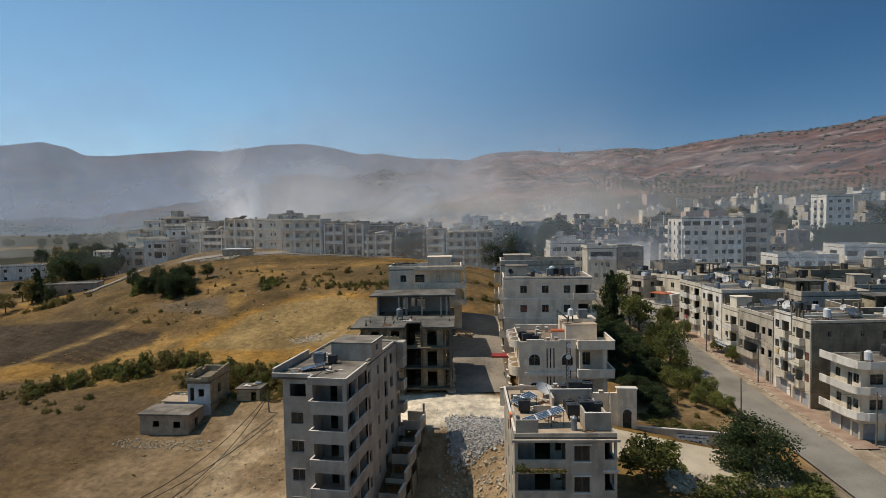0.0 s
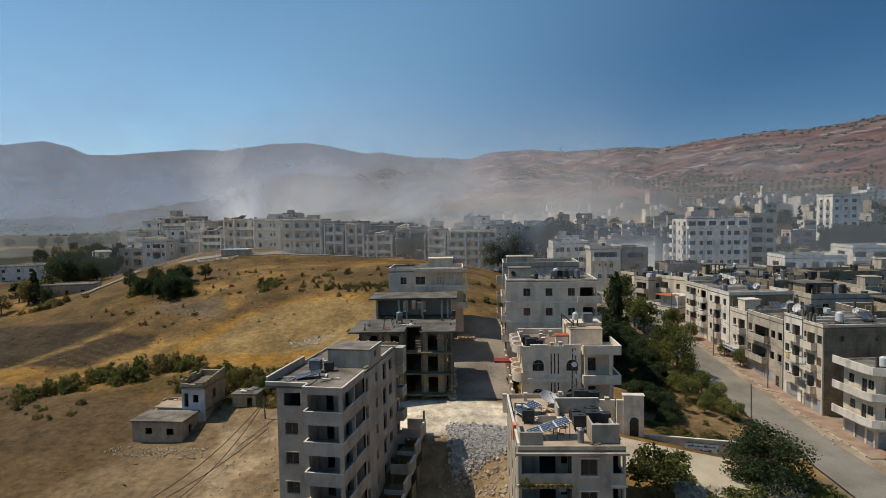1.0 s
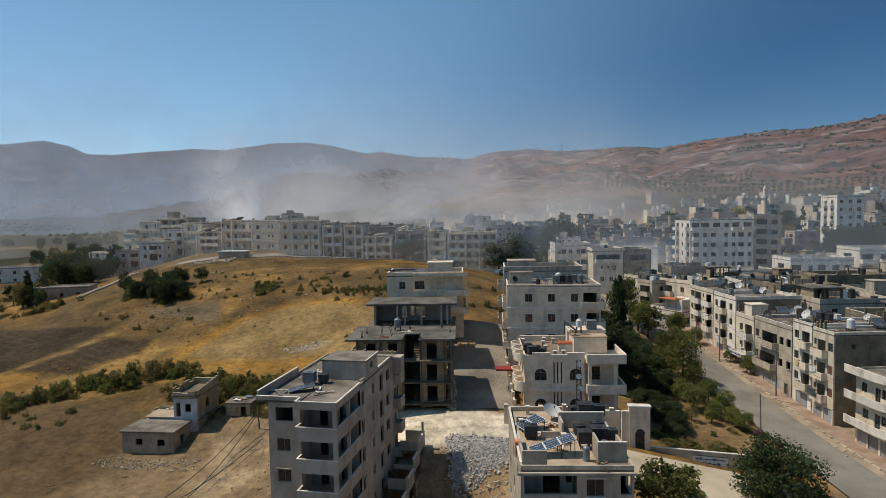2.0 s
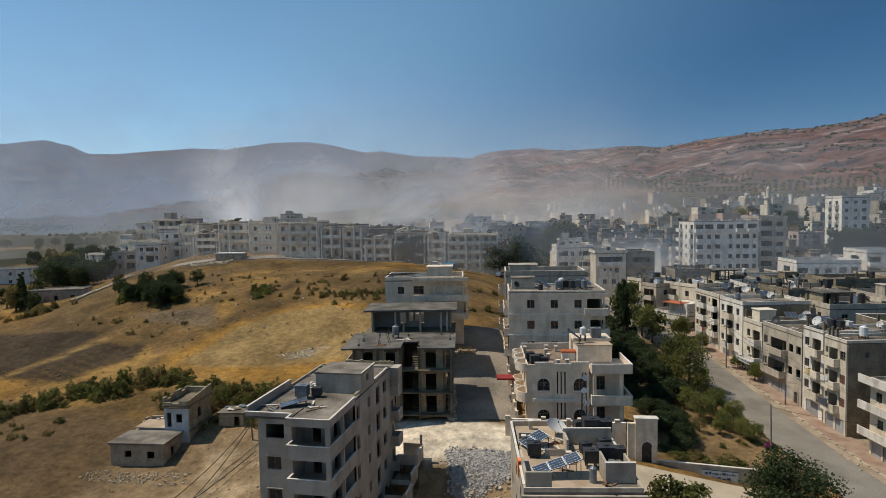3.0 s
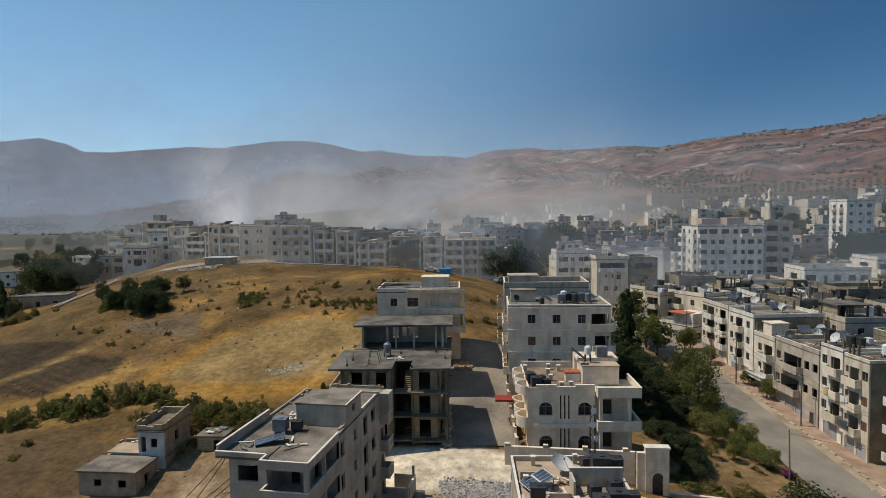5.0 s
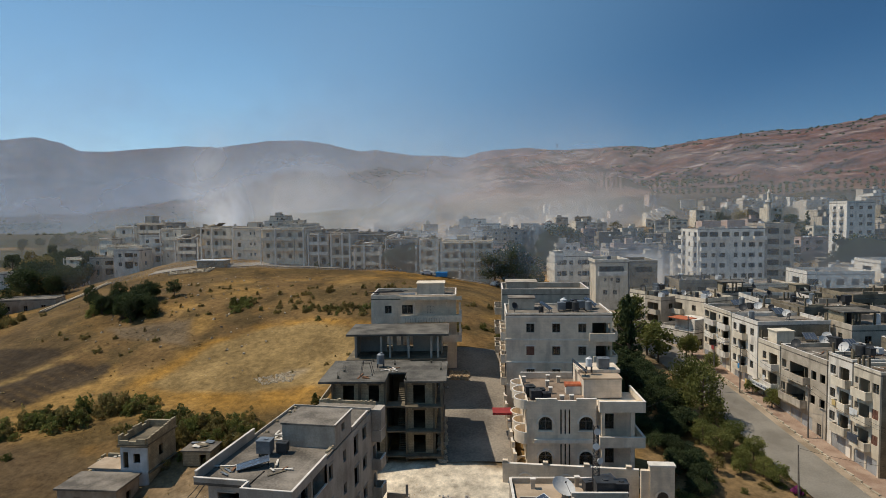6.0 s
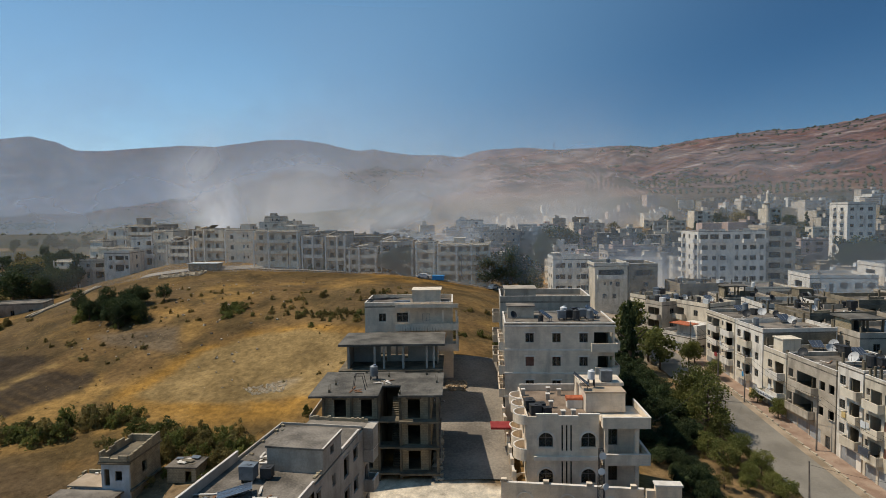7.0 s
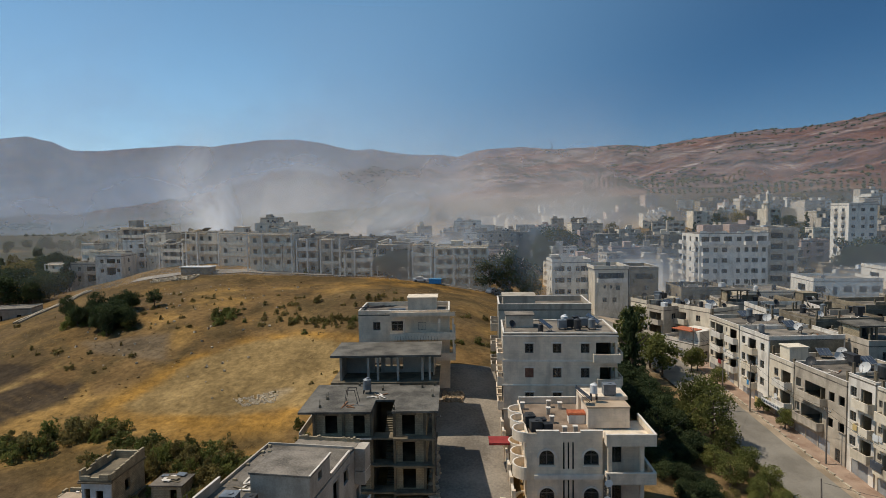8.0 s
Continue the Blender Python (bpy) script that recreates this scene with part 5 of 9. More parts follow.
# ---- wall, gate, sign ----
def gate_and_walls():
    root = thing("gate_portal", "tall plastered gate portal with a round-headed iron door", "gate", pose(9.6, 84.4, 7.8, rz=4))
    w = wall_mesh(2.6, 5.5, [(0.75, 1.95, 0, 2.1)], 0.9)
    part("pier", w, M["stone"], root)
    part("cornice", Mesh().box(-0.12, 2.72, -0.12, 1.02, 5.503, 5.68), M["edge"], root)
    hood = Mesh()
    for i in range(12):
        a0, a1 = math.pi * i / 12, math.pi * (i + 1) / 12
        p = lambda a, q: (1.35 + q * math.cos(a), 2.1 + q * math.sin(a))
        ring = [p(a0, 0.6), p(a0, 0.78), p(a1, 0.78), p(a1, 0.6)]
        n = len(hood.v)
        hood.v += [(a, -0.07, b) for a, b in ring] + [(a, -0.003, b) for a, b in ring]
        hood.f += [tuple(n + q for q in c) for c in ((0, 3, 2, 1), (4, 5, 6, 7), (0, 1, 5, 4), (1, 2, 6, 5), (2, 3, 7, 6), (3, 0, 4, 7))]
    part("hood", hood, M["edge"], root)
    door = Mesh().box(0.75, 1.95, 0.3, 0.36, 0, 2.1)
    ring = [(1.35 + 0.6 * math.cos(a), 2.1 + 0.6 * math.sin(a)) for a in np.linspace(0, math.pi, 13)]
    n = len(door.v)
    door.v += [(a, -0.03, b) for a, b in ring] + [(a, -0.004, b) for a, b in ring]
    door.f += [tuple(n + i for i in reversed(range(13))), tuple(n + 13 + i for i in range(13))] + [(n + i, n + i + 1, n + 14 + i, n + 13 + i) for i in range(12)]
    part("door", door, M["iron"], root, "dark iron door with a round head")
    part("side_wall", Mesh().box(-0.9, -0.003, 0.2, 0.75, -1, 4.9), M["stone"], root)
    # garden wall before the villa
    gw = thing("garden_wall", "pale rendered garden wall with piers and blind arches", "wall", pose(-6.6, 85.1, 9.3, rz=1.5))
    part("wall", Mesh().box(0, 15.2, 0, 0.3, -2.5, 3.0), M["stone"], gw)
    part("coping", Mesh().box(-0.05, 15.2, -0.06, 0.36, 3.003, 3.1), M["edge"], gw)
    for i, x in enumerate((0.0, 4.6, 9.2, 13.8)):
        part("pier", Mesh().box(x, x + 0.6, -0.1, -0.003, -2.5, 3.35).box(x, x + 0.6, -0.1, 0.4, 3.103, 3.45), M["stone"], gw)
    for x in (2.6, 7.2, 11.8):
        hood = Mesh()
        for i in range(12):
            a0, a1 = math.pi * i / 12, math.pi * (i + 1) / 12
            p = lambda a, q: (x + q * math.cos(a), 1.2 + q * math.sin(a))
            ring = [p(a0, 0.8), p(a0, 0.95), p(a1, 0.95), p(a1, 0.8)]
            n = len(hood.v)
            hood.v += [(a, -0.06, b) for a, b in ring] + [(a, -0.003, b) for a, b in ring]
            hood.f += [tuple(n + q for q in c) for c in ((0, 3, 2, 1), (4, 5, 6, 7), (0, 1, 5, 4), (1, 2, 6, 5), (2, 3, 7, 6), (3, 0, 4, 7))]
        part("blind_arch", hood, M["edge"], gw)
    # low wall along the side road, with a painted board
    lw = thing("roadside_wall", "low grey concrete wall along the side road", "wall", pose(12.2, 84.75, 5.6, rz=-6))
    part("wall", Mesh().box(0, 12.5, 0, 0.25, -1.5, 2.5), M["grey"], lw)
    part("coping", Mesh().box(0, 12.5, -0.04, 0.29, 2.503, 2.58), M["edge"], lw)
    sg = thing("painted_board", "white board with dark lettering on the low wall", "sign", pose(17.3, 84.14, 5.4, rz=-6))
    part("panel", Mesh().box(0, 4.0, -0.05, -0.004, 0.75, 2.2), M["signwhite"], sg)
    part("border", Mesh().box(-0.06, 4.06, -0.06, -0.052, 0.68, 0.76).box(-0.06, 4.06, -0.06, -0.052, 2.19, 2.27), M["signblue"], sg)
    for row, (z, x0, x1) in enumerate(((1.75, 0.3, 3.7), (1.2, 0.7, 3.2))):
        x = x0
        while x < x1:
            wd = random.uniform(0.15, 0.5)
            part("lettering", Mesh().box(x, min(x + wd, x1), -0.058, -0.052, z - 0.02, z + random.uniform(0.12, 0.26)), M["signblue"], sg)
            x += wd + 0.09


gate_and_walls()


# ---- the farm hut in the field ----
def hut():
    root = thing("farm_hut", "small grey block hut with low annex, blue-washed room and broken roof", "house", pose(-59.7, 78.1, 5.6, rz=5))
    wall_part(root, "wall", pose(0, 0, 0), 7.6, 3.1, [(2.0, 3.0, 1.3, 2.2), (5.2, 6.3, 1.2, 2.15)], "hutwall", 0.25)
    wall_part(root, "wall", pose(7.6, 0.254, 0, rz=90), 4.2, 3.1, [(1.6, 2.5, 0.02, 2.1)], "hutwall", 0.25)
    part("wall", Mesh().box(0, 0.25, 0.254, 4.4, 0, 3.1), M["block"], root)
    part("wall", Mesh().box(0.254, 7.34, 4.4, 4.65, 0, 3.1), M["block"], root)
    part("roof", Mesh().box(-0.25, 7.85, -0.25, 4.7, 3.103, 3.32), M["roof"], root)
    part("footing", Mesh().box(-0.1, 8.6, -0.1, 11.7, -2, -0.004), M["raw"], root)
    # the white wing
    wall_part(root, "wall", pose(1.0, 5.4, 0), 3.85, 3.4, [(0.9, 1.6, 1.8, 2.4), (2.4, 3.1, 1.8, 2.4)], "bluewash", 0.2)
    part("wall", Mesh().box(0.7, 0.99, 5.3, 8.5, 0, 3.4), M["white"], root)
    part("roof", Mesh().box(0.2, 4.85, 5.1, 8.6, 3.403, 3.55), M["roofdirt"], root)
    # two-storey room
    wall_part(root, "wall", pose(4.88, 5.0, 0), 3.6, 6.7, [(0.35, 1.05, 3.7, 5.8), (1.75, 2.65, 4.4, 5.6)], "bluewash", 0.25)
    wall_part(root, "wall", pose(8.48, 5.254, 0, rz=90), 6.4, 6.7, [(2.4, 3.4, 4.3, 5.7), (2.4, 3.6, 0.9, 2.3)], "block", 0.25)
    part("wall", Mesh().box(4.88, 5.13, 5.254, 11.6, 0, 6.7), M["block"], root)
    part("wall", Mesh().box(5.134, 8.22, 11.4, 11.65, 0, 6.7), M["block"], root)
    part("floor_slab", Mesh().box(5.14, 8.2, 5.26, 11.3, 3.1, 3.3), M["raw"], root)
    part("floor_slab", Mesh().box(8.483, 8.85, 5.0, 11.6, 3.05, 3.25), M["raw"], root)
    part("roof", Mesh().box(4.7, 8.75, 4.7, 11.8, 6.703, 6.9), M["raw"], root)
    part("parapet", Mesh().box(5.0, 8.6, 11.2, 11.6, 6.903, 7.8), M["block"], root)
    part("parapet", Mesh().box(8.3, 8.6, 5.8, 11.19, 6.903, 7.6), M["block"], root)
    for k in range(7):
        part("broken_parapet", Mesh().box(4.75, 5.0, 4.9 + 0.95 * k, 5.83 + 0.95 * k, 6.903, 7.75 + (0.25, -0.2, 0.1, 0.3)[k % 4]), M["block"], root)
        part("broken_parapet", Mesh().box(8.45, 8.7, 4.9 + 0.95 * k, 5.83 + 0.95 * k, 6.903, 7.62 + 0.1 * k), M["block"], root)
    for k in range(3):
        part("broken_parapet", Mesh().box(5.02 + 1.14 * k, 6.14 + 1.14 * k, 4.72, 4.95, 6.903, 7.25 + (0.15, 0.0, 0.35)[k]), M["block"], root)
    part("ledge", Mesh().box(4.7, 8.8, 4.62, 4.98, 6.55, 6.7), M["raw"], root)
    for k in range(6):
        part("broken_wall", Mesh().box(-0.55, -0.28, 4.75 + 0.8 * k, 5.53 + 0.8 * k, 0, 2.2 + 0.28 * k), M["block"], root)
        part("rubble_block", Mesh().box(0, 0.4, 0, 0.22, 0, 0.2), M["white"], root, m=pose(1.6 + 0.55 * k, 8.3 + 0.2 * (k % 3), 3.56, rz=30 * k))
    part("broken_wall", Mesh().box(-0.2, 0.1, 5.5, 8.5, 0, 2.9), M["block"], root)
    part("broken_wall", Mesh().box(0.4, 4.6, 8.9, 9.2, 0, 3.9), M["block"], root)
    part("broken_wall", Mesh().box(-1.4, -0.6, 6.5, 9.5, 0, 1.6), M["block"], root)
    shed = thing("goat_shed", "low stone shed with a flat earth roof", "shed", pose(-49.3, 87.6, gz(-47, 88.5) - 0.1, rz=6))
    part("wall", wall_mesh(3.8, 1.9, [(2.3, 3.2, 0.02, 1.5)], 0.3), M["block"], shed)
    part("wall", Mesh().box(0, 0.3, 0.303, 3.0, -1, 1.9).box(3.5, 3.8, 0.303, 3.0, -1, 1.9).box(0.303, 3.497, 2.7, 3.0, -1, 1.9), M["block"], shed)
    part("roof", Mesh().box(-0.2, 4.0, -0.2, 3.2, 1.903, 2.1), M["roof"], shed)
    for k in range(9):
        part("roof_sheet", Mesh().box(0, CRUMB.uniform(0.8, 1.6), 0, CRUMB.uniform(0.4, 0.9), 0, 0.05), M[("edge", "tankgrey", "dirty")[k % 3]], shed, m=pose(CRUMB.uniform(0, 2.6), CRUMB.uniform(0, 2.2), 2.13 + 0.03 * k, CRUMB.uniform(-5, 5), CRUMB.uniform(-5, 5), CRUMB.uniform(-20, 20)))


hut()


# ---- the row along the road ----
def row_house(name, label, y0, y1, z, n, fh, mat, front, d=12.0, right=(), left=(), back=(), parapet=0.6, **more):
    x = facade_x(y0)
    return house(name, label, x, y0, z, -78.4, (y0 - y1) / 0.979, d, n, fh, mat, {"front": front, "right": list(right), "left": list(left), "back": list(back)}, parapet=parapet, group="houses along the road", **more)


SH = [(0.2, "s"), (0.52, "s"), (0.82, "s")]
row_house("shop_house", "cream four-storey house with stacked balconies over shops", 149.5, 138.6, 10.2, 4, 2.65, "cream", [[(0.15, "s"), (0.45, "s"), (0.75, "s")], [(0.1, "w"), (0.36, "x", 2.9), (0.6, "n"), (0.82, "x", 2.4)], [(0.1, "w"), (0.36, "x", 2.9), (0.6, "n"), (0.82, "x", 2.4)], [(0.12, "L", 1.9), (0.36, "x", 2.9), (0.6, "n"), (0.82, "x", 2.4)]], right=[(0.3, "w"), (0.7, "w")], balcony=0.9, bal_mat="white")
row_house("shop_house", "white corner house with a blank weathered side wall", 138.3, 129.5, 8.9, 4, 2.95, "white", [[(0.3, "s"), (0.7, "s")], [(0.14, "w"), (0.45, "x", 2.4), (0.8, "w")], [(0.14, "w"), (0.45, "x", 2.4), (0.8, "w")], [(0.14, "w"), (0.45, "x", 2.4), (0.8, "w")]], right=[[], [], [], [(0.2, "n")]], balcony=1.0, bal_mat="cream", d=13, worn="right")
c_house = row_house("shop_house", "narrow cream house with curved slab balconies and a rooftop tank room", 129.2, 122.9, 8.0, 3, 3.3, "cream", [[(0.5, "s", 3.4)], [(0.3, "w"), (0.7, "x", 2.4)], [(0.3, "w"), (0.7, "x", 2.4)]], right=[[], [], [(0.5, "w")]], balcony=1.3, bal_mat="white", stair=(1.2, 1.0, 2.6, 3.0, 2.4))
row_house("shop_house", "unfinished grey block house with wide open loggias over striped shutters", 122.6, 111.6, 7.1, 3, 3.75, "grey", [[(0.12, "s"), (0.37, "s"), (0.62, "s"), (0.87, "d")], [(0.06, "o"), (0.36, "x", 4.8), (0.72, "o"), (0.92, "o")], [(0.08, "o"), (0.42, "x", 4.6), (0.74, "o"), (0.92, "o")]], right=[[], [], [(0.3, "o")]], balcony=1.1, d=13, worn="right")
row_house("shop_house", "white house with cream balconies over a steel-shuttered shop", 111.3, 106.6, 6.6, 4, 3.35, "white", [[(0.5, "s", 3.0)], [(0.2, "w"), (0.68, "x", 2.0)], [(0.2, "w"), (0.68, "x", 2.0)], [(0.2, "w"), (0.68, "x", 2.0)]], balcony=0.9, bal_mat="cream", parapet=0.3)
row_house("shop_house", "cream house with balconies and a bare side wall, stained and shade-darkened", 106.3, 101.6, 6.0, 4, 3.4, "cream", [[(0.28, "s", 1.9), (0.75, "s", 1.9)], [(0.12, "n"), (0.42, "x", 1.9), (0.83, "r")], [(0.12, "n"), (0.42, "x", 1.9), (0.83, "r")], [(0.12, "n"), (0.42, "x", 1.9), (0.83, "w")]], right=[[], [], [], [(0.2, "n"), (0.55, "n"), (0.8, "w")]], balcony=0.9, parapet=0.35, d=15, worn="right")


def corner_house():
    """Cream house with a rounded corner at the crossing."""
    root = house("corner_house", "cream corner house with continuous slab balconies over shuttered shops", facade_x(97.0), 97.0, 5.2, -78.4, 6.2, 15.0, 3, 3.55, "cream",
                 {"front": [[(0.2, "s", 1.8), (0.55, "s", 1.8), (0.86, "s", 1.3)], [(0.3, "w"), (0.65, "d"), (0.85, "w")], [(0.25, "w"), (0.65, "d"), (0.85, "w")]], "right": [[(0.1, "s", 2.0), (0.3, "s", 2.0), (0.6, "s")], [(0.15, "W"), (0.4, "d"), (0.6, "w"), (0.85, "w")], [(0.15, "W"), (0.4, "d"), (0.6, "w"), (0.85, "w")]]}, parapet=0.25, coping=False, group="houses along the road")
    for i in (1, 2, 3):
        z = i * 3.55
        b = Mesh()
        out = [(-0.6, -1.3), (5.2, -1.3), (6.8, -0.9), (7.5, 0.4), (7.5, 15.0)]
        inn = [(-0.6, -1.14), (5.15, -1.14), (6.7, -0.76), (7.33, 0.45), (7.33, 15.0)]
        b.prism([(-0.6, -1.3), (5.2, -1.3), (6.8, -0.9), (7.5, 0.4), (7.5, 15.0), (6.203, 15.0), (6.203, -0.003), (-0.6, -0.003)], z - 0.24, z - 0.003)
        h = 0.85
        for j in range(4):
            b.prism([out[j], out[j + 1], inn[j + 1], inn[j]], z, z + h)
        part("balcony", b, M["white"], root)


corner_house()
yard = thing("yard_house", "low dark block house behind the row", "building", pose(50, 100, 6))
part("wall", Mesh().box(0, 10, 0, 7, -1, 9), M["dirty"], yard)
part("roof", Mesh().box(-0.2, 10.2, -0.2, 7.2, 9.003, 9.2), M["roof"], yard)
house("row_house", "cream three-storey house with shutters and shallow balconies", 18.3, 171.2, 11.6, -57, 5.4, 10, 3, 3.1, "cream", {"front": [[(0.3, "s", 1.6), (0.75, "s", 1.6)], [(0.2, "w"), (0.65, "b")], [(0.2, "w"), (0.65, "b")]], "right": [(0.3, "w"), (0.7, "w")], "left": [(0.5, "w")]}, group="houses along the road", bal_mat="white", coping=False)
house("row_house", "weathered house with long slab balconies", 21.3, 166.5, 11.4, -57, 5.2, 10, 3, 2.9, "grey", {"front": [[(0.3, "s", 1.6), (0.75, "s", 1.6)], [(0.5, "x", 3.6)], [(0.5, "x", 3.6)]], "right": [(0.3, "w"), (0.7, "w")]}, group="houses along the road", coping=False)
house("row_house", "cream house with a full-width balcony above the low house", 26.6, 166.0, 11.2, -54, 10.5, 9, 3, 3.1, "cream", {"front": [[], [(0.2, "n"), (0.4, "n"), (0.6, "w"), (0.8, "w")], [(0.25, "x", 3.0), (0.7, "w")]], "right": [(0.3, "w"), (0.7, "w")]}, group="houses along the road", bal_mat="cream", coping=False)
low = house("low_house", "low white house with a red tiled porch roof", 23.2, 159.6, 10.9, -50, 9.6, 6, 1, 3.6, "white", {"front": [(0.15, "w"), (0.45, "s"), (0.8, "w")], "right": [(0.3, "W")]}, parapet=0.7, group="houses along the road", coping=False)
part("upper_room", Mesh().box(4.4, 9.4, 0.3, 5.6, 4.55, 6.6), M["white"], low)
part("porch_roof", Mesh().prism([(3.6, -1.2), (8.4, -1.2), (8.4, 2.4), (3.6, 2.4)], 6.604, 6.75), M["redtile"], low)
# houses behind the row
R = random.Random(11)
second = [(47, 142, 13, 11, 4, "dirty"), (49, 128, 14, 10, 4, "grey"), (53, 115, 12, 10, 4, "dirty"), (62, 136, 14, 12, 4, "grey"), (66, 120, 13, 12, 4, "dirty"), (57, 104, 14, 10, 4, "cream"), (72, 106, 12, 11, 4, "grey"), (44, 158, 13, 11, 3, "white"), (60, 152, 14, 10, 4, "dirty"), (76, 140, 13, 12, 4, "white"),
          (80, 122, 12, 12, 4, "cream"), (40, 172, 12, 11, 3, "grey"), (56, 170, 12, 12, 3, "dirty"), (74, 160, 14, 11, 4, "grey"), (92, 150, 13, 12, 4, "white"), (90, 170, 13, 12, 4, "cream"), (33, 186, 13, 11, 3, "dirty"), (50, 190, 13, 12, 3, "cream"), (108, 165, 13, 12, 4, "grey"), (96, 132, 13, 12, 4, "dirty")]
def roof_works(root, w, d, z, rng, many=1.0):
    """Unfinished frames, low walls and starter columns on a flat roof."""
    if rng.random() < 0.5 * many:
        u, v, a, b, h = rng.uniform(0.5, w * 0.4), rng.uniform(0.8, d * 0.4), rng.uniform(3.5, w * 0.55), rng.uniform(3, d * 0.5), rng.uniform(2.2, 2.8)
        for p, q in ((u, v), (u + a, v), (u, v + b), (u + a, v + b), (u + a / 2, v)):
            part("column", Mesh().box(p, p + 0.28, q, q + 0.28, z, z + h), M["raw"], root)
        part("frame_slab", Mesh().box(u - 0.4, u + a + 0.6, v - 0.4, v + b + 0.6, z + h + 0.002, z + h + 0.24), M["roofdark"], root)
        part("infill", Mesh().box(u + 0.3, u + a * rng.uniform(0.4, 0.95), v + b - 0.1, v + b + 0.1, z, z + h), M["block"], root)
        part("infill", Mesh().box(u + 0.02, u + 0.22, v + 0.3, v + b - 0.12, z, z + h * rng.uniform(0.4, 1)), M["block"], root)
    else:
        for k in range(rng.randint(3, 6)):
            p, q = rng.uniform(0.4, w - 0.8), rng.uniform(0.4, d - 0.8)
            part("column_stub", Mesh().box(p, p + 0.28, q, q + 0.28, z, z + rng.uniform(0.6, 2.2)), M["raw"], root)
    for k in range(rng.randint(1, 3)):
        p, q, l = rng.uniform(0.3, w * 0.6), rng.uniform(1, d - 1.2), rng.uniform(1.5, w * 0.38)
        part("roof_wall", Mesh().box(p, p + l, q, q + 0.18, z, z + rng.uniform(0.5, 1.5)), M[rng.choice(("block", "dirty", "grey"))], root)


for x, y, w, d, n, mt in second:
    fr = [(0.2, R.choice("wo")), (0.5, R.choice("wBx")), (0.8, R.choice("wo"))]
    fh2 = R.uniform(2.9, 3.25)
    rt = house("town_house", {"dirty": "dark weathered block house with a flat cluttered roof", "grey": "grey rendered house with open loggias", "cream": "cream plastered flat-roofed house", "white": "white plastered flat-roofed house"}[mt], x, y, gz(x, y) - 0.3, R.uniform(4, 14), w, d, n, fh2, mt,
          {"front": fr, "left": [(0.3, "w"), (0.7, R.choice("wb"))], "right": [(0.5, "w")]}, parapet=R.choice((0.4, 0.8, 0.9)), group="town houses", coping=R.random() < 0.2, stair=(R.uniform(1, 6), R.uniform(2, 5), 3.2, 3.0, 2.3) if R.random() < 0.4 else None, roof=R.choice(("roof", "roofdark", "roof")))
    roof_works(rt, w, d, n * fh2 + 0.203, R)

# ---- houses on the crest of the hill ----
GR = "houses on the crest"


CR = random.Random(23)


def ridge_line(x):
    return 193 + max(0, -92 - x) * 0.4 + 0.087 * max(0, x + 92)


def crest(label, x0, x1, top, base, n, mat, front, cols, yaw=5.0, d=10.0, dy=0.0, out=1.4, band="cream", ruin=0, head=0.0, left=()):
    """A house on the ridge: slabs and low balcony walls across its front, slim columns from the ground to the roof."""
    w = (x1 - x0) / math.cos(radians(yaw)) - 0.4
    fh = (top - base - 0.5) / n
    rows = front if isinstance(front[0], list) else [front] * n
    root = house("crest_house", label, x0, ridge_line(x0) + dy, base, yaw, w, d, n, fh, mat, {"front": rows, "left": [list(left)] * n}, parapet=0.3 if ruin < 2 else 0, group=GR, skirt=6, far=True, coping=False, roof="roof")
    for i in range(1, n + 1):
        z = i * fh
        u1 = w if not (ruin and i == n) else w * CR.uniform(0.35, 0.7)
        slab = Mesh().box(-0.05, u1, -out, -0.006, z - 0.22, z + 0.01)
        if i < n:
            slab.box(-0.05, u1, -out, -out + 0.13, z + 0.012, z + 0.85)
            slab.box(-0.05, 0.08, -out + 0.132, -0.008, z + 0.012, z + 0.85)
        part("balcony" if i < n else "eave", slab, M[band], root)
    for u in cols:
        h = n * fh + 0.25 if ruin < 2 else n * fh * CR.uniform(0.75, 1.08)
        part("column", Mesh().box(u * w - 0.2, u * w + 0.2, -out - 0.34, -out - 0.004, -6, h), M["edge"], root)
    z = n * fh + 0.203
    if head:
        q = CR.uniform(0.1, 0.6) * w
        part("stair_head", Mesh().box(q, q + 3.4, 2.5, 6, z, z + head).box(q - 0.2, q + 3.6, 2.3, 6.2, z + head, z + head + 0.18), M[mat], root)
    for k in range(CR.randint(2, 4) + 2 * ruin):
        u, l, h = CR.uniform(0.1, w - 1.6), CR.uniform(0.5, 1.8), CR.uniform(0.4, 1.3)
        part("broken_wall", Mesh().prism([(u, 0.35), (u + l, 0.35), (u + l, 0.6), (u, 0.6)], z, z + h), M[CR.choice(("dirty", "grey", "block"))], root, m=pose(0, CR.uniform(0, 6), 0))
    for k in range(3 * ruin):
        part("fallen_slab", Mesh().box(0, CR.uniform(1.8, 3.6), 0, CR.uniform(1.5, 2.6), 0, 0.2), M[CR.choice(("raw", "edge", "grey"))], root, m=pose(CR.uniform(0, max(0.5, w - 3.6)), CR.uniform(-1.6, 2), z + CR.uniform(-0.7, 0.5), CR.uniform(-38, 8), CR.uniform(-26, 26), CR.uniform(-20, 20)))
    return root


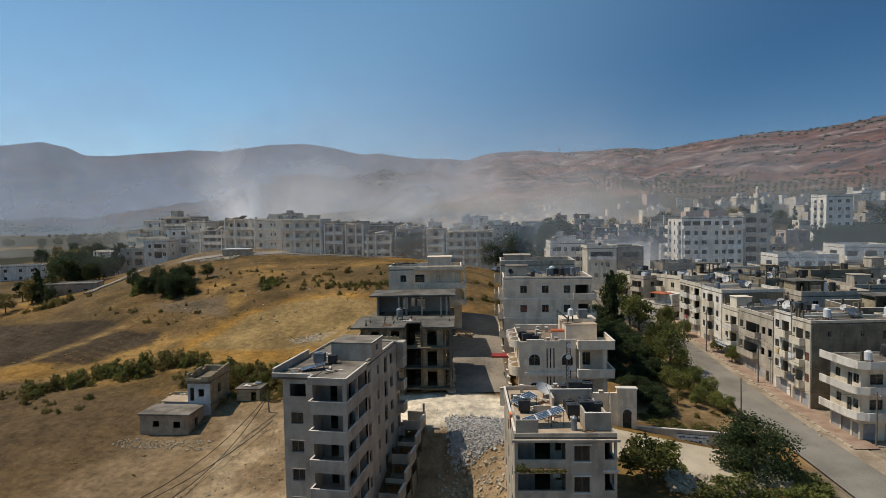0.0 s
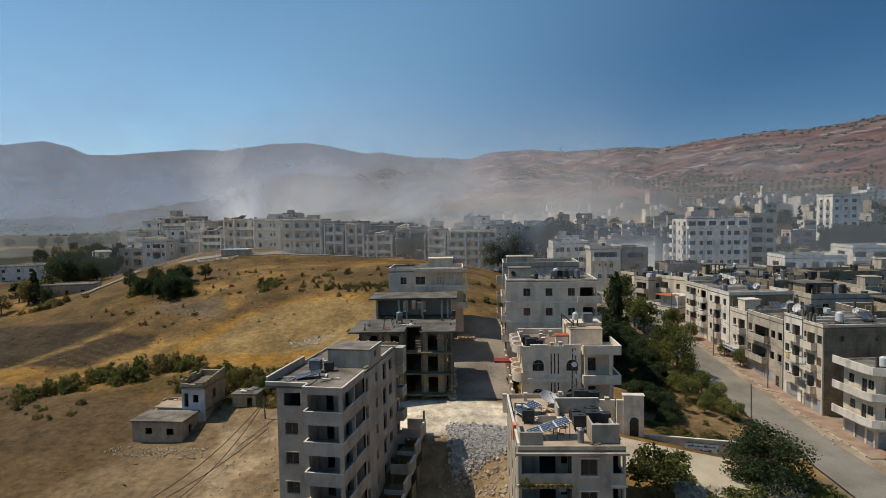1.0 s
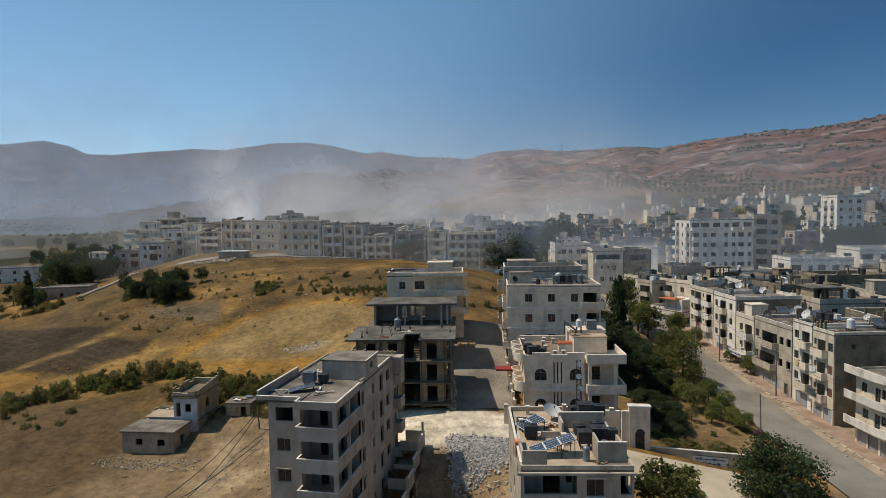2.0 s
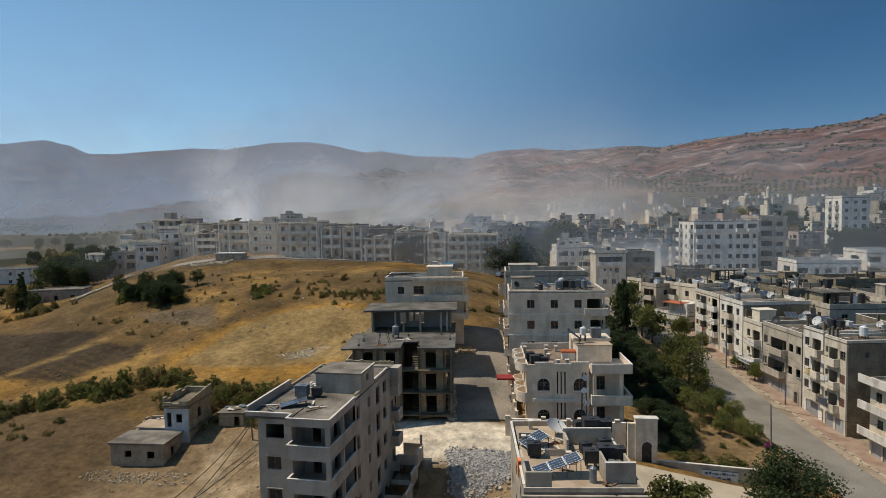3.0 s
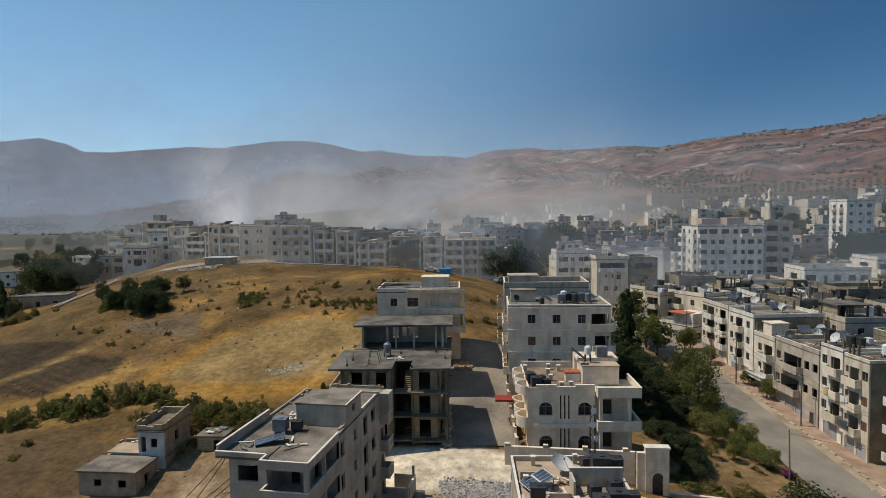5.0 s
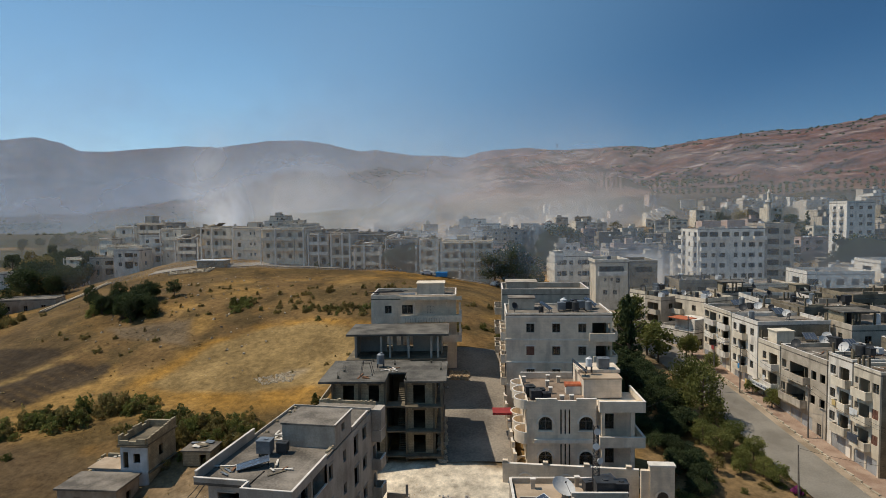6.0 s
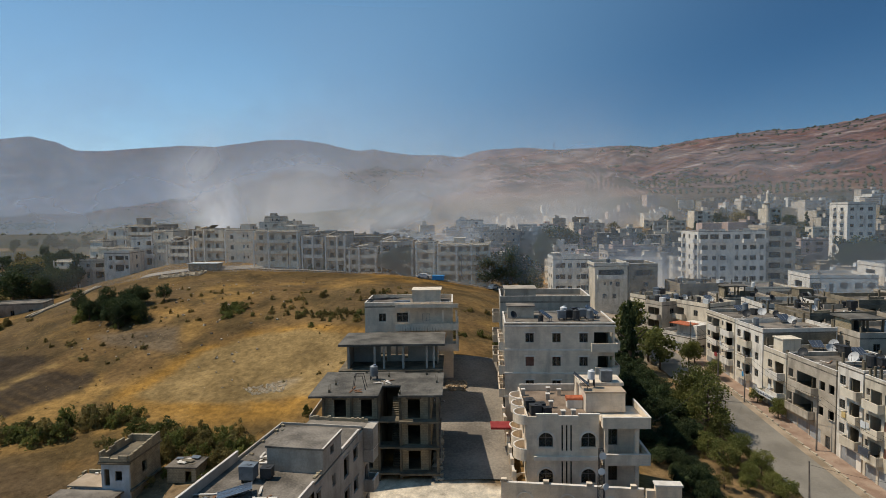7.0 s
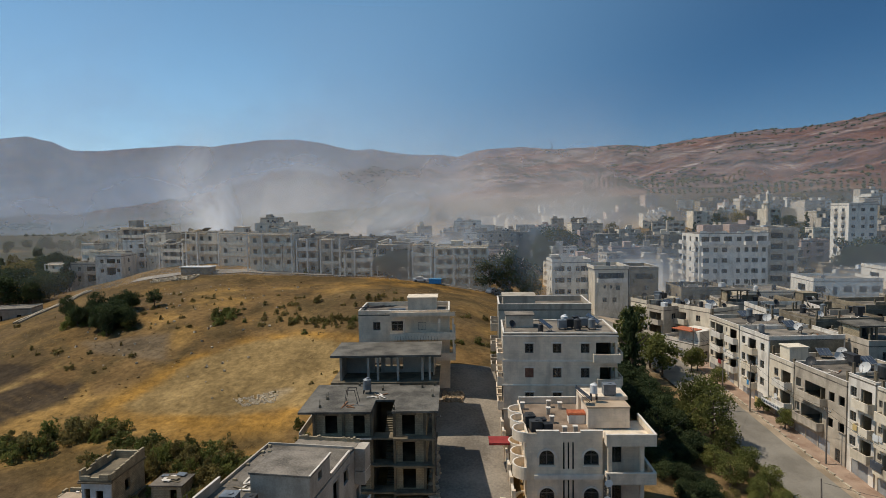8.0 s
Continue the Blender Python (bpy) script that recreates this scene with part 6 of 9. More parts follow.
W4 = [(0.12, "o", 1.2), (0.37, "o", 1.3), (0.63, "o", 1.2), (0.87, "o", 1.3)]
W3 = [(0.2, "o", 1.2), (0.5, "O", 1.3), (0.8, "o", 1.3)]
W2 = [(0.28, "o", 1.2), (0.72, "O", 1.3)]
crest("white stepped house at the end of the ridge", -169.3, -156, 38.2, 27.5, 3, "white", [(0.3, "o", 1.3), (0.75, "L", 3.0)], (), -10, 9, out=0.3, left=[(0.5, "o")])
crest("grey four-storey house with deep loggias at the ridge end", -156, -141.6, 39.4, 26.5, 4, "grey", [(0.2, "L", 2.6), (0.52, "o", 1.3), (0.8, "L", 2.6)], (0.02,), -10, head=2.6)
crest("long low house with pale front below the ridge end", -166, -147, 31.4, 22.8, 2, "cream", [(0.35, "o", 1.3), (0.52, "o", 1.3), (0.72, "o", 1.3), (0.9, "o", 1.3)], (), -14, 8, dy=-8, out=0.25)
crest("white stair room of the low house", -173.5, -166, 33.6, 22.5, 3, "white", [[], [(0.5, "o")], []], (), -14, 7, dy=-6, out=0.2)
crest("low whitewashed house with a porch below the ridge", -196, -174, 25.6, 19.6, 2, "white", [(0.15, "o"), (0.4, "L", 3.0), (0.75, "L", 3.0)], (0.02, 0.5, 0.98), -14, 8, dy=-7, out=1.2)
crest("cream house with slim corner shafts", -141.4, -131.8, 37.4, 26.0, 3, "cream", [(0.3, "o", 1.1), (0.72, "n")], (0.0,), -12, head=0.0, out=0.5, ruin=1, left=[(0.5, "o")])
crest("half-ruined house with a torn facade", -131, -120, 34.4, 26.2, 3, "grey", [(0.15, "o"), (0.45, "L", 2.6), (0.8, "L", 2.2)], (0.03, 0.98), -12, ruin=2, dy=-1.5)
crest("grey rear block of the half-ruined house", -129.6, -119.3, 37.6, 26.2, 4, "dirty", [(0.3, "o"), (0.7, "o")], (), -12, dy=8, out=0.3, ruin=1)
crest("long cream house with slender balcony columns", -118.4, -104.8, 38.0, 27.4, 3, "cream", W4, (0.0, 0.34, 0.99), -9, ruin=1)
crest("grey house beside a stair tower on the ridge", -104.2, -93.4, 37.8, 27.0, 3, "stone", [(0.2, "o", 1.2), (0.62, "n"), (0.76, "n")], (0.0,), -6, out=0.4, head=1.8)
crest("cream house with three rows of loggias", -91.4, -76.8, 37.6, 27.0, 3, "cream", W4, (0.0, 0.33, 0.98), 4, head=1.4)
crest("narrow house with stacked white balconies", -76.2, -69.6, 35.9, 25.9, 3, "grey", W2, (0.02, 0.55), 4, band="white", ruin=1)
crest("blank grey house behind the stacked balconies", -80, -66, 36.4, 26.0, 3, "dirty", [(0.4, "o")], (), 4, dy=11, out=0.3)
crest("weathered grey house with open floors", -69.0, -62.4, 35.9, 24.4, 3, "grey", W2, (0.03, 0.6, 0.98), 5, ruin=1)
crest("damaged house with a collapsed roof slab", -62.0, -52.4, 32.4, 23.0, 3, "cream", W3, (0.1, 0.42, 0.97), 5, ruin=2, dy=-1)
crest("grey rear house with a sagging roof", -64, -50, 35.4, 23.5, 3, "dirty", W3, (), 5, dy=11, out=0.4, ruin=1)
crest("ruined house with open loggias behind trees", -52.0, -41.6, 34.2, 22.2, 3, "grey", [(0.2, "L", 2.6), (0.55, "O", 1.4), (0.82, "L", 2.4)], (0.05, 0.5, 0.98), 5, ruin=2)
crest("cream corner wing with stacked round balconies", -41.2, -34.8, 33.6, 21.9, 4, "cream", [(0.5, "O", 1.6)], (0.05, 0.93), 5, ruin=1)
crest("cream apartment house with tall columns and four balcony rows", -34.4, -18.2, 33.0, 20.9, 4, "cream", [(0.1, "o", 1.3), (0.27, "O", 1.3), (0.43, "o", 1.3), (0.6, "o", 1.3), (0.76, "O", 1.3), (0.92, "o", 1.2)], (0.0, 0.36, 0.64, 0.99), 5, head=1.6, d=12)

# ---- the middle town ----
house("white_apartment_house", "white four-storey apartment house with dark window bands", 0.0, 196.5, 14.8, 9, 11.2, 10, 4, 3.3, "white", {"front": [(0.12, "w"), (0.25, "x", 1.6), (0.44, "w"), (0.66, "w"), (0.8, "x", 1.6), (0.93, "w")], "right": [(0.5, "w")], "left": [(0.3, "w"), (0.7, "w")]}, balcony=0.5, skirt=5)
house("loggia_house", "grey house with a deep open top storey", 11.4, 190, 13.5, 9, 9.0, 12, 4, 3.3, "cream", {"front": [[], [(0.3, "w"), (0.6, "w")], [(0.3, "n"), (0.5, "n"), (0.7, "w")], [(0.5, "x", 7.0)]], "right": [(0.3, "w")]}, skirt=5, bal_mat="white", slab_out=0.3)
house("loggia_house", "dark weathered house beside the open loggia", 20.7, 192, 13.5, 9, 8.0, 12, 4, 3.2, "dirty", {"front": [[], [(0.3, "w")], [(0.6, "w")], [(0.5, "x", 5.0)]], "right": [(0.3, "w")]}, skirt=5)
TOP = [(0.09, "x", 2.4), (0.24, "x", 2.6), (0.42, "x", 2.4), (0.58, "o", 1.5), (0.72, "x", 2.2), (0.91, "x", 2.8)]
MID = [(0.1, "B", 1.9), (0.24, "o", 1.25), (0.37, "o", 1.7), (0.57, "o", 1.2), (0.69, "o", 1.2), (0.81, "o", 1.9), (0.94, "o", 1.1)]
tall = house("tower_block", "pale eight-storey tower block, its top floor torn open", 43.4, 211.2, 9.9, 8, 20.2, 14, 8, 3.18, "white", {"front": [MID] * 7 + [TOP], "left": [[(0.16, "B", 2.2), (0.5, "o", 1.2), (0.85, "B", 2.2)]] * 8}, parapet=0, skirt=6, coping=False, balcony=1.3, bal_mat="edge")
for k in range(9):
    part("torn_parapet", Mesh().box(0.2 + 2.2 * k, 0.2 + 2.2 * k + (1.9, 0.9, 2.1, 1.3)[k % 4], 0.02, 0.2, 8 * 3.18 + 0.203, 8 * 3.18 + (0.9, 0.45, 0.75)[k % 3]), M["white"], tall)
part("roof_room", Mesh().box(11, 16.5, 5, 10, 8 * 3.18 + 0.203, 8 * 3.18 + 2.7), M["pink"], tall)
part("roof_room", Mesh().box(3.5, 9.5, 6, 11, 8 * 3.18 + 0.203, 8 * 3.18 + 2.5), M["pink"], tall)
wing = house("tower_block", "grey tower block wing with long balconies", 63.9, 215.6, 10.0, 5, 8.6, 13, 8, 3.25, "grey", {"front": [(0.3, "L", 3.4), (0.76, "o", 1.9)], "right": [(0.5, "w")]}, parapet=0.8, skirt=6, coping=False)
for i in range(1, 9):
    part("balcony", Mesh().box(0.2, 8.5, -1.0, -0.003, i * 3.25 - 0.2, i * 3.25 - 0.01).box(0.2, 8.5, -1.0, -0.88, i * 3.25 - 0.008, i * 3.25 + 0.75), M["grey"], wing)
house("curved_house", "white house with banded balconies", 65.2, 187.8, 13.6, 4, 16.6, 12, 3, 3.4, "white", {"front": [(0.1, "x", 2.6), (0.32, "d"), (0.5, "W"), (0.72, "W"), (0.9, "W")], "left": [(0.5, "x", 4.0)]}, skirt=5)
house("curved_house", "white house with rounded stacked balconies", 83.6, 190, 13.6, 4, 13.0, 12, 4, 3.2, "white", {"front": [(0.16, "x", 3.0), (0.55, "x", 3.2), (0.85, "w")], "left": [(0.5, "x", 4.0)]}, skirt=5)
house("tower_block", "pale six-storey block among dark trees", 119.7, 290, 22.9, 8, 11.4, 12, 6, 3.4, "white", {"front": [(0.17, "w", 1.5), (0.5, "w", 1.5), (0.81, "W")], "left": [(0.3, "b"), (0.7, "b")]}, skirt=6)


def scatter_town():
    taken = [(5, 200, 13), (20, 196, 12), (53, 219, 16), (69, 222, 10), (73, 194, 13), (90, 196, 12), (126, 296, 13), (117, 372, 6), (101, 352, 10)] + [(x + w / 2, y + d / 2, 12) for x, y, w, d, *_ in second] + [(-80, 205, 12), (-30, 208, 14)]
    made = 0
    for k in range(2600):
        az, r = R.uniform(-16, 29), R.uniform(215, 600) if k % 3 else R.uniform(215, 400)
        x, y = r * math.sin(radians(az)), 12 + r * math.cos(radians(az))
        if y < 214 + 0.08 * x and x < 40 or (x < 40 and y < 215):
            continue
        if az < -1 and r < 235:
            continue
        if any((x - a) ** 2 + (y - b) ** 2 < (c + 5 + 2 * (r > 400)) ** 2 for a, b, c in taken):
            continue
        taken.append((x, y, 6.5))
        mt = R.choice(("white", "grey", "cream", "grey", "dirty", "dirty", "pink" if R.random() < 0.5 else "cream"))
        n = R.choice((2, 2, 3, 3, 3, 4)) if r < 520 else R.choice((2, 2, 3, 3))
        w, d = R.uniform(8, 15), R.uniform(8, 11)
        q = "w" if r < 290 else "o"
        pats = ([(0.2, "o", 1.6), (0.5, q, 1.6), (0.8, "o", 1.6)], [(0.25, "o", 1.5), (0.65, "L", 3.4)], [(0.18, q, 1.5), (0.5, "L", 2.6), (0.84, "o", 1.5)], [(0.3, "L", 3.2), (0.75, q, 1.7)])
        house("town_house", {"dirty": "weathered block house with a flat roof", "grey": "grey rendered flat-roofed house", "cream": "cream plastered flat-roofed house", "white": "white plastered flat-roofed house", "pink": "pinkish plastered flat-roofed house"}[mt],
              x - w / 2, y - d / 2, float(min(gz(x, y - 6), gz(x, y + 6))) + 0.2, R.uniform(-8, 18), w, d, n, R.uniform(2.95, 3.3), mt, {"front": R.choice(pats), "left": R.choice(pats[:2]) if r < 380 else []}, parapet=R.choice((0, 0.5, 0.8)), group="town houses", coping=False, skirt=6, far=True,
              stair=(R.uniform(1, w - 4), R.uniform(2, d - 5), 3, 3, 2.4) if R.random() < 0.6 else None)
        made += 1
        if made >= 210:
            break


scatter_town()
for k in range(26):
    az, r = R.uniform(-27, -5), R.uniform(262, 420)
    x, y = r * math.sin(radians(az)), 12 + r * math.cos(radians(az))
    house("town_house", "hazy pale flat-roofed house behind the ridge", x, y, gz(x, y) + R.uniform(0, 2.5), R.uniform(-5, 14), R.uniform(10, 18), 10, R.choice((3, 3, 4)), 3.2, R.choice(("cream", "white", "grey", "stone")), {"front": R.choice(([(0.2, "w"), (0.5, "w"), (0.8, "w")], [(0.25, "w"), (0.65, "x", 3.2)], [(0.3, "x", 3.2), (0.75, "W")]))}, parapet=0.5, group="town houses", coping=False, skirt=9, far=True, stair=(2, 3, 3.4, 3, 2.2))


def minaret():
    x, y = 117, 372
    root = thing("minaret", "slender pale stone minaret with a balcony and pointed cap", "minaret", pose(x, y, gz(x, y)))
    h = 52.5 - gz(x, y)
    part("shaft", Mesh().tube((0, 0, -3), (0, 0, h * 0.74), 1.3, 1.15, 10), M["stone"], root)
    part("gallery", Mesh().tube((0, 0, h * 0.74), (0, 0, h * 0.76), 1.2, 1.9, 10).tube((0, 0, h * 0.76), (0, 0, h * 0.80), 1.9, 1.9, 10), M["edge"], root)
    part("lantern", Mesh().tube((0, 0, h * 0.80), (0, 0, h * 0.93), 0.9, 0.85, 10), M["stone"], root)
    part("cap", Mesh().tube((0, 0, h * 0.93), (0, 0, h), 1.0, 0.05, 10), M["edge"], root)
    ms = thing("mosque", "small mosque hall with a gilded dome", "mosque", pose(101, 352, gz(101, 352)))
    part("hall", Mesh().box(-7, 7, -6, 6, -3, 8.5), M["cream"], ms)
    part("dome", Mesh().dome((0, 0, 8.5), 4.2, 4.4), M["gold"], ms, "gilded dome")


minaret()


# ---- plants ----
def leaf_mesh(name, kind, seed, count, size, mat):
    """A crown of many small leaf cards in clumps, about 1 wide and 1 high, its foot at z = 0."""
    rng = np.random.RandomState(seed)
    v, f = [], []
    clumps = []
    if kind == "round":
        for _ in range(34 if count < 5000 else 60):
            a, z, q = rng.uniform(0, 6.28), rng.uniform(0.12, 0.92), rng.uniform(0.35, 1) ** 0.6
            rad = 0.46 * math.sin(math.pi * min(0.97, 0.16 + 0.8 * z)) ** 0.7
            clumps.append((q * rad * math.cos(a), q * rad * math.sin(a), z, rng.uniform(0.15, 0.24)))
    elif kind == "pine":
        for i in range(24):
            a, z = rng.uniform(0, 6.28), 0.1 + 0.86 * i / 24
            rad = 0.48 * (1 - 0.75 * z ** 1.4) * rng.uniform(0.35, 1)
            clumps.append((rad * math.cos(a), rad * math.sin(a), z, rng.uniform(0.08, 0.15)))
    elif kind == "cypress":
        for i in range(20):
            z = i / 20
            rad = 0.12 * math.sin(math.pi * min(0.98, 0.2 + 0.8 * z)) * rng.uniform(0.2, 1)
            a = rng.uniform(0, 6.28)
            clumps.append((rad * math.cos(a), rad * math.sin(a), 0.04 + 0.92 * z, 0.085 * (1.15 - z)))
    else:
        for _ in range(26):
            a, q = rng.uniform(0, 6.28), rng.uniform(0, 1) ** 0.5
            clumps.append((0.42 * q * math.cos(a), 0.42 * q * math.sin(a), rng.uniform(0.08, 0.78) * (1 - 0.6 * q * q), rng.uniform(0.10, 0.17)))
    per = count // len(clumps)
    for cx, cy, cz, cr in clumps:
        for _ in range(per):
            d = rng.normal(size=3)
            d /= np.linalg.norm(d)
            p = np.array((cx, cy, cz)) + d * cr * rng.uniform(0.55, 1.1) * np.array((1, 1, 0.8))
            s = rng.normal(size=3)
            s /= np.linalg.norm(s)
            t = np.cross(s, rng.normal(size=3))
            t /= np.linalg.norm(t) + 1e-6
            k = size * rng.uniform(0.6, 1.3)
            n = len(v)
            v += [tuple(p - s * k), tuple(p + t * k * 0.6), tuple(p + s * k), tuple(p - t * k * 0.6)]
            f.append((n, n + 1, n + 2, n + 3))
    me = bpy.data.meshes.new(name)
    me.from_pydata(v, [], f)
    me.materials.append(M[mat])
    return me


def trunk_mesh(kind, seed):
    rng = random.Random(seed)
    ms = Mesh().tube((0, 0, -0.08), (0.02, 0.01, 0.35), 0.035, 0.024)
    ms.tube((0.02, 0.01, 0.35), (0.0, 0.0, 0.75), 0.024, 0.008)
    if kind != "cypress":
        for _ in range(6):
            a, z = rng.uniform(0, 6.28), rng.uniform(0.22, 0.5)
            ms.tube((0.015, 0.01, z), (0.28 * math.cos(a), 0.28 * math.sin(a), z + rng.uniform(0.12, 0.3)), 0.014, 0.004, 5)
    return ms.data("trunk", M["bark"])


CROWNS = {
    "broad": [leaf_mesh("crown", "round", s, 1500, 0.05, "leaf") for s in (1, 2, 3)],
    "olive": [leaf_mesh("crown", "round", s, 1100, 0.048, "leafdry") for s in (4, 5)],
    "pine": [leaf_mesh("crown", "pine", s, 1300, 0.046, "pine") for s in (6, 7)],
    "cypress": [leaf_mesh("crown", "cypress", s, 900, 0.034, "pine") for s in (8, 9)],
    "bush": [leaf_mesh("crown", "bush", s, 1000, 0.046, "leaf") for s in (10, 11)],
    "scrub": [leaf_mesh("crown", "bush", s, 950, 0.044, "leafdry") for s in (12, 13)],
}
CROWNS["dark"] = [leaf_mesh("crown", "round", s, 3000, 0.034, "pine") for s in (51, 52)]
CROWNS["near"] = [leaf_mesh("crown", "round", s, 4200, 0.030, "leaf") for s in (41, 42, 43)]
TRUNKS = {k: trunk_mesh(k, 5) for k in CROWNS}
LABEL = {"dark": ("tree", "dark green garden tree", "tree"), "near": ("tree", "leafy dark green garden tree", "tree"), "broad": ("tree", "broad dark green tree with a full crown", "tree"), "olive": ("olive_tree", "dusty olive-green tree with an open crown", "tree"), "pine": ("pine_tree", "dark green pine with ragged boughs", "tree"),
         "cypress": ("cypress", "slim dark green cypress tree", "tree"), "bush": ("bush", "dense dark green bush", "bush"), "scrub": ("shrub", "dry olive-brown shrub on the slope", "bush")}
TR = random.Random(5)


ONE = {}


def whole_tree(kind, k, low):
    """Crown and trunk joined, for trees too far off to tell them apart."""
    if (kind, k) not in ONE:
        c, t = CROWNS[kind][k], TRUNKS[kind]
        v = [(p.co.x, p.co.y, low + (1 - low) * p.co.z) for p in c.vertices] + [tuple(p.co) for p in t.vertices]
        n = len(c.vertices)
        me = bpy.data.meshes.new("tree")
        me.from_pydata(v, [], [tuple(p.vertices) for p in c.polygons] + [tuple(n + i for i in p.vertices) for p in t.polygons])
        me.materials.append(c.materials[0])
        me.materials.append(M["bark"])
        q = len(c.polygons)
        me.polygons.foreach_set("material_index", [0] * q + [1] * len(t.polygons))
        ONE[kind, k] = me
    return ONE[kind, k]


def plant(kind, x, y, h, w, label="", group="", sink=0.0):
    name, text, cat = LABEL[kind]
    turn = TR.uniform(0, 360)
    if kind in ("bush", "scrub"):
        m = Matrix.LocRotScale((x, y, gz(x, y) - sink - 0.12 * h), Euler((0, 0, radians(turn))), (w, w, h))
        return solo(name, TR.choice(CROWNS[kind]), None, label or text, cat, m, group)
    low = {"cypress": 0.05, "pine": 0.12}.get(kind, 0.2)
    if y > 178 or x < -120:
        m = Matrix.LocRotScale((x, y, gz(x, y) - sink), Euler((0, 0, radians(turn))), (w, w, h))
        return solo(name, whole_tree(kind, TR.randrange(len(CROWNS[kind])), low), None, label or text, cat, m, group)
    root = thing(name, label or text, cat, pose(x, y, gz(x, y) - sink, rz=turn), group)
    part("trunk", TRUNKS[kind], None, root, m=Matrix.LocRotScale((0, 0, 0), None, (h, h, h)))
    part("crown", TR.choice(CROWNS[kind]), None, root, m=Matrix.LocRotScale((0, 0, low * h), None, (w, w, h * (1 - low))))
    return root


# garden between the villas and the road
G1 = "garden trees by the road"
big = leaf_mesh("crown", "round", 31, 10000, 0.022, "pine")
bt = thing("tree", "large dark green tree at the road crossing", "tree", pose(25.4, 78.0, gz(25.4, 78.0)), G1)
part("trunk", TRUNKS["broad"], None, bt, m=Matrix.LocRotScale((0, 0, 0), None, (6, 6, 6)))
part("crown", big, None, bt, m=Matrix.LocRotScale((0, 0, -0.8), None, (8.6, 8.4, 7.4)))
for x, y, h, w in ((21.5, 72.5, 4.5, 5.5), (24.5, 70.5, 4.0, 5.0), (28.8, 72.0, 4.2, 5.5), (18.2, 70.5, 3.2, 4.5), (30.5, 75, 3.6, 4.5)):
    plant("bush", x, y, h, w, "dense green bush below the side road", G1)
for x, y, h, w in ((11.5, 71.5, 6.0, 5.5), (13.5, 72.8, 5.0, 4.6)):
    plant("broad", x, y, h, w, "dark tree in the shade beside the house", G1)
for i in range(10):
    plant("scrub" if i < 7 else "bush", 9.6 + i * 0.72, 76.0 - 0.03 * i, 1.5, 1.9, "clipped dry hedge bush by the side road" if i < 7 else "green hedge bush by the side road", "hedge by the side road")
for x, y, h, w in ((16.5, 153, 11, 7.5), (18.9, 147.5, 7.5, 6.5), (20.5, 143.5, 7, 6.5)):
    plant("broad", x, y, h, w, "", G1)
plant("cypress", 14.2, 140, 14.5, 13, "tall dark conifer beside the road", G1)
plant("pine", 13.8, 139, 13, 6.0, "tall dark conifer beside the road", G1)
for x, y, h, w in ((22.3, 114.8, 9.2, 6.4), (20.4, 118.5, 9.2, 4.6), (23.4, 112.0, 4.5, 3.8)):
    plant("near", x, y, h, w, "bright round-topped pine at the road's edge", G1)
for k in range(100):
    y = TR.uniform(90, 150)
    h, w = (TR.uniform(2.2, 4.2), TR.uniform(3.2, 4.8)) if y > 109 else (TR.uniform(1.8, 2.8), TR.uniform(2.2, 3.4))
    x0, x1 = (14.5 if y < 100 else 11.0), min(18.2 if y < 109 else 24.0, road_mid(y) - 2.7 - 1.35 * h - w / 2)
    if x1 < x0:
        continue
    x = TR.uniform(x0, x1)
    plant(TR.choice(("dark", "dark", "pine", "dark")), x, y, h, w, "dark garden tree in the shade of the villas", G1)
for x, y, h, w, k in ((21.4, 103.5, 4.2, 3.6, "near"), (24.4, 106.5, 4.0, 3.4, "near"), (26.0, 103.0, 3.6, 3.0, "near"), (24.0, 101.0, 2.8, 2.4, "near"), (27.2, 97.6, 2.8, 2.8, "near"), (20.2, 98.5, 2.2, 1.8, "olive"), (20.5, 107.5, 3.2, 3.2, "near"), (26.0, 99.2, 2.6, 2.4, "near"), (23.0, 98.6, 2.4, 2.0, "near")):
    plant(k, x, y, h, w, "small garden tree on the sunlit earth bank", G1)
for k in range(26):
    x = TR.uniform(13.5, 28)
    plant(TR.choice(("bush", "scrub")), x, 88.2 + TR.uniform(-0.5, 1.6) - 0.06 * (x - 13), TR.uniform(0.9, 1.8), TR.uniform(1.6, 2.6), "low bush behind the roadside wall", G1)
for k in range(18):
    plant(TR.choice(("bush", "scrub", "scrub")), TR.uniform(19, 28), TR.uniform(91, 112), TR.uniform(0.5, 1.2), TR.uniform(0.9, 2.0), "low shrub on the earth bank", G1)
fl = thing("flowering_bush", "purple flowering bush at the road's edge", "bush", pose(28.6, 95.6, gz(28.6, 95.6)), G1)
part("crown", leaf_mesh("crown", "bush", 44, 700, 0.06, "flower"), None, fl, m=Matrix.LocRotScale((0, 0, 0), None, (1.6, 1.6, 1.5)))
part("foliage", CROWNS["bush"][0], None, fl, m=Matrix.LocRotScale((0.5, 0.3, -0.1), None, (1.8, 1.8, 1.3)))
for x, y, h, w in ((33.6, 128.2, 2.6, 2.4), (34.8, 122.3, 3.4, 2.6), (29.2, 138.5, 3.6, 3.4), (26.6, 146.5, 5.0, 3.4), (27.8, 147.0, 4.6, 3.0)):
    plant("near", x, y, h, w, "small street tree on the sandy verge", "street trees")

